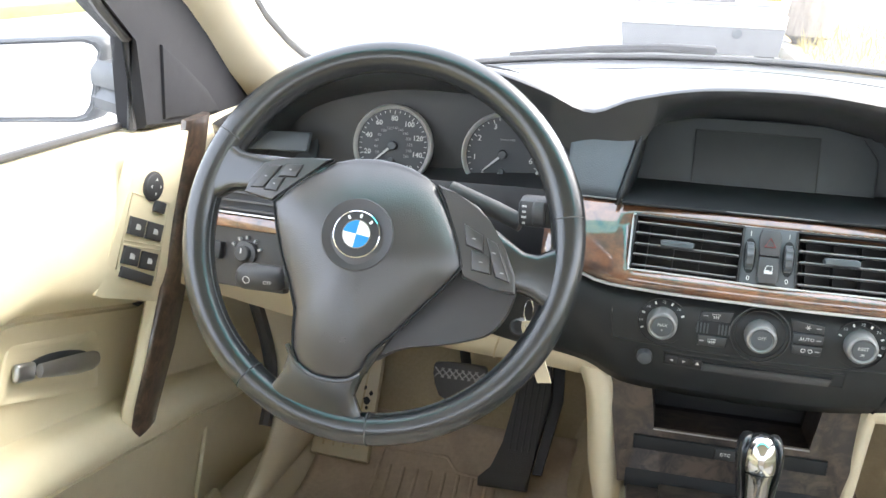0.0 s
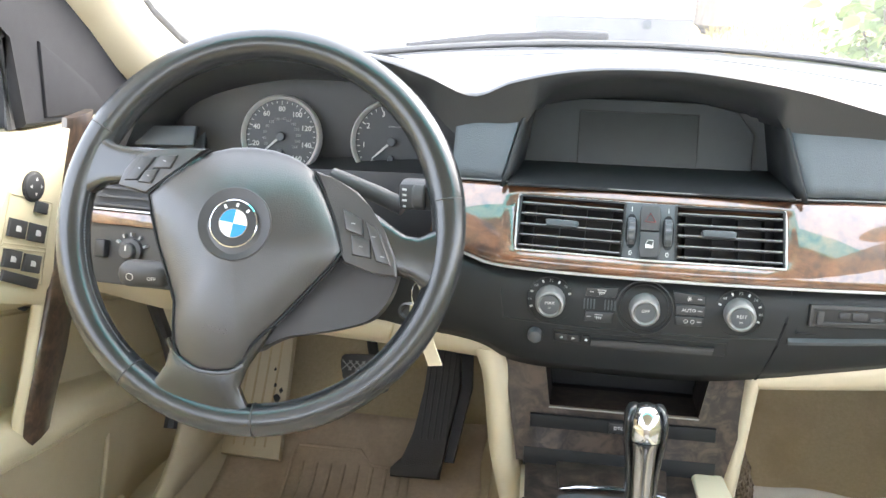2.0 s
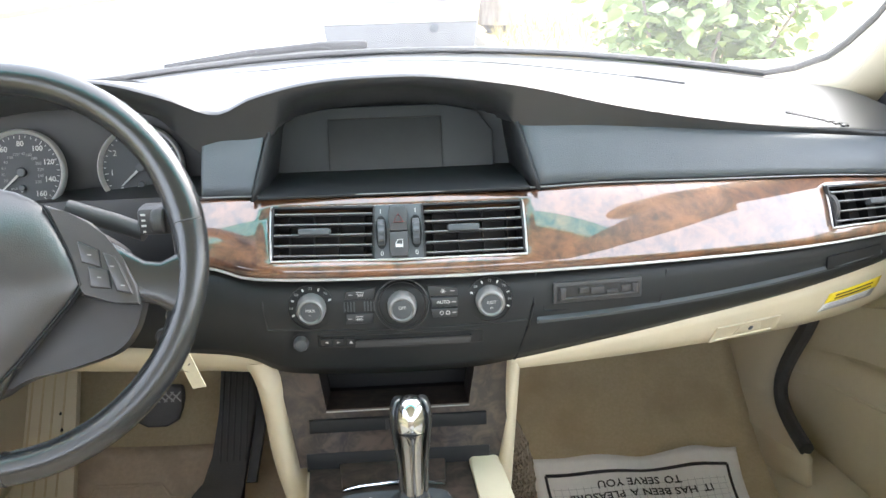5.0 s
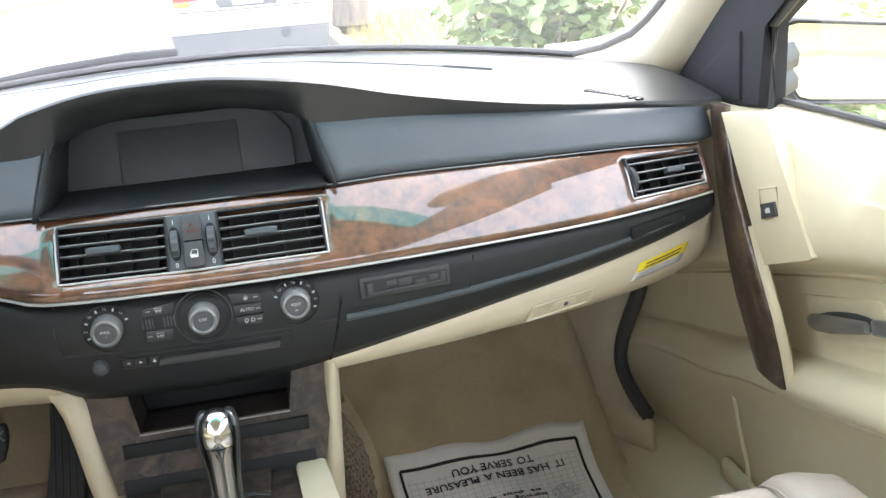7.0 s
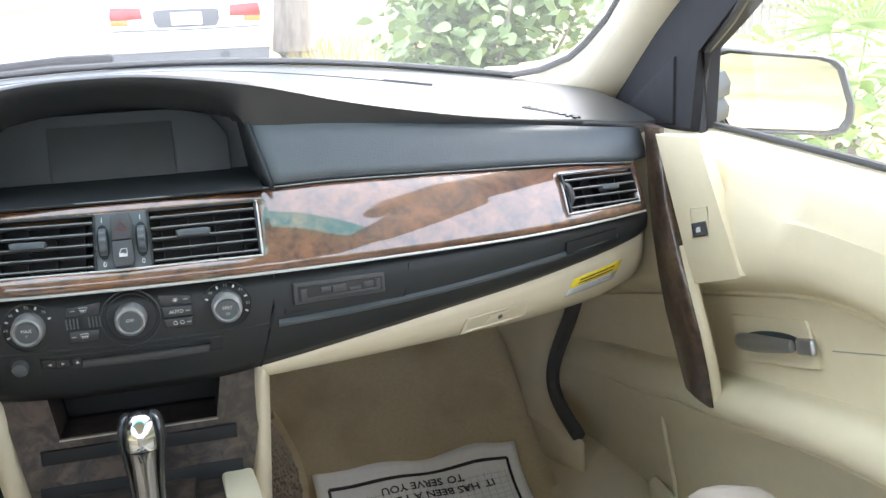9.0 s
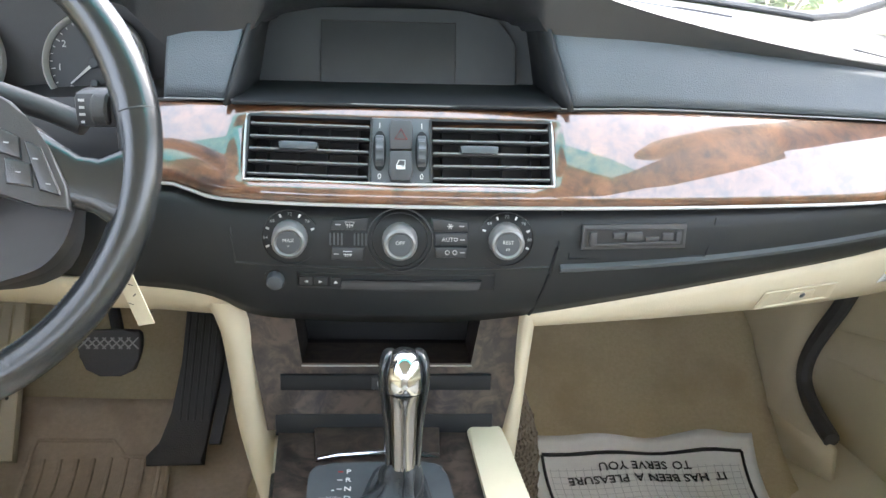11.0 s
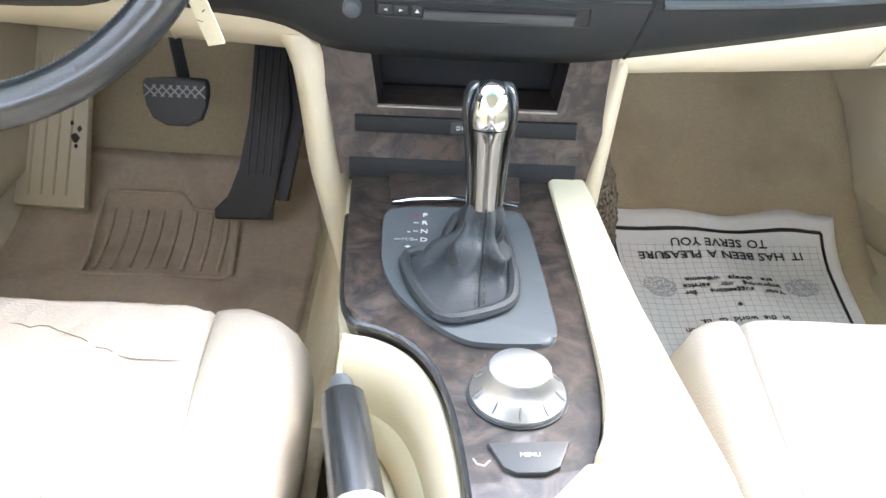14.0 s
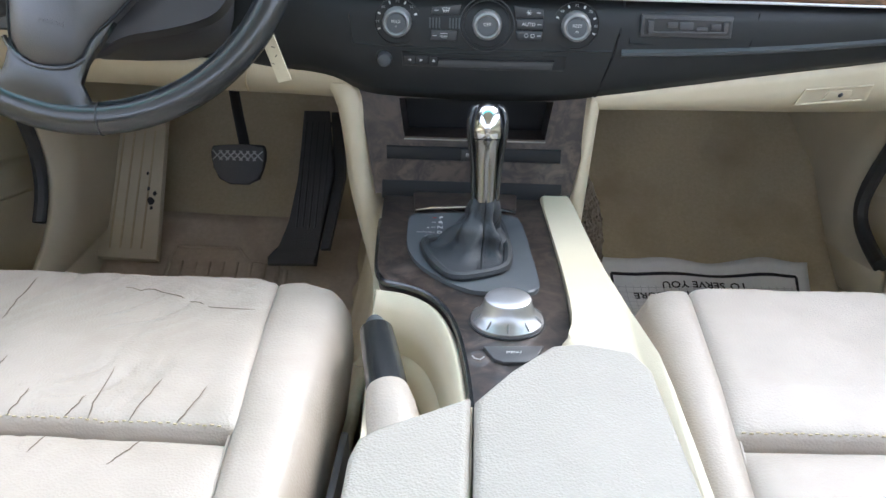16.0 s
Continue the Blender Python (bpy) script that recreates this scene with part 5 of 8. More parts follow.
def seat(inner, outer, front, bol, cross, name_label, worn):
    bl, bh = (0.085, bol) if outer < inner else (bol, 0.085)
    s = thing("front_seat", name_label, "car seat", "front seats")
    lo, hi = min(inner, outer), max(inner, outer)
    back = -0.72

    # centre cushion, front roll and seat panel
    for nm, y0, y1, puff in (("front_cushion", front, cross + 0.003, 0.016), ("rear_cushion", cross - 0.003, back, 0.02)):
        rows = []
        for i in range(71):
            u = i / 70
            row = []
            for j in range(71):
                v = j / 70
                slim = 1 - 0.25 * v if nm == "front_cushion" else 0.75
                x = lo + bl * slim + (hi - lo - (bl + bh) * slim) * u
                y = y0 + (y1 - y0) * v
                e = min(1, min(u, 1 - u) / 0.07)
                f = min(1, min(v + (0.0), 1 - v) / 0.10)
                z = 0.519 - 0.10 * max(0, -0.30 - y) + 0.6 * puff * (1 - (1 - e) ** 2) ** 0.5 * (0.3 + 0.7 * (1 - (1 - f) ** 2) ** 0.5)
                if nm == "front_cushion":
                    q = max(0.0, 1 - v / 0.11)
                    z -= 0.036 * q ** 2.6 - 0.006
                    y += 0.0
                wr = 0.0
                wr += 0.0022 * noise.noise(Vector((x * 22, y * 12, 3)))
                wr -= worn * 0.0048 * max(0, noise.noise(Vector((x * 9, y * 9, 7))) + 0.25) * math.exp(-((((x * 0.85 - y * 0.55) * 42 + 1.5 * noise.noise(Vector((x * 14, y * 14, 2)))) % 1.0 - 0.5) / 0.10) ** 2)
                wr -= worn * 0.0016 * max(0, noise.noise(Vector((x * 7, y * 7, 17))) + 0.1) * math.exp(-((((x * 0.5 + y * 0.9) * 30 + 2.0 * noise.noise(Vector((x * 10, y * 10, 5)))) % 1.0 - 0.5) / 0.10) ** 2)
                wr -= 0.0012 * max(0, noise.noise(Vector((x * 30, y * 30, 9)))) * (1 - e)
                row.append(Vector((x, y, z + wr)))
            row.insert(0, Vector((row[0].x, row[0].y + 0.006, 0.40)))
            row.append(Vector((row[-1].x, row[-1].y, 0.42)))
            rows.append(row)
        rows.insert(0, [Vector((p.x, p.y, 0.41)) for p in rows[0]])
        rows.append([Vector((p.x, p.y, 0.41)) for p in rows[-1]])
        if worn:
            flat = [p for r in rows[1:-1] for p in r[2:-2]]
            for path in CREASES[nm]:
                fine = []
                for k in range(4 * (len(path) - 1) + 1):
                    a_, b_ = Vector(path[k // 4]), Vector(path[min(k // 4 + 1, len(path) - 1)])
                    p = a_.lerp(b_, k % 4 / 4) + Vector((0.0016 * noise.noise(Vector((k * 0.9, path[0][0] * 90, 1))), 0.0012 * noise.noise(Vector((k * 0.9, path[0][0] * 90, 8)))))
                    near = min(flat, key=lambda q: (q.x - p.x) ** 2 + (q.y - p.y) ** 2)
                    fine.append(Vector((p.x, p.y, near.z + 0.0007)))
                # thin dark brown line laid along the crease
                part("crease", tube(fine, [0.0001] + [0.00055] * (len(fine) - 2) + [0.0002], 5, flat=0.5), M_CREASE, s, "dark crease in the leather")
        if nm == "front_cushion":
            hem = [r[-3] for r in rows[1:-1]]
        part(nm, loft(rows), M_LEATHER, s, "creased cream leather cushion panel", auto=70)
    # side bolsters
    for side in (0, 1):
        xo = lo if side == 0 else hi
        sg = 1 if side == 0 else -1
        rows = []
        for j in range(30):
            v = j / 29
            y = front + 0.010 + (back - front) * v
            rnd = max(0.0, 1 - v / 0.085)
            drop = 0.034 * rnd ** 2.6
            pull = 0.058 * rnd ** 2.0
            w = (bl if side == 0 else bh) * (1 - 0.25 * min(1, v / 0.6))
            zz = 0.530 + (0.012 if xo == outer else 0.0) - 0.10 * max(0, -0.30 - y) - drop
            prof = [(0.030, -0.16), (0.008, -0.12), (0.0, -0.06), (0.002, -0.026), (0.010, -0.010), (w * 0.28, 0.0), (w * 0.55, 0.005), (w * 0.85, 0.005), (w * 0.97, 0.001), (w + 0.003, -0.006), (w + 0.004, -0.03)]
            rows.append([Vector((xo + sg * (a_ + pull * (1 - a_ / (w + 0.01))), y, zz + b_ * (1 - 0.4 * rnd) + 0.002 * noise.noise(Vector((a_ * 60, y * 16, side + 5))))) for a_, b_ in prof])
        rows.insert(0, [Vector((p.x, p.y - 0.004, min(p.z, 0.42))) for p in rows[0]])
        part("side_bolster", loft(rows), M_LEATHER, s, "plain cream leather side bolster", auto=70)
        part("piping", tube([r[9] + Vector((0, 0, 0.001)) for r in rows[1:]], 0.0012, 6), M_LEATHER, s)
    part("cross_seam", tube([Vector((x, cross, 0.512 - 0.012)) for x in spread(lo + bl * 0.8, hi - bh * 0.8, 12)], 0.0015, 6), M_BEIGE, s)
    first = None
    for k in range(64):
        p = hem[2 + (len(hem) - 5) * k // 64].lerp(hem[3 + (len(hem) - 5) * k // 64], (len(hem) - 5) * k / 64 % 1)
        sm = Matrix.Translation((p.x, p.y + 0.0006 * (-1) ** k, p.z + 0.0004))
        if first is None:
            first = part("seam_stitch", boxm((0, 0, 0), (0.0028, 0.0008, 0.0010)), M_CARPET, s, "thread of the cross seam")
            first.matrix_basis = sm
        else:
            again("seam_stitch", first, s, sm)
    part("base", boxm(((lo + hi) / 2, (front + back) / 2 - 0.03, 0.345), (hi - lo - 0.05, front - back - 0.10, 0.15), None, 0.02), M_BEIGE, s, "cream seat base")
    part("seat_rail", boxm((lo + 0.06, -0.45, 0.265), (0.03, 0.5, 0.03), None, 0.004), M_DARK, s, "black seat rail")
    part("seat_rail", boxm((hi - 0.06, -0.45, 0.265), (0.03, 0.5, 0.03), None, 0.004), M_DARK, s, "black seat rail")
    return s


seat_l = seat(-0.112, -0.585, -0.128, 0.072, -0.372, "creased cream leather driver seat cushion", 1.0)
seat_r = seat(0.138, 0.590, -0.117, 0.054, -0.358, "smooth cream leather passenger seat cushion", 0.0)
# upright black sheet filling the gap between driver seat and console
part("gap_plate", boxm((-0.099, -0.425, 0.445), (0.006, 0.20, 0.10), None, 0.002), M_DARK, seat_l, "thin black plate between driver seat and console")


# ---------------------------------------------------------------- steering wheel
WT = radians(23.7)
WC = Vector((-0.3214, -0.1294, 0.8342))
WROT = Matrix.Rotation(radians(-10), 4, "Z")
WM0 = Matrix.Translation(WC) @ Matrix.Rotation(radians(-1.5), 4, "X") @ Matrix.Rotation(radians(4.8), 4, "Z") @ frame_on((0, 0, 0), (1, 0, 0), (0, math.sin(WT), math.cos(WT))) @ Matrix.Scale(0.8667, 4)
WM = WM0 @ WROT
wheel = thing("steering_wheel", "worn black leather three spoke steering wheel turned slightly clockwise", "steering wheel")
R0, RT = 0.1785, 0.0153
rows = []
for k in range(96):
    t = 2 * math.pi * k / 96
    fat = 1 + 0.10 * math.exp(-((math.degrees(t) - 25) / 14) ** 2) + 0.10 * math.exp(-((math.degrees(t) - 155) / 14) ** 2)
    c = Vector((R0 * math.cos(t), R0 * math.sin(t), 0))
    d = Vector((math.cos(t), math.sin(t), 0))
    rows.append([WM @ (c + d * RT * fat * math.cos(q) + Vector((0, 0, RT * 1.12 * math.sin(q)))) for q in spread(0, 2 * math.pi * 15 / 16, 16)])
rows.append(rows[0])
bm = loft(rows, closed=True)
bmesh.ops.remove_doubles(bm, verts=bm.verts, dist=1e-6)
part("rim", bm, M_WHEEL, wheel, "shiny worn black leather rim")
for ang in (242, 283, 20, 160):
    t = radians(ang)
    c = Vector((R0 * math.cos(t), R0 * math.sin(t), 0))
    d = Vector((math.cos(t), math.sin(t), 0))
    part("rim_seam", tube([WM @ (c + d * (RT + 0.0002) * math.cos(q) + Vector((0, 0, (RT * 1.12 + 0.0002) * math.sin(q)))) for q in spread(0, 2 * math.pi * 23 / 24, 24)], 0.0005, 6, closed=True), M_RUBBER, wheel)
# stitching on the inner side of the rim
for k in range(70):
    t = radians(165 + k * 1.05)
    part("stitch", boxm((R0 - RT * 0.92, 0, 0.0075), (0.0010, 0.0018, 0.0010), WM @ Matrix.Rotation(t, 4, "Z")), M_GREYPL, wheel) if k == 0 else again("stitch", bpy.data.objects["stitch"], wheel, (WM @ Matrix.Rotation(t, 4, "Z")) @ (WM @ Matrix.Rotation(radians(165), 4, "Z")).inverted())

for k in range(48):
    again("stitch", bpy.data.objects["stitch"], wheel, (WM @ Matrix.Rotation(radians(286 + k * 1.05), 4, "Z")) @ (WM @ Matrix.Rotation(radians(165), 4, "Z")).inverted())


# spokes behind the cover
def spoke(pts, mat=M_HUB):
    rows = []
    for (u, v, w, h, z) in pts:
        rows.append((Vector((u, v, z)), w, h))
    out = []
    for i, (c, w, h) in enumerate(rows):
        a_ = rows[max(0, i - 1)][0]
        b_ = rows[min(len(rows) - 1, i + 1)][0]
        d = (b_ - a_).normalized()
        s = Vector((-d.y, d.x, 0)).normalized()
        out.append([WM @ (c + s * w * math.copysign(abs(math.cos(q)) ** 0.6, math.cos(q)) + Vector((0, 0, h * math.copysign(abs(math.sin(q)) ** 0.6, math.sin(q))))) for q in spread(0, 2 * math.pi * 19 / 20, 20)])
    return loft(out, closed=True, caps=True)


part("spoke", spoke([(-0.06, 0.030, 0.026, 0.012, 0.012), (-0.10, 0.030, 0.021, 0.011, 0.014), (-0.135, 0.029, 0.0175, 0.010, 0.012), (-0.152, 0.028, 0.020, 0.011, 0.006), (-0.170, 0.027, 0.034, 0.012, 0.001)]), M_WHEEL, wheel, "black leather spoke")
part("spoke", spoke([(0.06, 0.022, 0.030, 0.012, 0.012), (0.10, 0.010, 0.025, 0.011, 0.014), (0.135, 0.002, 0.019, 0.010, 0.012), (0.152, 0.002, 0.020, 0.011, 0.006), (0.172, 0.004, 0.034, 0.012, 0.001)]), M_WHEEL, wheel, "black leather spoke")
part("spoke", spoke([(-0.006, -0.08, 0.048, 0.012, 0.010), (-0.012, -0.125, 0.037, 0.0115, 0.012), (-0.014, -0.145, 0.036, 0.011, 0.010), (-0.014, -0.162, 0.046, 0.0115, 0.005), (-0.014, -0.173, 0.064, 0.012, 0.0)]), M_WHEEL, wheel, "black leather lower spoke")
# airbag cover, domed
cov = [(-0.055, 0.0575), (-0.037, 0.066), (-0.0185, 0.0703), (0, 0.0715), (0.0161, 0.07), (0.031, 0.0655), (0.0434, 0.0589), (0.057, 0.042), (0.0701, 0.0227), (0.0785, 0.009), (0.0865, -0.008), (0.079, -0.024), (0.0651, -0.0469), (0.0438, -0.0816), (0.0325, -0.097), (0.0258, -0.1085), (0.0225, -0.122), (0.015, -0.132), (0, -0.137), (-0.0183, -0.138), (-0.034, -0.132), (-0.043, -0.121), (-0.0475, -0.105), (-0.0521, -0.0843), (-0.066, -0.060), (-0.0809, -0.0362), (-0.092, -0.014), (-0.1005, 0.0058), (-0.090, 0.021), (-0.073, 0.040)]
cc = Vector((-0.006, -0.02))
rows = []
for s, z in ((1.0, 0.008), (1.0, 0.0225), (0.994, 0.0245), (0.98, 0.0260), (0.94, 0.0285), (0.85, 0.0326), (0.7, 0.0376), (0.5, 0.0422), (0.3, 0.0446), (0.12, 0.0452)):
    rows.append([WM @ Vector((cc.x + (u - cc.x) * s, cc.y + (v - cc.y) * s, z - 2.2 * max(0.0, cc.y + (v - cc.y) * s - 0.014) ** 2)) for u, v in cov])
bm = loft(rows, closed=True)
bm.faces.new([v for v in list(bm.verts)[-len(cov):]])
part("airbag_cover", bm, M_HUB, wheel, "grained charcoal airbag cover", auto=60)
part("cover_gap", tube([WM @ Vector((cc.x + (u - cc.x) * 1.012, cc.y + (v - cc.y) * 1.012, 0.0245 - 2.2 * max(0.0, v - 0.014) ** 2)) for u, v in cov[6:] + cov[:1]], 0.0011, 6), M_PIT, wheel, "dark gap round the airbag cover")
part("hub_back", prism(rounded([(0.06, 0.03), (0.1386, 0.0), (0.1386, -0.02), (0.136, -0.040), (0.126, -0.060), (0.108, -0.071), (0.081, -0.083), (0.045, -0.095), (0.02, -0.12), (-0.03, -0.12), (-0.07, -0.05), (-0.08, 0.03)], True, 2), 0.024, WM @ Matrix.Translation((0, 0, -0.022)), 0.010, 4), M_BOSS, wheel, "charcoal plastic back of the hub")
PIPE = [(-0.0500, -0.1185), (-0.0440, -0.1265), (-0.0340, -0.1345), (-0.0183, -0.1400), (0.0, -0.1392), (0.0150, -0.1345), (0.0235, -0.1260)]
part("spoke_piping", tube([WM @ Vector((u, v, 0.0235)) for u, v in rounded(PIPE, False, 1)], 0.0022, 8), M_WHEEL, wheel, "rolled leather edge of the lower spoke")
# switch carriers on both spokes
part("switch_pod", prism([(-0.1320, 0.008), (-0.130, 0.022), (-0.122, 0.0390), (-0.1069, 0.0478), (-0.08, 0.054), (-0.0575, 0.0588), (-0.0755, 0.0405), (-0.0925, 0.0215), (-0.1030, 0.0060)], 0.008, WM @ Matrix.Translation((0, 0, 0.0175)), 0.002, 3), M_HUB, wheel, "charcoal switch pod")
part("switch_pod", prism([(0.0455, 0.0598), (0.0652, 0.0562), (0.0878, 0.0489), (0.1019, 0.0382), (0.1193, 0.0203), (0.1357, -0.0036), (0.1407, -0.0205), (0.118, -0.0205), (0.0895, -0.0175), (0.0885, -0.009), (0.0805, 0.009), (0.0720, 0.0237), (0.059, 0.043)], 0.008, WM @ Matrix.Translation((0, 0, 0.0175)), 0.002, 3), M_HUB, wheel, "charcoal switch pod")
for pts in ([(-0.1263, 0.0136), (-0.1162, 0.0373), (-0.1036, 0.0404), (-0.1146, 0.0166)], [(-0.1030, 0.0300), (-0.1000, 0.0424), (-0.0833, 0.0463), (-0.0871, 0.0336)], [(-0.1135, 0.0145), (-0.1090, 0.0265), (-0.0976, 0.0296), (-0.1013, 0.0161)],
            [(0.0790, 0.0305), (0.0984, 0.0240), (0.1030, 0.0095), (0.0862, 0.0124)], [(0.0919, 0.0085), (0.1094, 0.0070), (0.1141, -0.0085), (0.0969, -0.0085)], [(0.1022, 0.0229), (0.1133, 0.0195), (0.1330, -0.0112), (0.1195, -0.0096)]):
    sw_ = part("switch", prism(pts, 0.0045, WM @ Matrix.Translation((0, 0, 0.0235)), 0.0012, 2), M_HUB, wheel, "charcoal rubbery switch")
    part("switch_gap", tube([WM @ Vector((u, v, 0.0257)) for u, v in pts], 0.0009, 5, closed=True), M_DARK, sw_)
for u, v, w in ((-0.0935, 0.0385, 0.004), (-0.1150, 0.0270, 0.003), (-0.1050, 0.0220, 0.003), (0.0915, 0.019, 0.005), (0.103, 0.0, 0.005), (0.1125, 0.011, 0.005), (0.124, -0.005, 0.005)):
    part("switch_mark", boxm((u, v, 0.0283), (w * 0.7, 0.0010, 0.0004), WM), M_GREYPRINT, wheel)
# round badge
em = WM @ Matrix.Translation((-0.010, -0.006, 0.0442))
part("badge_dish", revolve([(0.0335, -0.006), (0.0335, 0.0014), (0.0325, 0.0020), (0.0305, 0.0016), (0.0235, 0.0002), (0.001, 0.0002)], 64, em), M_BOSS, wheel, "smooth round boss")
badge = part("badge", revolve([(0.0215, -0.001), (0.0215, 0.0022), (0.0205, 0.003), (0.001, 0.0034)], 48, em), M_DARK, wheel, "round badge with black ring and blue and white quarters")
part("badge_rim", ring([(0.0218, 0.0005), (0.0218, 0.003), (0.0208, 0.0036), (0.0204, 0.002)], 48, em), M_CHROME, badge)
part("badge_rim", ring([(0.0132, 0.0028), (0.0132, 0.0040), (0.0124, 0.0040), (0.0124, 0.0028)], 48, em), M_CHROME, badge)
for q in range(4):
    pts = [(0, 0)] + [(0.0125 * math.cos(radians(90 * q + a_)), 0.0125 * math.sin(radians(90 * q + a_))) for a_ in spread(0, 90, 9)]
    part("badge_quarter", prism(pts, 0.0012, em @ Matrix.Translation((0, 0, 0.0030))), M_ENAMEL if q in (0, 2) else M_BLUE, badge)
for ang in (128, 90, 52):
    part("badge_bar", boxm((0.0168, 0, 0.0034), (0.0034, 0.0022, 0.0008), em @ Matrix.Rotation(radians(ang), 4, "Z")), M_ENAMEL, badge)
# faint moulded marks on the cover
words("AIRBAG", 0.0068, WM @ Matrix.Translation((-0.006, -0.1015, 0.0374)) @ pose(0, 0, 0, 15, 0, 0), M_HUB, wheel, "moulded_lettering", 0.0006)

# steering column
col = thing("steering_column", "black steering column shroud with stalks and ignition lock", "steering column")
cm = WM0 @ Matrix.Translation((0, 0, -0.05))
rows = []
for h, w, t_, b_ in ((0.035, 0.062, 0.040, -0.050), (0.02, 0.085, 0.046, -0.075), (-0.02, 0.100, 0.048, -0.088), (-0.07, 0.105, 0.045, -0.090), (-0.13, 0.10, 0.04, -0.085)):
    rows.append([cm @ Vector((w * math.copysign(abs(math.cos(q)) ** 0.55, math.cos(q)), (t_ if math.sin(q) > 0 else -b_) * math.copysign(abs(math.sin(q)) ** 0.55, math.sin(q)), h)) for q in spread(0, 2 * math.pi * 27 / 28, 28)])
part("shroud", loft(rows, closed=True, caps=True), M_BLACK, col)
st = part("wiper_stalk", tube([(-0.31, 0.03, 0.846), (-0.265, 0.022, 0.833), (-0.238, 0.015, 0.824)], [0.009, 0.0085, 0.0085], 12), M_BLACK, col, "black wiper stalk")
part("stalk_end", boxm((-0.222, 0.012, 0.838), (0.036, 0.026, 0.026), None, 0.005), M_BLACK, st)
part("stalk_wheel", revolve([(0.010, -0.006), (0.0115, -0.004), (0.0115, 0.004), (0.010, 0.006)], 20, Matrix.Translation((-0.220, 0.000, 0.839)) @ pose(0, 0, 0, 0, 90, 0)), M_RUBBER, st)
for dz, w_ in ((-0.0085, 0.0025), (-0.003, 0.0042), (0.002, 0.0036), (0.0072, 0.0042)):
    part("stalk_mark", boxm((-0.2340, -0.0012, 0.838 + dz), (w_, 0.0008, 0.0018)), M_WHITE, st)
st.matrix_basis = moved((-0.232, 0.0033, 0.8377), 0, (0.0265, -0.097, 0.020), 0.9)
st = part("cruise_stalk", tube([(-0.44, 0.0, 0.752), (-0.46, -0.005, 0.753), (-0.475, -0.01, 0.753)], [0.010, 0.011, 0.011], 10), M_BLACK, col, "black cruise control stalk")
part("stalk_end", boxm((-0.485, -0.012, 0.753), (0.050, 0.026, 0.024), pose(0, 0, 0, 0, 0, 0), 0.010, 3), M_BLACK, st)
words("OFF", 0.0050, frame_on((-0.474, -0.0255, 0.753), (1, 0, 0), (0, 0, 1)), M_WHITE, st, "stalk_lettering", 0.0002)
part("stalk_mark", ring([(0.0030, 0), (0.0036, 0), (0.0036, 0.0005), (0.0030, 0.0005)], 16, frame_on((-0.495, -0.0255, 0.754), (1, 0, 0), (0, 0, 1))), M_WHITE, st)
st.matrix_basis = Matrix.Translation((0.0265, -0.048, 0.007))
lock = part("ignition_lock", revolve([(0.0075, -0.02), (0.008, 0.006), (0.0062, 0.008), (0.004, 0.004), (0.001, 0.004)], 24, frame_on((-0.210, -0.064, 0.744), (1, 0, 0), (0, 0.35, 1))), M_BLACK, col, "black ignition lock")
# ignition key with its card tag
key = thing("key_tag", "cream card key tag hanging on a wire ring", "key tag")
key.matrix_basis = Matrix.Translation((0.012, -0.062, 0.022))
part("key_ring", tube([(-0.213 + 0.004 * math.cos(t), -0.012, 0.742 + 0.011 * math.sin(t)) for t in spread(0, 2 * math.pi * 15 / 16, 16)], 0.0008, 6, closed=True), M_CHROME, key, "thin wire ring")
tagm = frame_on((-0.204, -0.016, 0.706), (0.88, -0.40, 0.30), (-0.36, 0.0, 1))
tg = part("tag", prism([(-0.0075, -0.030), (0.0075, -0.030), (0.0075, 0.024), (0.0045, 0.030), (-0.0045, 0.030), (-0.0075, 0.024)], 0.0008, tagm), M_TAG, key, "cream card tag with scribbled ink")
for k, (u, v, w, h) in enumerate(((0, 0.012, 0.004, 0.006), (0.001, 0.003, 0.005, 0.005), (-0.001, -0.006, 0.004, 0.006), (0.0005, -0.013, 0.006, 0.003), (0.0, -0.023, 0.002, 0.002))):
    part("ink_mark", boxm((u, v, 0.0010), (w * 0.8, h * 0.14, 0.0003), tagm @ pose(0, 0, 0, 0, 0, 25 * (-1) ** k)), M_INK, tg)
part("eyelet", ring([(0.0016, 0), (0.0024, 0), (0.0024, 0.0012), (0.0016, 0.0012)], 16, tagm @ Matrix.Translation((0, 0.025, 0))), M_CHROME, tg)

# ---------------------------------------------------------------- instruments
clus = thing("instrument_cluster", "instrument cluster with two round dials in chrome rings", "instrument cluster")


def dial(cx, cz, r, label):
    gm_ = frame_on((cx, 0.144, cz), (1, 0, 0), (0, 0.22, 1))
    g = part("gauge", revolve([(r * 0.98, -0.008), (r * 0.98, 0.0), (0.001, 0.0)], 56, gm_), M_DIAL, clus, label)
    part("gauge_ring", ring([(r * 1.0, -0.006), (r * 1.0, 0.004), (r * 0.965, 0.006), (r * 0.905, 0.003), (r * 0.895, 0.0)], 64, gm_), M_RING, g, "satin chrome ring")
    return g, gm_


GR = 0.0450
g1, gm1 = dial(-0.3922, 0.8535, GR, "speedometer dial, needle at rest")
g2, gm2 = dial(-0.2685, 0.8535, GR, "rev counter dial, needle at zero")


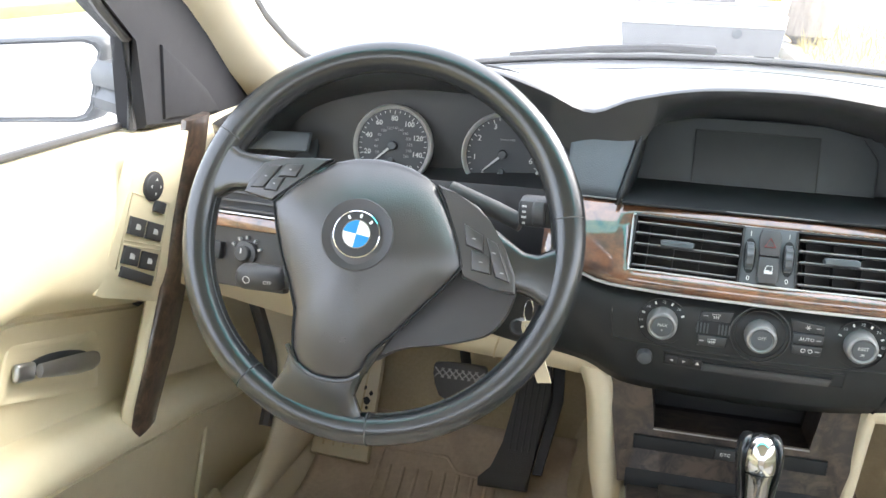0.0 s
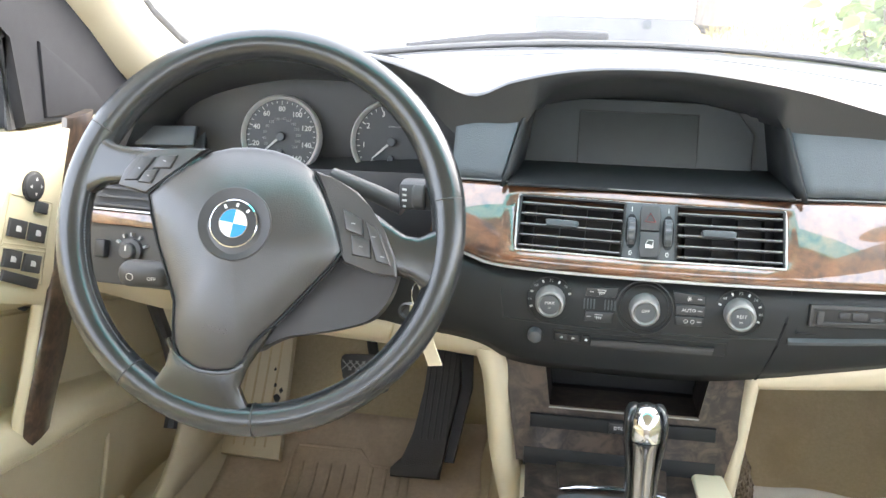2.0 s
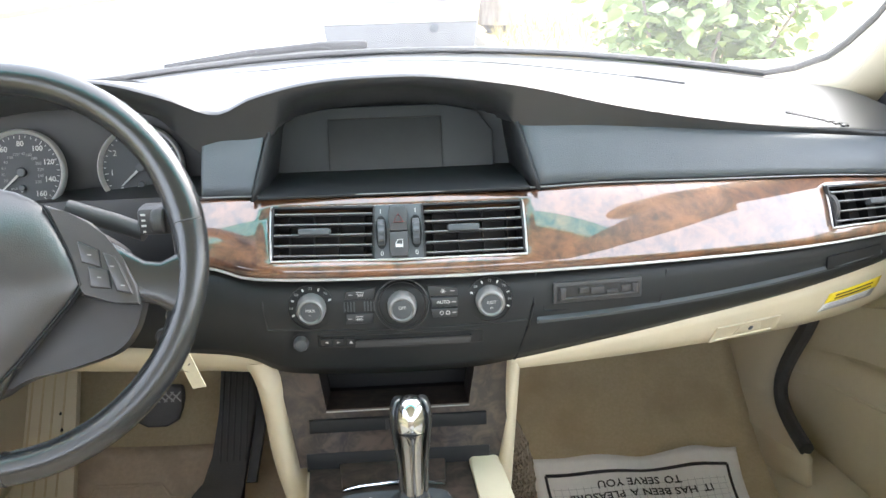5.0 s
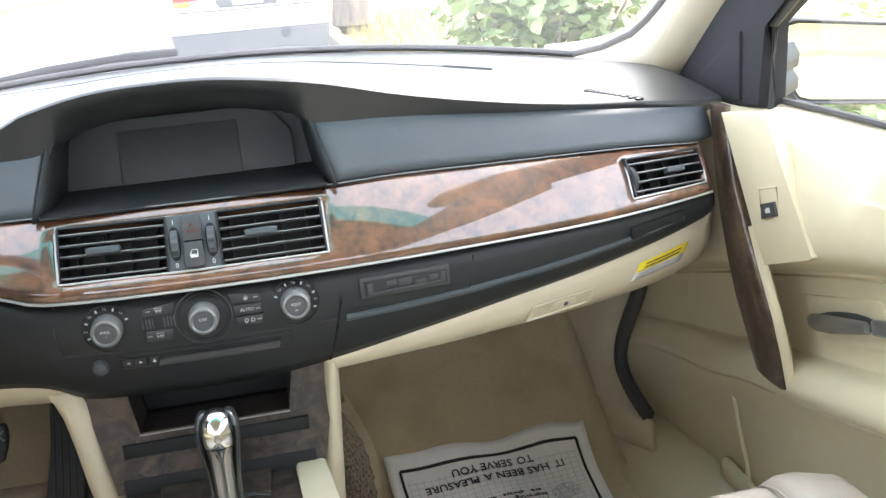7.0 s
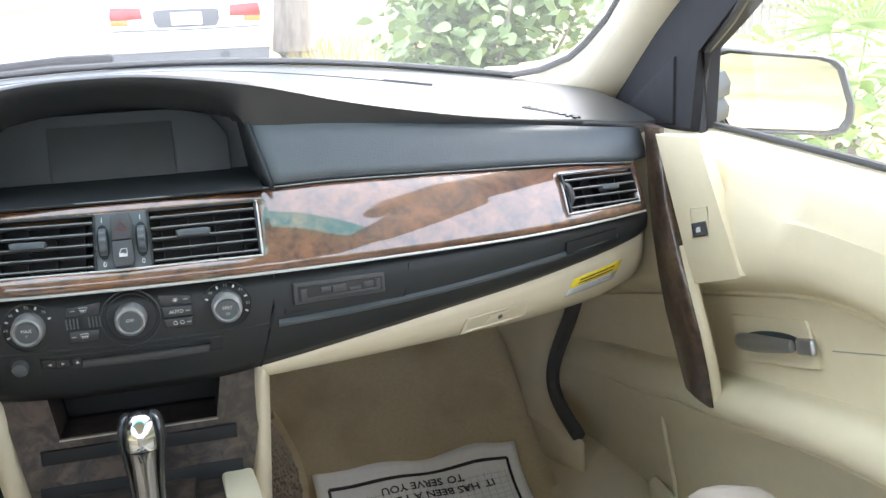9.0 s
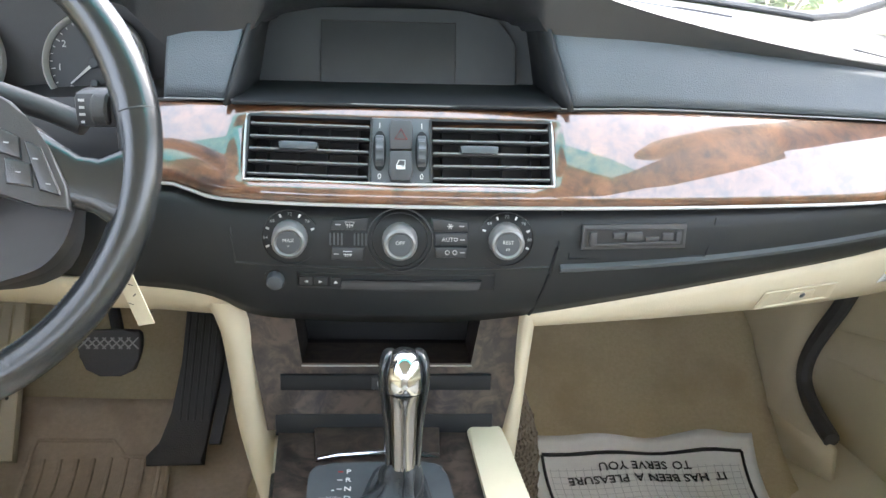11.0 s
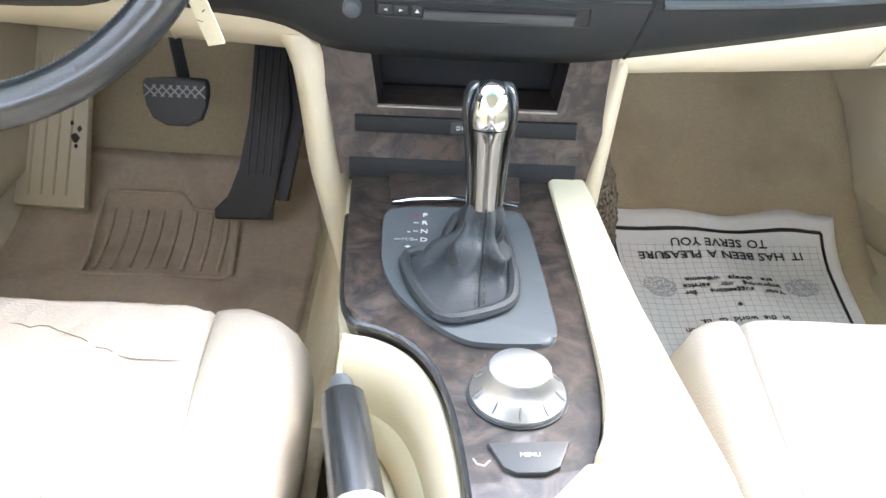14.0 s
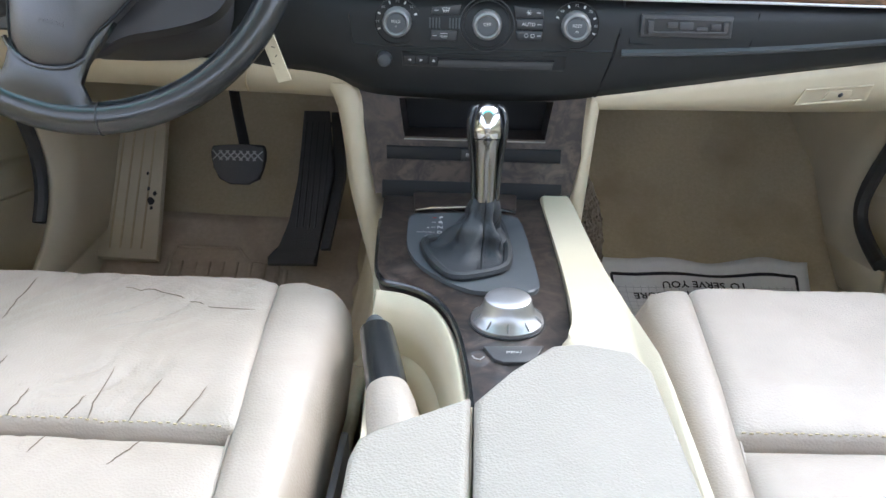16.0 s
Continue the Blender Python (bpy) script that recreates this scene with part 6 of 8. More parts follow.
def needle(g, gm_, ang, r, w=0.0011, off=(0, 0)):
    t = radians(ang)
    mm = gm_ @ Matrix.Translation((off[0], off[1], 0.0025)) @ Matrix.Rotation(t, 4, "Z")
    part("needle", prism([(-0.0, -w * 1.3), (r, -w * 0.45), (r, w * 0.45), (0.0, w * 1.3)], 0.0012, mm), M_WHITE, g, "white needle")
    part("needle_hub", revolve([(0.0052 * (1 if r > 0.02 else 0.7), -0.001), (0.005 * (1 if r > 0.02 else 0.7), 0.002), (0.004 * (1 if r > 0.02 else 0.7), 0.003)], 24, gm_ @ Matrix.Translation((off[0], off[1], 0.0025))), M_GREYPL, g)


for i in range(33):
    ang = radians(232 - i * 284 / 32)
    long_ = i % 4 == 0
    part("tick", boxm((GR * (0.81 if long_ else 0.83), 0, 0.0006), (GR * (0.10 if long_ else 0.055), 0.0008, 0.0004), gm1 @ Matrix.Rotation(ang, 4, "Z")), M_WHITE, g1)
    if long_ and i:
        words(str(i * 5), 0.0079, gm1 @ Matrix.Translation((GR * 0.66 * math.cos(ang), GR * 0.66 * math.sin(ang), 0.0008)), M_WHITE, g1, "numeral", 0.0002, 0.00015)
for i in range(1, 14):
    ang = radians(226 - i * 284 / 14.2)
    words(str(i * 20), 0.0044, gm1 @ Matrix.Translation((GR * 0.43 * math.cos(ang), GR * 0.43 * math.sin(ang), 0.0008)), M_GREYPRINT, g1, "numeral", 0.0002)
words("km/h", 0.0036, gm1 @ Matrix.Translation((-GR * 0.2, -GR * 0.38, 0.0008)), M_GREYPRINT, g1, "lettering", 0.0002)
needle(g1, gm1, 222, GR * 0.62)
needle(g1, gm1, 262, GR * 0.1, 0.0011, (0.0, -GR * 0.37))
for i in range(29):
    ang = radians(228 - i * 276 / 28)
    long_ = i % 4 == 0
    part("tick", boxm((GR * (0.82 if long_ else 0.84), 0, 0.0006), (GR * (0.085 if long_ else 0.045), 0.0008, 0.0004), gm2 @ Matrix.Rotation(ang, 4, "Z")), M_RED if i > 25 else M_WHITE, g2)
    if long_:
        words(str(i // 4), 0.0085, gm2 @ Matrix.Translation((GR * 0.69 * math.cos(ang), GR * 0.69 * math.sin(ang), 0.0008)), M_WHITE, g2, "numeral", 0.0002)
words("1/min x 1000", 0.0032, gm2 @ Matrix.Translation((0.004, GR * 0.36, 0.0008)), M_GREYPRINT, g2, "lettering", 0.0002)
for i, tx in enumerate(("50", "30", "20", "15", "12")):
    ang = radians(236 + i * 18)
    words(tx, 0.0034, gm2 @ Matrix.Translation((0.004 + GR * 0.42 * math.cos(ang), -GR * 0.40 + GR * 0.38 * math.sin(ang), 0.0008)), M_GREYPRINT, g2, "numeral", 0.0002)
needle(g2, gm2, 222, GR * 0.62)
needle(g2, gm2, 222, GR * 0.40, 0.0009, (0.0, -GR * 0.40))

# ---------------------------------------------------------------- pedals and mat
bp = thing("brake_pedal", "black rubber brake pedal with diamond tread", "pedal")
BM_ = frame_on((-0.356, 0.395, 0.455), (1, 0, 0), (0, 0.30, 1))
pad = part("pad", prism(rounded([(-0.036, 0.026), (0.034, 0.028), (0.0405, 0.022), (0.040, 0.0), (0.028, -0.032), (-0.025, -0.032), (-0.0395, 0.002), (-0.0405, 0.020)], True, 1), 0.014, BM_, 0.004, 3), M_RUBBER, bp, "black rubber pad")
for k in range(7):
    for sgn in (-1, 1):
        u = -0.030 + k * 0.0100
        part("tread", boxm((0, 0, 0), (0.020, 0.0016, 0.0016), BM_ @ pose(u, 0.011, 0.0146, 0, 0, 45 * sgn)), M_KNOB, pad)
part("arm", tube([(-0.350, 0.412, 0.465), (-0.368, 0.45, 0.515), (-0.392, 0.50, 0.605), (-0.408, 0.53, 0.705)], 0.008, 10), M_DARK, bp, "black steel arm")
ap = thing("accelerator_pedal", "long black plastic accelerator pedal hinged on the floor", "pedal")
AM = frame_on((-0.258, 0.442, 0.388), (0.999, 0.0, 0.02), (0.0, 0.573, 0.819))
part("pad", prism([(-0.018, 0.135), (0.022, 0.135), (0.034, 0.03), (0.014, -0.088), (0.012, -0.112), (-0.062, -0.112), (-0.063, -0.100), (-0.052, -0.088), (-0.040, -0.080), (-0.028, -0.045), (-0.022, 0.02)], 0.014, AM, 0.004), M_RUBBER, ap, "ribbed black pedal pad")
for k in range(5):
    part("rib", boxm((0, 0, 0), (0.0028, 0.17, 0.002), AM @ pose(-0.016 + k * 0.0095, 0.03, 0.0145, 0, 0, -3), 0.0006), M_DARK, ap)
part("housing", prism([(0.024, 0.135), (0.045, 0.135), (0.050, 0.03), (0.030, -0.085), (0.016, -0.085), (0.034, 0.03)], 0.016, AM @ Matrix.Translation((0, 0, -0.012))), M_DARK, ap, "black pedal housing")
fr = thing("footrest", "scuffed cream plastic footrest with grooves", "footrest")
FM = frame_on((-0.557, 0.49, 0.357), (0.98, 0, 0), (0, 0.62, 0.78))
rest = part("plate", prism([(-0.046, -0.105), (0.052, -0.108), (0.040, 0.145), (-0.040, 0.15)], 0.016, FM, 0.005), M_BEIGE, fr, "scuffed cream plate")
for k in range(4):
    part("groove", boxm((-0.026 + 0.017 * k, 0.01, 0.0162), (0.0035, 0.20, 0.0016), FM, 0.0005), M_CARPET, rest)
for u, v, q in ((0.031, -0.010, 0.0075), (0.036, 0.002, 0.0045), (0.025, 0.010, 0.0035), (0.021, 0.036, 0.003), (0.033, -0.022, 0.0035)):
    part("scuff", prism([(u + q * (0.7 + 0.5 * noise.noise(Vector((u * 90, k, v * 90)))) * math.cos(k * 0.7), v + 1.3 * q * (0.7 + 0.5 * noise.noise(Vector((u * 90, k + 9, v * 90)))) * math.sin(k * 0.7)) for k in range(9)], 0.0008, FM @ Matrix.Translation((0, 0, 0.0163))), M_INK, rest)

mat_ = thing("floor_mat", "stained tan carpet floor mat with moulded heel pad", "floor mat")
rows = []
for x in spread(-0.60, -0.185, 40):
    rows.append([Vector((x, y, floor_z(x, y) + 0.014 + 0.003 * noise.noise(Vector((x * 7, y * 7, 2))))) for y in spread(-0.25, 0.52, 50)])
solid(part("carpet", loft(rows), M_MAT, mat_), 0.006, 0)


def on_floor(x, y, h):
    return Vector((x, y, floor_z(x, y) + h))


hp = [(-0.477, 0.302), (-0.492, 0.447), (-0.487, 0.460), (-0.385, 0.460), (-0.365, 0.438), (-0.315, 0.434), (-0.302, 0.421), (-0.290, 0.311), (-0.30, 0.302)]
pad_ = part("heel_pad_edge", tube([on_floor(x, y, 0.019) for x, y in hp], 0.0035, 8, closed=True, flat=0.7), M_MAT, mat_, "moulded heel pad")
for k in range(8):
    x = -0.465 + k * 0.0225
    part("heel_rib", tube([on_floor(x - 0.008 * s + 0.0, 0.311 + 0.123 * s, 0.0185) for s in spread(0, 1, 6)], 0.003, 6, flat=0.7), M_MAT, pad_)

# paper mat on the passenger side
pm_ = thing("paper_mat", "white printed paper floor mat lying on the carpet", "paper mat")
PA, PB, PC, PD = Vector((0.194, 0.462)), Vector((0.530, 0.466)), Vector((0.492, 0.11)), Vector((0.215, 0.07))


def paper(u, v, h=0.0):
    """u to the right, v from the far edge (0) to the near edge (1)."""
    p = PA.lerp(PB, u).lerp(PD.lerp(PC, u), v)
    z = floor_z(p.x, p.y) + 0.018 + 0.007 * noise.noise(Vector((p.x * 9, p.y * 7, 11))) + 0.012 * max(0, 0.12 - v) / 0.12 * (0.4 + noise.noise(Vector((p.x * 12, 0, 3))))
    return Vector((p.x, p.y, z + h))


solid(part("sheet", loft([[paper(u, v) for v in spread(0, 1, 40)] for u in spread(0, 1, 30)]), M_PAPER, pm_), 0.0008, 0)


def paper_line(a_, b_, w, mat, name, n=16, h=0.0012):
    d = Vector((b_[0] - a_[0], b_[1] - a_[1])).normalized()
    s = Vector((-d.y, d.x)) * w / 2
    rows = [[paper(a_[0] + (b_[0] - a_[0]) * t + s.x, a_[1] + (b_[1] - a_[1]) * t + s.y, h), paper(a_[0] + (b_[0] - a_[0]) * t - s.x, a_[1] + (b_[1] - a_[1]) * t - s.y, h)] for t in spread(0, 1, n)]
    return solid(part(name, loft(rows), mat, pm_), 0.0003, 0)


for a_, b_ in (((0.06, 0.07), (0.94, 0.07)), ((0.94, 0.07), (0.94, 0.97)), ((0.94, 0.97), (0.06, 0.97)), ((0.06, 0.97), (0.06, 0.07))):
    paper_line(a_, b_, 0.013, M_INK, "border", h=0.0016)
bm = bmesh.new()
for k in range(24):
    u = 0.085 + k * 0.036
    if u < 0.93:
        loft([[paper(u - 0.0012, v, 0.0010), paper(u + 0.0012, v, 0.0010)] for v in spread(0.12, 0.95, 24)], bm=bm)
for k in range(28):
    v = 0.13 + k * 0.030
    loft([[paper(u, v - 0.0012, 0.0011), paper(u, v + 0.0012, 0.0011)] for u in spread(0.08, 0.92, 24)], bm=bm)
tagged(part("grid", bm, M_GRID, pm_), kind="stuff")


def paper_words(text, u, v, size):
    """Each word lies on the sheet by itself, so that the line follows its folds."""
    wide = (PB - PA).length
    at_u = u + 0.5 * size * (0.60 * len(text) - 0.24 * text.count(" ")) / wide
    for word in text.split():
        step = 0.60 * size * len(word) / wide
        w_ = at_u - step / 2
        r = paper(w_ - 0.03, v) - paper(w_ + 0.03, v)
        up = paper(w_, v + 0.03) - paper(w_, v - 0.03)
        words(word, size, frame_on(paper(w_, v, 0.0026), r, up), M_INK, pm_, "lettering", 0.0003, 0.0002)
        at_u -= step + 0.36 * size / wide


for text, u, v, size in (("IT HAS BEEN A PLEASURE", 0.50, 0.178, 0.0195), ("TO SERVE YOU", 0.50, 0.120, 0.0195), ("Your suggestions for", 0.50, 0.40, 0.0125), ("improving our service", 0.50, 0.36, 0.0125), ("are always welcome", 0.50, 0.32, 0.0125),
                         ("A customer is", 0.50, 0.64, 0.0125), ("the most important person", 0.50, 0.60, 0.0125), ("in the world to us.", 0.50, 0.56, 0.0125)):
    paper_words(text, u, v, size)
for u, v in ((0.20, 0.36), (0.80, 0.36)):
    bm = bmesh.new()
    for k in range(260):
        rr, t = 0.07 * math.sqrt(random.random()), random.random() * 6.283
        c = paper(u + rr * math.cos(t), v + rr * 0.85 * math.sin(t), 0.0014)
        box(bm, c, (0.0018, 0.0018, 0.0004))
    tagged(part("speckle", bm, M_GRID, pm_), kind="stuff")
part("dot", revolve([(0.003, 0), (0.003, 0.0006)], 10, Matrix.Translation(paper(0.5, 0.48, 0.0016))), M_INK, pm_)

# ---------------------------------------------------------------- outside
rows = []
ground = bmesh.new()
bmesh.ops.create_grid(ground, x_segments=2, y_segments=2, size=300)
tagged(part("ground", ground, M_ROAD), "pale grey asphalt road", "road", kind="structure")
tagged(part("kerb", boxm((1.18, 20, 0.06), (0.16, 120, 0.14), None, 0.02), M_KERB), "weathered concrete kerb", "kerb", kind="structure")
verge = loft([[Vector((x, y, 0.12 + 0.06 * noise.noise(Vector((x, y, 0))))) for x in (1.25, 1.6, 2.2, 3.2, 4, 6, 10, 20, 60)] for y in spread(-60, 140, 80)])
tagged(part("verge", verge, M_DRYGRASS), "dry yellow grass verge", "grass", kind="structure")
tagged(part("far_verge", boxm((-12.5, 20, 0.05), (8, 200, 0.2), None, 0.02), M_GRASS), "green grass strip across the road", "grass", kind="structure")


def parked_car(cx, y):
    c = thing("parked_car", "white sedan parked ahead, seen from the rear", "car")
    rows = []
    for yy, zt, hw in ((0.0, 0.98, 0.78), (0.06, 1.02, 0.80), (0.6, 1.04, 0.82), (1.0, 1.05, 0.82), (3.6, 1.0, 0.82), (4.2, 0.80, 0.76)):
        rows.append([Vector((cx + x, y + yy, z)) for x, z in ((-hw + 0.06, 0.34), (-hw, 0.50), (-hw, 0.75), (-hw + 0.02, zt - 0.12), (-hw + 0.10, zt), (hw - 0.10, zt), (hw - 0.02, zt - 0.12), (hw, 0.75), (hw, 0.50), (hw - 0.06, 0.34))])
    part("body", loft(rows, closed=True, caps=True), M_PAINT, c, "white painted body")
    rows = []
    for yy, zt, hw in ((0.75, 1.05, 0.70), (1.3, 1.36, 0.60), (2.4, 1.40, 0.60), (3.2, 1.05, 0.70)):
        rows.append([Vector((cx - hw, y + yy, zt)), Vector((cx + hw, y + yy, zt)), Vector((cx + hw + 0.04, y + yy, 1.0)), Vector((cx - hw - 0.04, y + yy, 1.0))])
    part("roof", loft(rows, closed=True, caps=True), M_PAINT, c)
    part("rear_window", loft([[Vector((cx + x * k, y + yy, z)) for x in (-0.6, 0.6)] for yy, z, k in ((0.86, 1.12, 1.05), (1.24, 1.35, 0.92))]), M_SCREEN, c, "dark rear window")
    part("bumper", prism([(-0.84, 0.515), (0.84, 0.515), (0.85, 0.65), (-0.85, 0.65)], 0.16, Matrix(((1, 0, 0, cx), (0, 0, -1, y + 0.05), (0, 1, 0, 0), (0, 0, 0, 1))), 0.05, 3), M_PAINT, c, "white rear bumper")
    part("bumper_skirt", prism([(-0.80, 0.24), (0.80, 0.24), (0.84, 0.52), (-0.84, 0.52)], 0.13, Matrix(((1, 0, 0, cx), (0, 0, -1, y + 0.05), (0, 1, 0, 0), (0, 0, 0, 1))), 0.02, 2), M_SKIRT, c, "grey bumper underside")
    part("tow_cover", revolve([(0.05, 0), (0.05, 0.02), (0.03, 0.025)], 20, Matrix(((1, 0, 0, cx + 0.36), (0, 0, -1, y - 0.10), (0, 1, 0, 0.46), (0, 0, 0, 1)))), M_GREYPL, c)
    back = Matrix(((1, 0, 0, cx), (0, 0, -1, y + 0.01), (0, 1, 0, 0), (0, 0, 0, 1)))
    for sg in (-1, 1):
        lamp = part("tail_lamp", prism([(sg * 0.44, 0.815), (sg * 0.765, 0.80), (sg * 0.775, 0.90), (sg * 0.755, 0.99), (sg * 0.46, 0.975)], 0.035, back, 0.012), M_TAIL, c, "red tail lamp")
        part("indicator", prism([(sg * 0.60, 0.803), (sg * 0.762, 0.80), (sg * 0.768, 0.855), (sg * 0.60, 0.855)], 0.006, back @ Matrix.Translation((0, 0, 0.033)), 0.002), M_AMBER, lamp, "amber indicator")
        part("reversing_lamp", prism([(sg * 0.45, 0.815), (sg * 0.595, 0.805), (sg * 0.595, 0.855), (sg * 0.455, 0.862)], 0.006, back @ Matrix.Translation((0, 0, 0.033)), 0.002), M_ENAMEL, lamp, "white reversing lamp")
        for yy in (0.85, 3.5):
            wheel_ = part("wheel", revolve([(0.20, -0.10), (0.30, -0.09), (0.31, 0.0), (0.30, 0.09), (0.20, 0.10)], 28, Matrix.Translation((cx + sg * 0.74, y + yy, 0.31)) @ pose(0, 0, 0, 0, 90, 0)), M_RUBBER, c, "black tyre")
    part("plate_recess", prism([(-0.30, 0.765), (0.30, 0.765), (0.335, 0.83), (0.335, 0.925), (0.30, 0.945), (-0.30, 0.945), (-0.335, 0.925), (-0.335, 0.83)], 0.012, Matrix(((1, 0, 0, cx), (0, 0, -1, y + 0.005), (0, 1, 0, 0), (0, 0, 0, 1))), 0.005), M_SKIRT, c)
    part("number_plate", boxm((cx, y - 0.012, 0.85), (0.32, 0.01, 0.13), None, 0.004), M_ENAMEL, c, "blank pale number plate")
    part("boot_seam", tube([(cx - 0.76, y - 0.006, 0.745), (cx, y - 0.012, 0.738), (cx + 0.76, y - 0.006, 0.745)], 0.006, 6), M_GREYPL, c)
    part("plate_bar", boxm((cx, y - 0.019, 0.85), (0.24, 0.004, 0.05)), M_GREYPRINT, c)
    return c


parked_car(0.0, 0.0).matrix_basis = Matrix.Translation((0.14, 8.4, 0)) @ Matrix.Scale(0.885, 4)


def leaf_mesh(length=0.1):
    bm_ = bmesh.new()
    spine = [Vector((0, length * s, 0.012 * length / 0.1 * math.sin(math.pi * s) - 0.01 * s)) for s in (0, 0.2, 0.5, 0.8, 1)]
    wid = [0.004, 0.032, 0.040, 0.022, 0.0005]
    rows_ = [[p + Vector((-w * length / 0.1, 0, 0.006)), p, p + Vector((w * length / 0.1, 0, 0.006))] for p, w in zip(spine, wid)]
    loft(rows_, bm=bm_)
    me = bpy.data.meshes.new("leaf")
    bm_.to_mesh(me)
    bm_.free()
    return me


def foliage(name, centre, size, count, leaf, parent, seed, mat=M_LEAF):
    """Many leaves in clumps joined in one crown."""
    rnd = random.Random(seed)
    src = leaf_mesh(leaf)
    sv = [v.co.copy() for v in src.vertices]
    sf = [tuple(p.vertices) for p in src.polygons]
    clumps = []
    for _ in range(max(6, count // 40)):
        d = Vector((rnd.gauss(0, 1), rnd.gauss(0, 1), rnd.gauss(0, 1))).normalized() * rnd.uniform(0.3, 1.0)
        clumps.append(Vector((centre[0] + d.x * size[0], centre[1] + d.y * size[1], max(0.05, centre[2] + d.z * size[2]))))
    verts, faces = [], []
    for k in range(count):
        c = rnd.choice(clumps) + Vector((rnd.gauss(0, 1), rnd.gauss(0, 1), rnd.gauss(0, 1))) * 0.14 * max(size)
        rot = Euler((rnd.uniform(-1.0, 0.5), rnd.uniform(-0.7, 0.7), rnd.uniform(0, 6.28))).to_matrix()
        sc = rnd.uniform(0.6, 1.25)
        b0 = len(verts)
        verts += [tuple(c + rot @ (v * sc)) for v in sv]
        faces += [tuple(b0 + i for i in f) for f in sf]
    me = bpy.data.meshes.new(name)
    me.from_pydata(verts, [], faces)
    for p in me.polygons:
        p.use_smooth = True
    me.materials.append(mat)
    ob = new(name, me)
    ob.parent = parent
    return ob


bush = thing("roadside_bush", "leafy green bush on the verge beside the car", "bush")
foliage("leaves", (1.85, 4.6, 0.75), (0.75, 0.8, 0.65), 2600, 0.10, bush, 3)
for k in range(14):
    t = k * 0.9
    part("stem", tube([(1.85 + 0.15 * math.cos(t), 4.6 + 0.15 * math.sin(t), 0.02), (1.85 + 0.4 * math.cos(t), 4.6 + 0.4 * math.sin(t), 0.5), (1.85 + 0.6 * math.cos(t + 0.2), 4.6 + 0.6 * math.sin(t + 0.2), 1.0 + 0.2 * math.sin(3 * t))], [0.014, 0.009, 0.004], 6), M_BARK, bush)
low = thing("low_shrub", "low sprawling shrub with pale green leaves on the verge", "shrub")
foliage("leaves", (2.75, 2.85, 0.30), (0.55, 0.9, 0.28), 1100, 0.085, low, 21)
for k in range(6):
    part("stem", tube([(2.75 + 0.08 * math.cos(k), 2.85 + 0.1 * math.sin(k), 0.1), (2.75 + 0.35 * math.cos(k * 1.1), 2.85 + 0.5 * math.sin(k * 1.1), 0.42)], [0.008, 0.003], 6), M_BARK, low)
rear = thing("roadside_bush", "tall green bush further back along the verge", "bush")
foliage("leaves", (4.6, -6.4, 1.3), (1.5, 2.2, 1.1), 2200, 0.17, rear, 12)
part("stem", tube([(4.6, -6.4, 0.0), (4.6, -6.3, 0.7), (4.7, -6.4, 1.6)], [0.06, 0.05, 0.02], 8), M_BARK, rear)


def fan_palm(x, y, z):
    p = thing("fan_palm", "small fan palm with spiky green leaves", "palm")
    rnd = random.Random(5)
    part("stump", tube([(x, y, 0.05), (x, y, 0.2), (x, y, z * 0.6)], [0.07, 0.06, 0.045], 10), M_BARK, p)
    for k in range(11):
        az, el = k * 2.4, 0.25 + 0.9 * rnd.random()
        out_ = Vector((math.cos(az) * math.cos(el), math.sin(az) * math.cos(el), math.sin(el)))
        hub = Vector((x, y, z * 0.6)) + out_ * 0.42
        bm_ = bmesh.new()
        tube([Vector((x, y, z * 0.55)), hub], 0.006, 5, bm=bm_)
        side = out_.cross(Vector((0, 0, 1))).normalized()
        for q in range(17):
            t = radians(-96 + 12 * q)
            d_ = out_ * math.cos(t) + side * math.sin(t)
            wv = (out_ * -math.sin(t) + side * math.cos(t)) * 0.011
            tip = hub + d_ * (0.36 + 0.05 * rnd.random()) + Vector((0, 0, -0.05))
            loft([[hub - wv * 0.3, hub + wv * 0.3], [hub + d_ * 0.18 - wv, hub + d_ * 0.18 + wv], [tip - wv * 0.05, tip + wv * 0.05]], bm=bm_)
        part("frond", bm_, M_LEAF, p)
    return p


fan_palm(3.1, 2.9, 0.62)
fence = thing("picket_fence", "pale weathered wooden picket fence", "fence")
first = None
for k in range(60):
    mtx = Matrix.Translation((8.0 + 0.01 * math.sin(k * 2.1), 4.0 + 0.19 * k, 0.75 + 0.02 * math.sin(k * 5.3)))
    if first is None:
        first = part("picket", boxm((0, 0, 0), (0.03, 0.11, 1.3), None, 0.006, 1), M_KERB, fence)
        first.matrix_basis = mtx
    else:
        again("picket", first, fence, mtx)
for z in (0.5, 1.1):
    part("rail", boxm((8.04, 9.6, z), (0.04, 11.6, 0.08)), M_KERB, fence)
bm = bmesh.new()
rnd_g = random.Random(44)
for k in range(2600):
    gx, gy = 1.3 + 3.6 * rnd_g.random() ** 1.4, 2.5 + 12 * rnd_g.random()
    b0 = Vector((gx, gy, 0.10))
    lean = Vector((rnd_g.gauss(0, 0.08), rnd_g.gauss(0, 0.08), 0.12 + 0.16 * rnd_g.random()))
    wv = Vector((0.006, 0.004 * rnd_g.gauss(0, 1), 0))
    bm.faces.new([bm.verts.new(b0 - wv), bm.verts.new(b0 + wv), bm.verts.new(b0 + lean)])
tagged(part("dry_grass_blades", bm, M_DRYGRASS), "tall dry yellow grass blades on the verge", "grass", kind="stuff")
tree = thing("roadside_tree", "rough barked tree trunk on the dry verge", "tree")
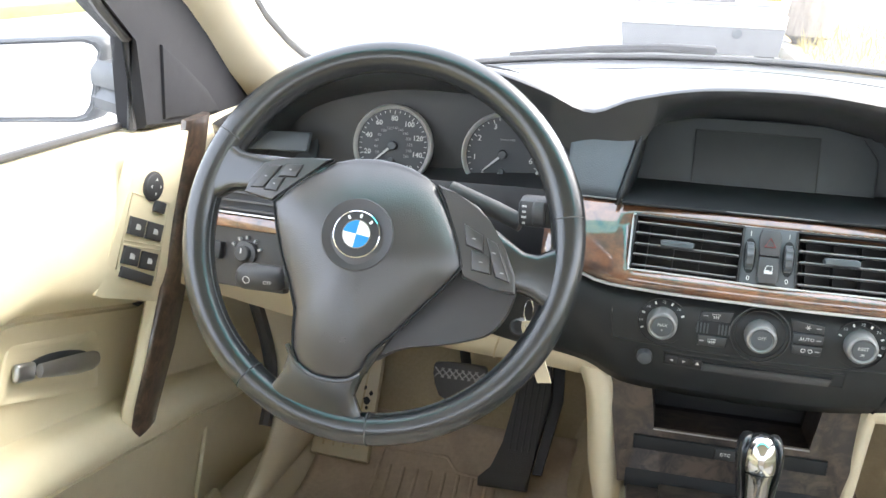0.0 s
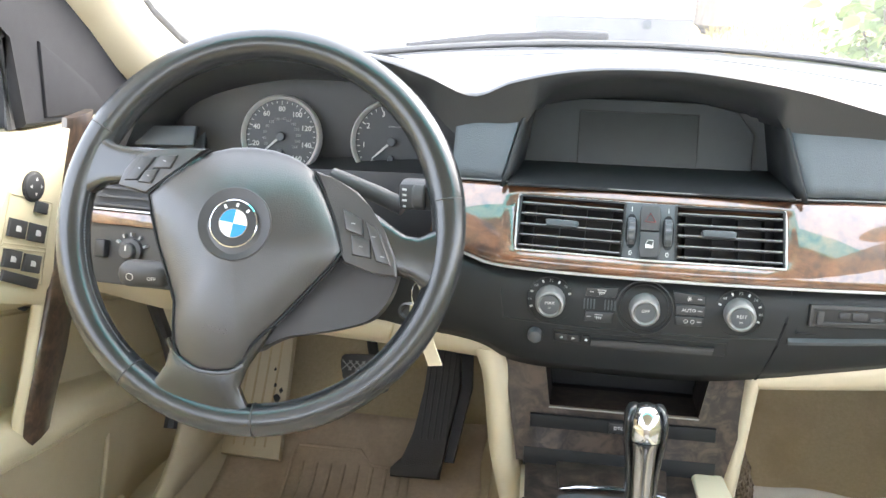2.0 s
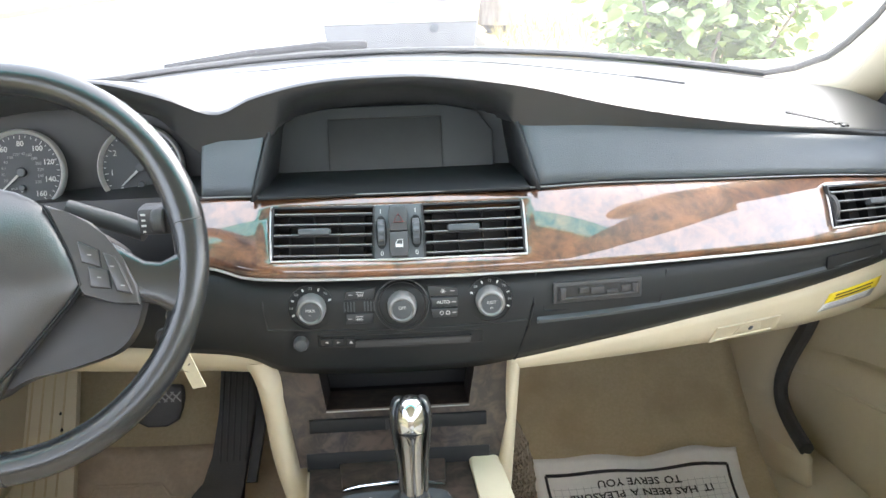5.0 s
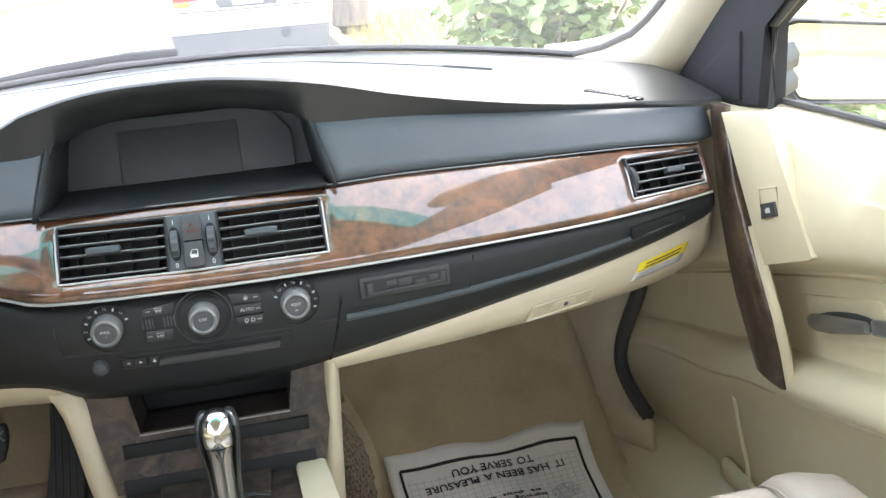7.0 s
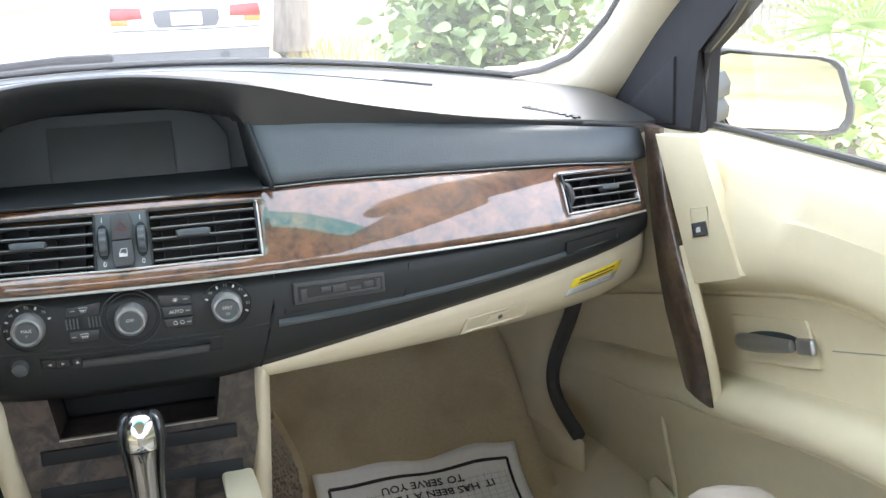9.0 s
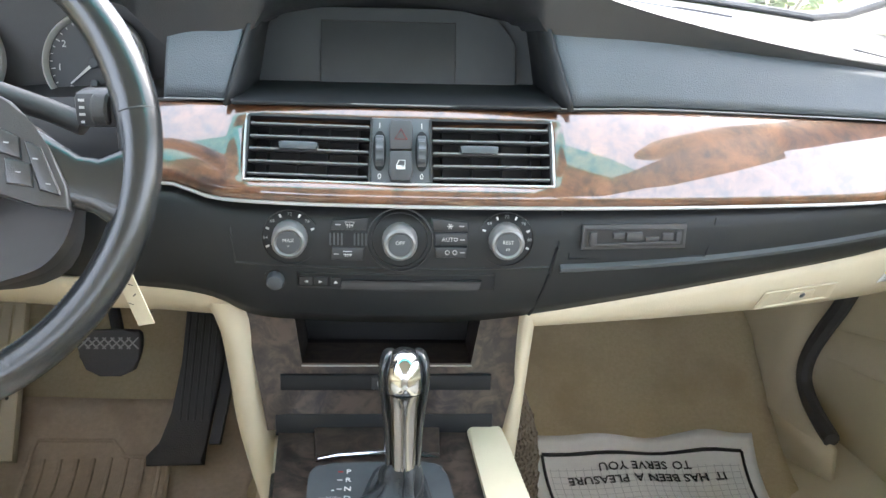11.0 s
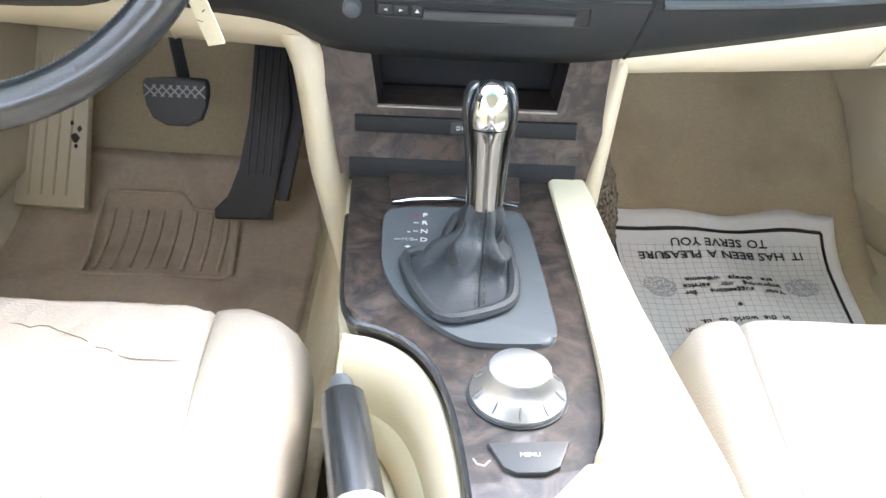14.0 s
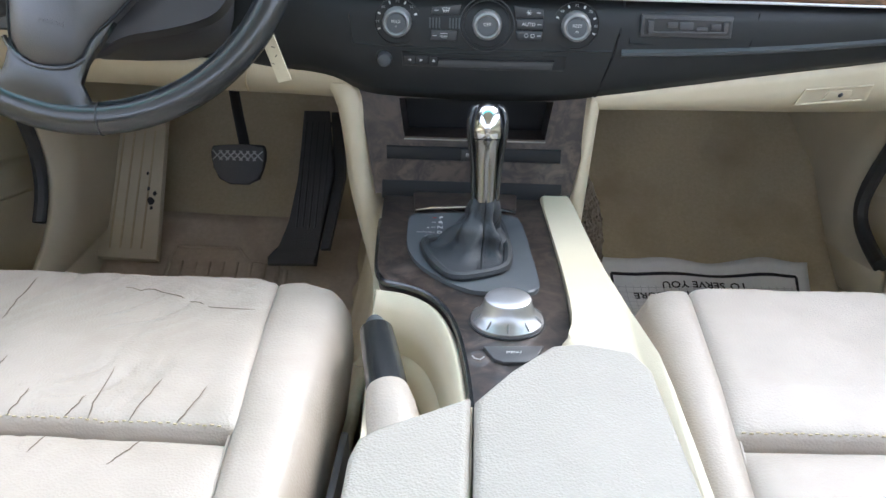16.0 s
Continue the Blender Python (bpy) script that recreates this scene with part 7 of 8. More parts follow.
TX, TY = 1.45, 11.3
part("trunk", tube([(TX, TY, 0.0), (TX, TY, 0.22), (TX + 0.02, TY, 0.9), (TX + 0.04, TY + 0.04, 2.0), (TX + 0.08, TY + 0.08, 3.2)], [0.34, 0.28, 0.24, 0.22, 0.18], 18), M_BARK, tree)
for k in range(5):
    t = k * 1.26
    part("limb", tube([(TX + 0.08, TY + 0.08, 2.9), (TX + 0.08 + 0.8 * math.cos(t), TY + 0.8 * math.sin(t), 3.8), (TX + 0.08 + 1.7 * math.cos(t), TY + 1.7 * math.sin(t), 4.5)], [0.12, 0.07, 0.03], 8), M_BARK, tree)
foliage("crown", (TX + 0.08, TY + 0.08, 4.8), (2.0, 2.0, 1.1), 2500, 0.2, tree, 8)


# ---------------------------------------------------------------- dash fittings
def slat_mesh(w):
    return boxm((0, 0, 0), (w, 0.016, 0.0018), None, 0.0006, 1)


def vent(x0, x1, rows_v, handle, wheel_side=None):
    """An air vent in the wood strip between x0 and x1."""
    xm, w = (x0 + x1) / 2, x1 - x0
    a, b = trim_uv(x0, 0.5), trim_uv(x1, 0.5)
    zb, zt = lerp(TRIM_LOW, xm), lerp(TRIM_TOP, xm)
    h = (zt - zb) * 0.65 * math.hypot(1, 0.55)
    o = trim_uv(xm, 0.525, 0.003)
    m = frame_on(o, b - a, (0, 0.55, 1))
    L = (b - a).length
    v = part("air_vent", boxm((0, 0, -0.030), (L - 0.002, h - 0.001, 0.004), m), M_DARK, dash, "black slatted air vent")
    for k in (-1, 1):
        part("vent_wall", boxm((0, k * h / 2, -0.014), (L, 0.002, 0.034), m), M_DARK, v)
        part("vent_wall", boxm((k * L / 2, 0, -0.014), (0.002, h, 0.034), m), M_DARK, v)
    n = rows_v
    first = None
    for k in range(n):
        y = -h / 2 + h * (k + 0.6) / (n + 0.2)
        sm = m @ pose(0, y, -0.005, 0, 0, 0) @ pose(0, 0, 0, 100, 0, 0)
        if first is None:
            first = part("slat", slat_mesh(L - 0.003), M_BLACK, v)
            first.matrix_basis = sm
        else:
            again("slat", first, v, sm)
        part("slat_edge", boxm((0, y - 0.0005, 0.0030), (L - 0.004, 0.0011, 0.0006), m), M_KNOB, v)
    for k in range(4):
        part("blade", boxm((-L / 2 + L * (k + 0.5) / 4, 0, -0.020), (0.0016, h - 0.003, 0.012), m), M_DARK, v)
    part("vent_tab", prism([(-0.0145, -0.003), (0.0145, -0.003), (0.0155, 0.0025), (0.012, 0.0035), (-0.012, 0.0035), (-0.0155, 0.0025)], 0.008, m @ Matrix.Translation((handle, h * 0.03, -0.001)), 0.0012), M_GREYPL, v, "grey vent tab")
    return v, m, L, h


vent(-0.120, -0.0235, 5, -0.008)
vent(0.0235, 0.120, 5, -0.010)
_, vm, vL, vh = vent(0.4695, 0.5823, 4, 0.012)
part("vent_dial", revolve([(0.017, -0.003), (0.018, 0.0), (0.017, 0.003)], 24, vm @ Matrix.Translation((-vL / 2 + 0.005, 0, -0.010)) @ pose(0, 0, 0, 0, 90, 0)), M_RUBBER, dash, "ribbed vent thumb wheel")


def bezel(x0, x1, radius=0.004):
    pts = []
    for u, v in ((0, 0), (0.5, 0), (1, 0), (1, 0.5), (1, 1), (0.5, 1), (0, 1), (0, 0.5)):
        pts.append(trim_uv(x0 + (x1 - x0) * u, 0.19 + 0.67 * v, (0.0080, 0.0064, 0.0017)[int(2 * v + 0.1)]))
    fine = []
    for i in range(8):
        a, b = pts[i], pts[(i + 1) % 8]
        for t in (0, 0.2, 0.4, 0.6, 0.8):
            p = a.lerp(b, t)
            fine.append(p)
    part("vent_bezel", tube(fine, 0.0011, 6, closed=True), M_RING, dash, "thin satin chrome vent frame")


bezel(-0.122, 0.122)
bezel(0.4675, 0.5843)
# switch block between the centre vents
CM = frame_on(trim_uv(0, 0.525, 0.005), (1, 0, 0), (0, 0.55, 1))
blk = part("switch_block", boxm((0, 0, -0.006), (0.047, 0.0545, 0.014), CM, 0.001), M_GREYPL, dash, "grey switch block with hazard and lock keys")
part("hazard_key", prism([(-0.0085, 0.0005), (0.0085, 0.0005), (0.0095, 0.018), (0.0075, 0.0245), (-0.0075, 0.0245), (-0.0095, 0.018)], 0.005, CM @ Matrix.Translation((0, 0, 0.001)), 0.0015), M_BLACK, blk, "black hazard warning key")
tri = [(-0.0048, 0.0085), (0.0048, 0.0085), (0, 0.0165)]
part("hazard_mark", tube([CM @ Vector((x, y, 0.0063)) for x, y in tri], 0.0005, 5, closed=True), M_RED, blk)
part("lock_key", prism([(-0.0095, -0.018), (-0.0075, -0.0245), (0.0075, -0.0245), (0.0095, -0.018), (0.0085, -0.0005), (-0.0085, -0.0005)], 0.005, CM @ Matrix.Translation((0, 0, 0.001)), 0.0015), M_BLACK, blk, "black door lock key")
part("lock_mark", boxm((0.0, -0.0142, 0.0062), (0.0070, 0.0032, 0.0005), CM), M_WHITE, blk)
part("lock_mark", tube([CM @ Vector((x, y, 0.0062)) for x, y in ((-0.0033, -0.0125), (-0.0014, -0.0085), (0.0033, -0.0085), (0.0033, -0.0125))], 0.0004, 5), M_WHITE, blk)
part("lock_mark", boxm((0.0017, -0.0132, 0.0066), (0.0018, 0.0006, 0.0003), CM), M_DARK, blk)
for sg in (-1, 1):
    tw = part("thumb_wheel", revolve([(0.0132, -0.0034), (0.0142, -0.0027), (0.0142, 0.0027), (0.0132, 0.0034)], 44, CM @ Matrix.Translation((sg * 0.0165, 0, -0.0045)) @ pose(0, 0, 0, 0, 90, 0), ripple=lambda k: 1.0 if k % 4 > 1 else 0.93), M_GREYPL, blk, "ribbed thumb wheel")
    part("wheel_slot", prism(rounded([(-0.0052, -0.016), (0.0052, -0.016), (0.0052, 0.016), (-0.0052, 0.016)], True, 2), 0.0008, CM @ Matrix.Translation((sg * 0.0165, 0, 0.0009))), M_PIT, blk, "dark wheel slot")
    words("1", 0.0065, CM @ Matrix.Translation((sg * 0.0165, 0.0205, 0.0013)), M_WHITE, blk, "lettering", 0.0002)
    words("0", 0.0065, CM @ Matrix.Translation((sg * 0.0165, -0.0205, 0.0013)), M_WHITE, blk, "lettering", 0.0002)


# climate panel
def face_at(x, z, out=0.0):
    a, b = lerp(LOW_EDGE, x), lerp(TRIM_LOW, x) - 0.003
    return Vector((x, fascia_y(x, 0, (z - a) / (b - a)) - 0.0025 - out, z))


clim = thing("climate_panel", "black climate control panel with three silver knobs", "climate panel")
PM = frame_on(face_at(0, 0.742), (1, 0, 0), (0, 0.05, 1))


def seam(pts, parent, r=0.0011, mat=None):
    return part("seam", tube([face_at(x, z, 0.0001) for x, z in pts], r, 5), mat or M_DARK, parent)


seam([(-0.130, 0.7195), (-0.06, 0.7185), (0.0, 0.718), (0.06, 0.7178), (0.1215, 0.7180)], clim)
seam([(0.131, 0.766), (0.1275, 0.735), (0.1225, 0.712), (0.117, 0.690), (0.111, 0.668)], clim, 0.0015, M_PIT)
seam([(-0.131, 0.767), (-0.133, 0.745), (-0.130, 0.7195)], clim)


def knob(x, text, marks):
    m = frame_on(face_at(x, 0.7425), (1, 0, 0), (0, 0.05, 1))
    k = part("knob", revolve([(0.0142, -0.002), (0.0140, 0.003), (0.0134, 0.013), (0.0126, 0.0155), (0.0108, 0.0165), (0.0092, 0.0152), (0.001, 0.0152)], 40, m, ripple=lambda k: 1.0 if k % 2 else 0.985), M_KNOB, clim, "silver ribbed knob")
    part("knob_face", revolve([(0.0094, 0.0148), (0.0090, 0.0158), (0.001, 0.0160)], 32, m), M_GREYPL, k, "black knob face")
    part("knob_recess", ring([(0.0225, -0.001), (0.0225, 0.0007), (0.0220, 0.0007), (0.0215, -0.001)], 40, m), M_DARK, k)
    for i, t in enumerate(text):
        words(t, 0.0042, m @ Matrix.Translation((0, 0.0018 - 0.0052 * i, 0.0164)), M_WHITE, k, "lettering", 0.0001)
    if marks:
        for ang in (202, 157, 113, 67, 22, -22):
            part("mark", boxm((0.0190, 0, 0.0006), (0.0028, 0.0016, 0.0005), m @ Matrix.Rotation(radians(ang), 4, "Z")), M_WHITE, k)
        for deg, t in ((180, "64"), (135, "68"), (90, "72"), (45, "76"), (0, "80")):
            words(t, 0.0038, m @ Matrix.Translation((0.0192 * math.cos(radians(deg)), 0.0190 * math.sin(radians(deg)), 0.0008)), M_GREYPRINT, k, "numeral", 0.0001)
    return k


knob(-0.0860, ("MAX", "*"), True)
knob(0.0, ("OFF",), False)
knob(0.0845, ("REST", "m"), True)
part("dial_ring", ring([(0.0262, -0.001), (0.0262, 0.0008), (0.0255, 0.0011), (0.0248, -0.001)], 48, frame_on(face_at(0, 0.7425), (1, 0, 0), (0, 0.05, 1))), M_BLACK, clim)
for pts, mk in (([(-0.054, 0.750), (-0.0525, 0.7575), (-0.0245, 0.7605), (-0.0265, 0.750)], "f"), ([(-0.053, 0.736), (-0.054, 0.726), (-0.029, 0.7255), (-0.0275, 0.736)], "r"), ([(0.0245, 0.7605), (0.0530, 0.757), (0.0535, 0.7495), (0.0270, 0.7495)], "s"), ([(0.0272, 0.7483), (0.0537, 0.7483), (0.0537, 0.7385), (0.0276, 0.7385)], "a"), ([(0.0277, 0.7373), (0.0535, 0.7373), (0.0525, 0.7285), (0.0290, 0.7285)], "c")):
    c = Vector((sum(p[0] for p in pts) / 4, sum(p[1] for p in pts) / 4))
    m = frame_on(face_at(c.x, c.y), (1, 0, 0), (0, 0.05, 1))
    key_ = part("key", prism([(x - c.x, z - c.y) for x, z in pts], 0.0025, m, 0.0008), M_KEY, clim, "black climate key")
    if mk == "a":
        words("AUTO", 0.0046, m @ Matrix.Translation((-0.001, 0, 0.0027)), M_WHITE, key_, "lettering", 0.0001)
    elif mk in "fr":
        for dx in (-0.0019, 0, 0.0019):
            part("key_mark", tube([m @ Vector((dx, 0.0008, 0.0027)), m @ Vector((dx + 0.0004, -0.0006, 0.0027)), m @ Vector((dx, -0.0022, 0.0027))], 0.00028, 5), M_WHITE, key_)
        glass_ = ((-0.0026, -0.0002), (-0.0038, 0.0022), (0.0038, 0.0022), (0.0026, -0.0002)) if mk == "f" else ((-0.0034, -0.0004), (-0.0034, 0.0022), (0.0034, 0.0022), (0.0034, -0.0004))
        part("key_mark", tube([m @ Vector((x, y, 0.0027)) for x, y in glass_], 0.00030, 5, closed=True), M_WHITE, key_)
    elif mk == "s":
        for a_ in (0, 60, 120):
            part("key_mark", boxm((0, 0, 0.0027), (0.0048, 0.0005, 0.0003), m @ pose(0, 0, 0, 0, 0, a_)), M_WHITE, key_)
    else:
        for dx in (-0.003, 0.003):
            part("key_mark", ring([(0.0015, 0.0025), (0.0019, 0.0025), (0.0019, 0.0029), (0.0015, 0.0029)], 14, m @ Matrix.Translation((dx, 0, 0))), M_WHITE, key_)
    part("key_lamp", boxm((0.009 if mk in "sac" else -0.009, 0.0, 0.0026), (0.004, 0.0009, 0.0003), m), M_GREYPRINT, key_)
for k in range(8):
    part("sensor_slot", boxm((-0.0405 + (k - 3.5) * 0.0030 + (0.0035 if k > 3 else -0.0035), 0.7432 - 0.7425, 0.0004), (0.0014, 0.0095, 0.0016), PM), M_GREYPL, clim)

# audio slot
aud = thing("audio_slot", "black disc slot with volume knob below the climate panel", "disc player")
seam([(-0.081, 0.7135), (0.0, 0.713), (0.077, 0.7125), (0.077, 0.6985), (0.0, 0.6985), (-0.081, 0.7005), (-0.081, 0.7135)], aud)
AMx = frame_on(face_at(0.010, 0.7035), (1, 0, 0), (0, -0.1, 1))
part("slot", prism([(-0.056, 0.0035), (0.056, 0.0035), (0.054, -0.0030), (-0.0565, -0.0030)], 0.003, AMx @ Matrix.Translation((0, 0, 0.0)), 0.001), M_BLACK, aud, "dark slot flap")
part("slot_lip", boxm((0, 0.0040, 0.0012), (0.112, 0.0018, 0.003), AMx), M_DARK, aud)
for x, w, t in ((-0.074, 0.011, "<"), (-0.0625, 0.011, ">"), (-0.0505, 0.0075, "^")):
    m = frame_on(face_at(x, 0.7065), (1, 0, 0), (0, -0.1, 1))
    part("key", boxm((0, 0, 0.0008), (w, 0.0075, 0.0025), m, 0.0007), M_DARK, aud)
    part("key_mark", prism([(-0.0015, -0.0012), (0.0015, 0), (-0.0015, 0.0012)] if t == ">" else ([(0.0015, -0.0012), (0.0015, 0.0012), (-0.0015, 0)] if t == "<" else [(-0.0017, -0.0012), (0.0017, -0.0012), (0, 0.0014)]), 0.0003, m @ Matrix.Translation((0, 0, 0.0021))), M_WHITE, aud)
m = frame_on(face_at(-0.0985, 0.7065), (1, 0, 0), (0, -0.1, 1))
part("volume_knob", revolve([(0.0072, -0.001), (0.0070, 0.006), (0.0060, 0.0085), (0.003, 0.0095), (0.001, 0.0096)], 28, m), M_GREYPL, aud, "smoky grey volume knob")
part("knob_collar", ring([(0.0078, -0.001), (0.0092, -0.001), (0.0092, 0.0006), (0.0078, 0.0006)], 28, m), M_DARK, aud)

# open slot in the passenger fascia, and its lip
cup = thing("fascia_slot", "open rectangular slot in the passenger fascia, cover missing", "storage slot")


def fas(x, z, o=0.0):
    return face_at(x, z, o)


seam([(0.137, 0.763), (0.1375, 0.7255), (0.2595, 0.7195), (0.2665, 0.7525)], cup, 0.0013, M_PIT)
m = frame_on(fas(0.193, 0.7415), (1, 0.19, -0.02), (0, 0.05, 1))
part("recess_frame", prism([(-0.047, -0.0095), (0.046, -0.011), (0.046, 0.010), (-0.047, 0.0115)], 0.002, m, 0.0008), M_BLACK, cup)
part("recess", prism([(-0.044, -0.0068), (0.043, -0.0078), (0.043, 0.0058), (-0.044, 0.0080)], 0.001, m @ Matrix.Translation((0, 0, 0.0018))), M_DARK, cup, "dark recess")
for x, w, h, y in ((-0.038, 0.006, 0.011, 0), (-0.016, 0.010, 0.005, 0.002), (-0.002, 0.014, 0.007, 0.001), (0.014, 0.012, 0.004, -0.002), (0.028, 0.010, 0.006, 0.0), (0.038, 0.005, 0.009, 0), (0.0, 0.080, 0.0022, -0.0055)):
    part("inner_bracket", boxm((x, y, 0.0032), (w, h, 0.0025), m, 0.0006), M_BLACK, cup, "grey plastic bracket")
rows = []
for x in spread(0.131, 0.55, 30):
    z = lerp([(0.131, 0.7165), (0.26, 0.7165), (0.40, 0.7185), (0.55, 0.7215)], x)
    rows.append([fas(x, z + 0.0035, 0.0), fas(x, z + 0.001, 0.0045), fas(x, z - 0.002, 0.0045), fas(x, z - 0.004, 0.0)])
part("lip", loft(rows, closed=True, caps=True), M_HOOD, cup, "slate grey lip")
m = frame_on(fas(0.505, 0.7265), (1, 0.5, -0.04), (0, 0.05, 1))
part("pull_pocket", prism([(-0.045, -0.009), (0.046, -0.007), (0.046, 0.008), (-0.045, 0.006)], 0.002, m @ Matrix.Translation((0, 0, 0.0008)), 0.0006), M_PIT, cup, "dark pull pocket")
stk = tagged(new("warning_label"), "yellow and white airbag warning label on the glove box", "label")


def on_label(u0, u1, v0, v1, h, name, mat_l, label=""):
    rows_ = [[glove_at(0.488 + 0.084 * u - 0.012 * v, 0.16 + 0.24 * v, 0.0030 + h) for v in spread(v0, v1, 6)] for u in spread(u0, u1, 8)]
    solid(part(name, loft(rows_), mat_l, stk, label), 0.0003, 1)


on_label(0, 1, 0, 1, 0.0, "card", M_ENAMEL, "white label")
on_label(0, 1, 0, 0.5, 0.0005, "band", M_YELLOW, "yellow band")
for v in (0.60, 0.70, 0.80, 0.90):
    on_label(0.05, 0.95 if v != 0.8 else 0.7, v, v + 0.035, 0.0008, "text_bar", M_GREYPRINT)
for v in (0.14, 0.30):
    on_label(0.15, 0.85, v, v + 0.06, 0.001, "text_bar", M_INK)

# display
disp = thing("dash_display", "dark unlit display screen under the dashboard hood", "display")
part("surround", prism([(-0.112, -0.042), (0.104, -0.042), (0.110, -0.02), (0.110, 0.015), (0.094, 0.036), (0.06, 0.044), (-0.06, 0.044), (-0.098, 0.036), (-0.115, 0.015), (-0.116, -0.02)], 0.006, SCREEN @ Matrix.Translation((-0.002, 0.0, -0.006)), 0.003), M_HOOD, disp, "charcoal moulded surround")
part("screen", prism([(-0.0615, -0.038), (0.0545, -0.038), (0.0545, 0.031), (-0.0615, 0.031)], 0.0012, SCREEN @ Matrix.Translation((0, 0, 0.0002)), 0.0005), M_SCREEN, disp, "glossy dark screen")
part("screen_edge", tube([SCREEN @ Vector((x, y, 0.0012)) for x, y in ((-0.0615, -0.038), (0.0545, -0.038), (0.0545, 0.031), (-0.0615, 0.031))], 0.0008, 5, closed=True), M_DARK, disp)
part("lower_sill", boxm((-0.002, 0.092, 0.8405), (0.264, 0.112, 0.003), None, 0.001), M_FASCIA, disp, "black ledge")
part("sensor_dot", revolve([(0.0012, 0), (0.001, 0.0008)], 10, SCREEN @ Matrix.Translation((-0.003, -0.041, 0.0022))), M_WHITE, disp)
# hood cheeks each side of the display
for sg in (-1, 1):
    rows = []
    for s_ in spread(0, 1, 6):
        rows.append([Vector((sg * (0.1395 - 0.019 * s_), 0.036 + 0.045 * s_, 0.838 + 0.070 * s_)), Vector((sg * (0.132 - 0.017 * s_), 0.070 + 0.045 * s_, 0.837 + 0.075 * s_)), Vector((sg * (0.126 - 0.012 * s_), 0.166 + 0.01 * s_, 0.832 + 0.092 * s_))])
    solid(part("hood_cheek", loft(rows), M_FASCIA, dash), 0.003, 0)

# left end of the dash: vent, wood slip and light switches
le = thing("light_switch_panel", "black light switch panel with rotary knob beside the column", "switch panel")
LM = frame_on((-0.508, -0.002, 0.782), (1, -0.10, 0), (0, 0.30, 1))
part("housing", boxm((0.004, 0.0, -0.012), (0.10, 0.11, 0.014), LM, 0.003), M_BLACK, le)
for k in range(4):
    part("slat", boxm((0.004, 0.024 + 0.0085 * k, 0.0), (0.085, 0.0022, 0.012), LM), M_BLACK, le)
part("wood_slip", boxm((0.004, 0.011, -0.001), (0.10, 0.014, 0.008), LM, 0.003), M_WOOD, le, "burl wood slip")
part("wood_slip_edge", boxm((0.004, 0.0195, 0.0), (0.10, 0.0018, 0.008), LM), M_SILVER, le)
m = LM @ Matrix.Translation((0.008, -0.020, 0))
part("rotary_switch", revolve([(0.0125, -0.004), (0.0125, 0.001), (0.0085, 0.002), (0.008, 0.007), (0.0068, 0.008), (0.001, 0.008)], 32, m), M_BLACK, le, "black rotary light switch")
part("switch_mark", boxm((0, 0.003, 0.0083), (0.0014, 0.005, 0.0004), m), M_WHITE, le)
for a_ in (150, 120, 90, 55, 20):
    part("switch_mark", boxm((0.0165, 0, -0.003), (0.0035, 0.0022, 0.006), m @ Matrix.Rotation(radians(a_), 4, "Z")), M_GREYPRINT, le)
part("dimmer", boxm((-0.024, -0.020, -0.001), (0.012, 0.018, 0.010), LM, 0.002), M_DARK, le)

# ---------------------------------------------------------------- door switches
DM = carrier_matrix(-1)


def rocker(parent, y, z, w, h, tilt, m0, mark=True):
    m = m0 @ pose(y, z, 0, 0, 0, tilt)
    r = part("window_switch", prism([(-w / 2, -h / 2), (w / 2, -h / 2), (w / 2, h / 2), (-w / 2, h / 2)], 0.0035, m, 0.0015), M_BLACK, parent, "black rocker switch")
    if mark:
        part("switch_mark", prism([(-0.004, -0.003), (0.004, -0.003), (0.004, 0.001), (0.001, 0.003), (-0.004, 0.003)], 0.0003, m @ Matrix.Translation((0, 0, 0.0036))), M_WHITE, r)
    return r


mk = DM @ pose(0.096, 0.808, 0, 0, 0, -14)
k = part("mirror_adjuster", revolve([(0.0165, -0.001), (0.0165, 0.0015), (0.0145, 0.002), (0.014, 0.0035), (0.012, 0.0045), (0.001, 0.005)], 32, mk), M_BLACK, door_l, "round black mirror adjuster")
for a_ in (0, 90, 180, 270):
    part("adjuster_mark", prism([(0.0098, 0), (0.0065, 0.002), (0.0065, -0.002)], 0.0004, mk @ Matrix.Rotation(radians(a_), 4, "Z") @ Matrix.Translation((0, 0, 0.0046))), M_WHITE, k)
T = -25


def well(parent, pts, m0):
    part("switch_well", tube([m0 @ Vector((y, z, 0.0)) for y, z in pts], 0.0011, 6, closed=True), M_DOOR, parent, "cream rim of the switch well")


well(door_l, [(0.062, 0.809), (0.122, 0.783), (0.089, 0.700), (0.028, 0.734)], DM)
well(door_l, [(0.043, 0.762), (0.104, 0.737), (0.102, 0.733), (0.041, 0.758)], DM)
rocker(door_l, 0.103, 0.783, 0.019, 0.012, T, DM, False)
for (y, z) in ((0.064, 0.771), (0.0915, 0.758), (0.051, 0.742), (0.0785, 0.728)):
    rocker(door_l, y, z, 0.0262, 0.019, T, DM)
rocker(door_l, 0.058, 0.717, 0.056, 0.0115, T - 4, DM, False)
PMr = carrier_matrix(1)
well(door_r, [(0.142, 0.752), (0.113, 0.760), (0.107, 0.727), (0.135, 0.716)], PMr)
rocker(door_r, 0.1225, 0.731, 0.024, 0.017, -20, PMr)

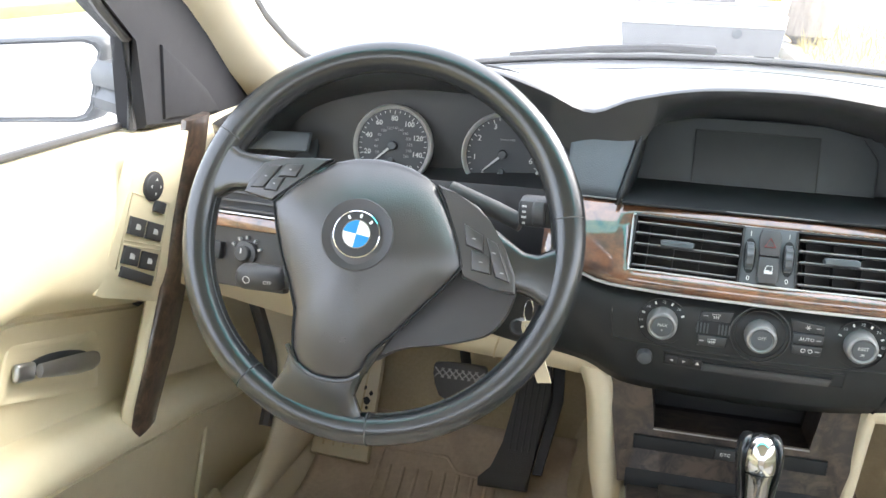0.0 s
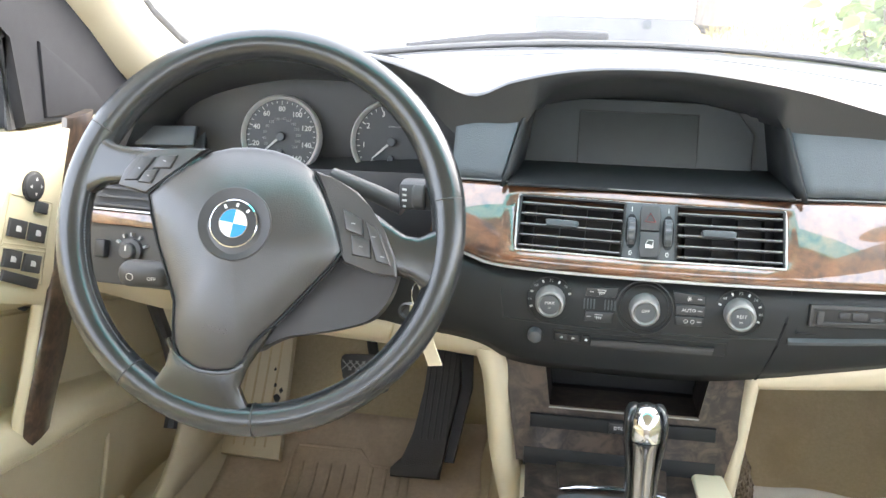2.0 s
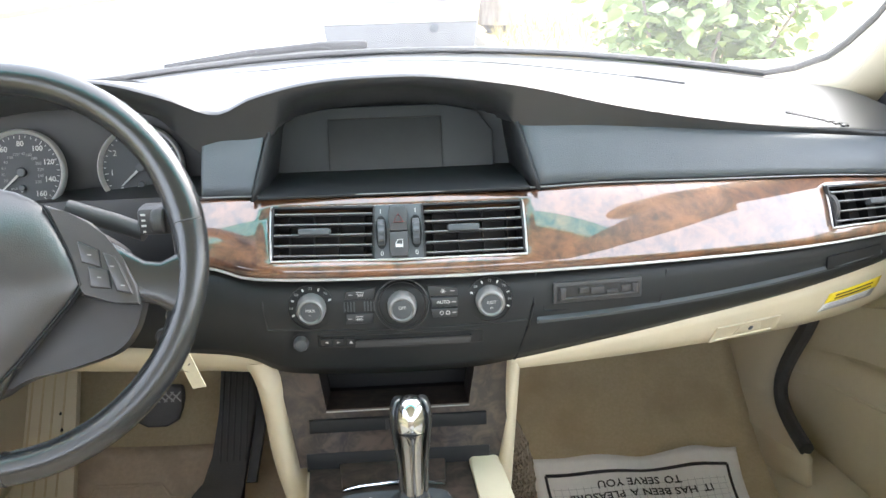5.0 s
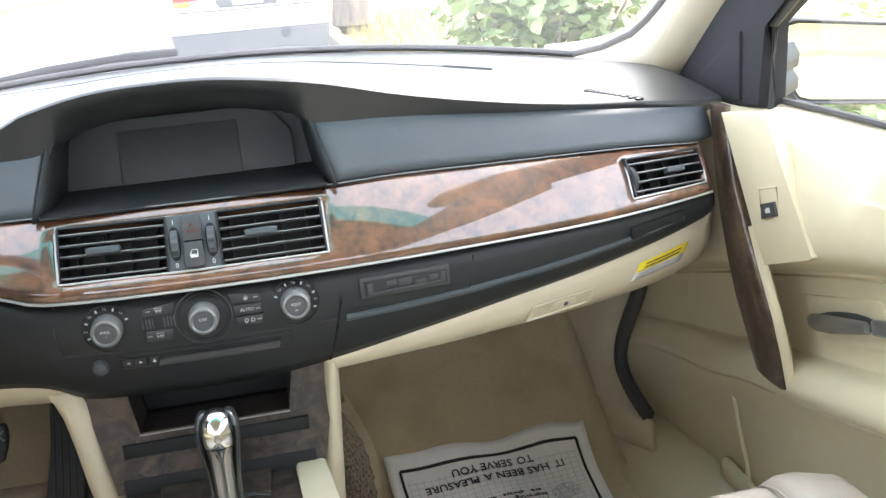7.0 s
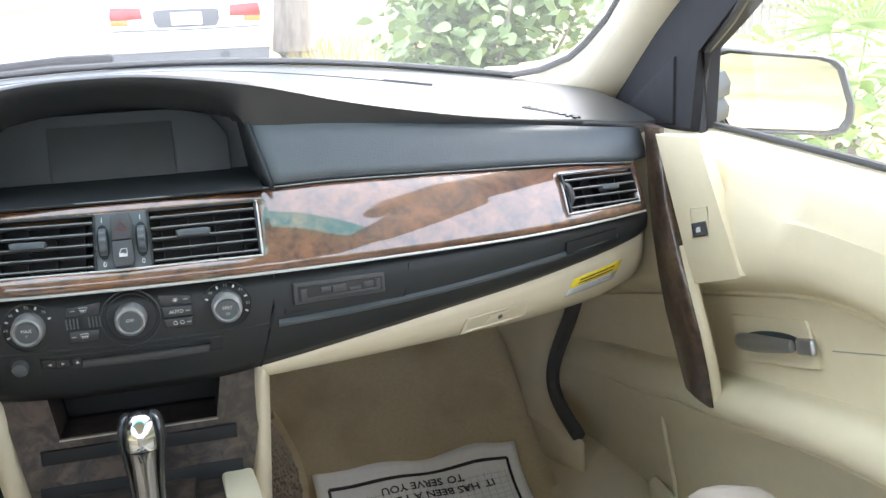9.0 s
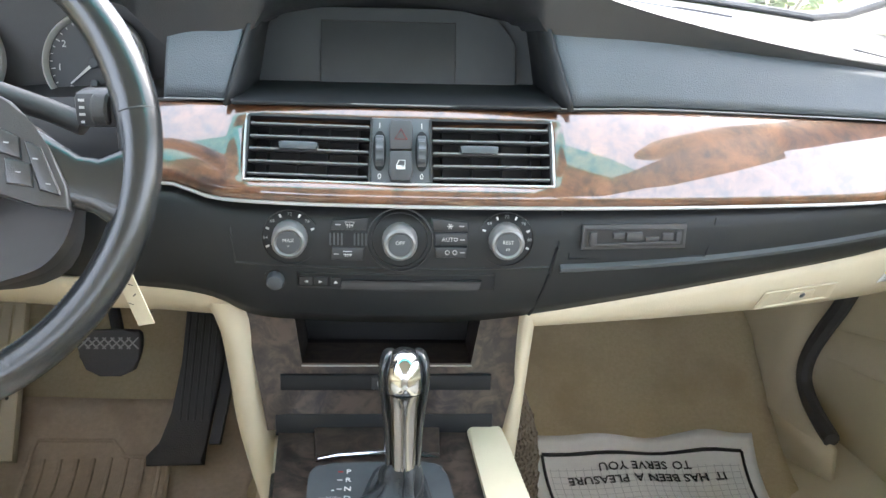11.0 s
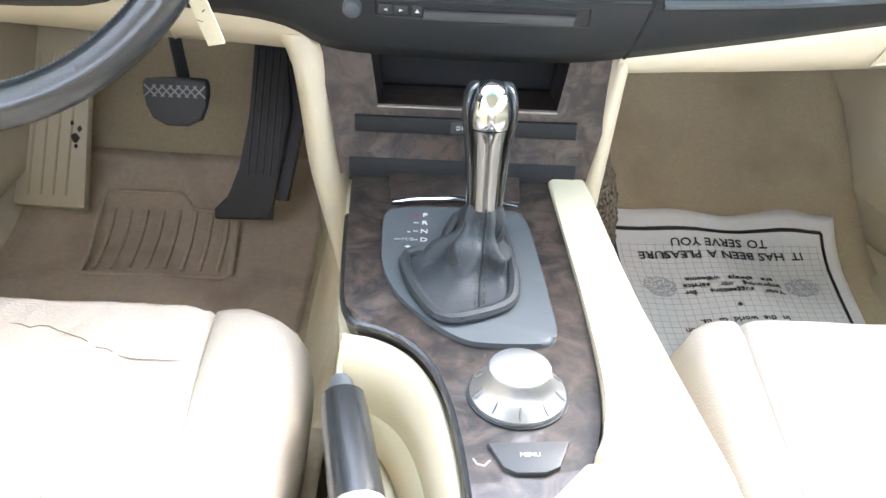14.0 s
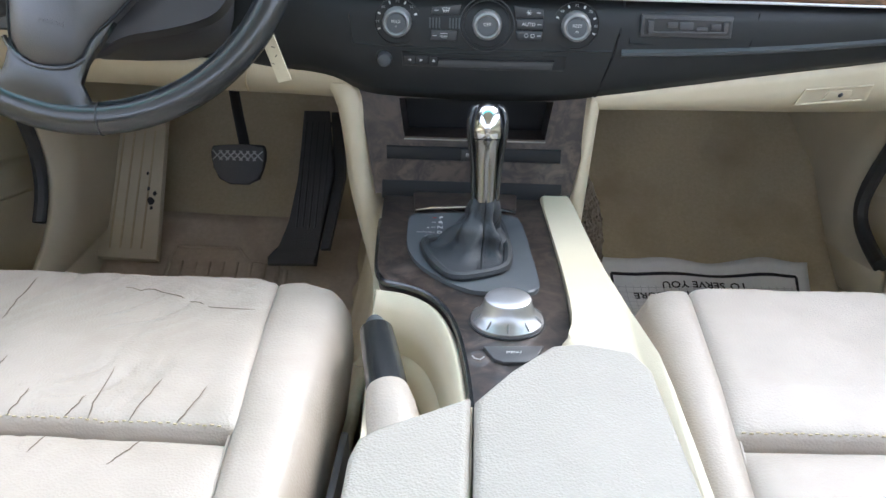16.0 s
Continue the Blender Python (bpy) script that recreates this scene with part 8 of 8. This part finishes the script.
# ---------------------------------------------------------------- top of the dash: grilles and wiper
for sg in (-1, 1):
    g = thing("demister_grille", "black slotted demister grille in the dash top", "air vent", "demister grilles")
    a_, b_ = top_at(sg * 0.462, 0.155), top_at(sg * 0.526, 0.035)
    m = frame_on((a_ + b_) / 2 + Vector((0, 0, 0.0015)), (b_ - a_) * sg, (sg * 0.42, 0.90, -0.02))
    part("base", boxm((0, 0, -0.0012), (0.072, 0.013, 0.002), m, 0.0006), M_PIT, g)
    for k in range(8):
        part("fin", boxm((-0.0315 + 0.0090 * k, 0, -0.0006), (0.0046, 0.0145, 0.0022), m @ pose(0, 0, 0, 0, 0, -20 * sg), 0.0008), M_DASH, g)
slotp = thing("demister_slot", "long narrow demister slot along the windscreen", "air vent")
SLOT = [(-0.4, 0.70), (0, 0.80), (0.33, 0.57), (0.39, 0.515)]
part("slot", tube([top_at(x, lerp(SLOT, x)) + Vector((0, 0, -0.0005)) for x in spread(-0.36, 0.33, 50)], 0.0018, 6), M_DARK, slotp)
part("slot_mouth", tube([top_at(x, lerp(SLOT, x)) + Vector((0, 0, 0.0005)) for x in spread(0.33, 0.39, 10)], 0.0045, 6, flat=0.5), M_DARK, slotp)
wip = thing("wiper", "black windscreen wiper arm resting on the scuttle", "wiper")
wip.matrix_basis = Matrix.Translation((-0.03, 0.13, -0.019))
part("arm", tube([(-0.33, 0.560, 0.921), (-0.20, 0.575, 0.936), (-0.09, 0.590, 0.941), (-0.03, 0.60, 0.938)], [0.004, 0.006, 0.008, 0.010], 8), M_FRAME, wip)
part("blade", tube([(-0.34, 0.545, 0.916), (-0.10, 0.565, 0.934), (0.16, 0.575, 0.933), (0.28, 0.555, 0.924)], 0.004, 8), M_RUBBER, wip)
part("pivot", boxm((-0.05, 0.60, 0.942), (0.09, 0.03, 0.014), None, 0.006), M_FRAME, wip, "grey wiper pivot cover")

# ---------------------------------------------------------------- true size
for me in bpy.data.meshes:
    me.transform(Matrix.Scale(SIZE, 4))
for ob in scene.objects:
    if ob != cam and ob != sun:
        mb = ob.matrix_basis.copy()
        mb.translation *= SIZE
        ob.matrix_basis = mb
        for md in ob.modifiers:
            if md.type == "SOLIDIFY":
                md.thickness *= SIZE
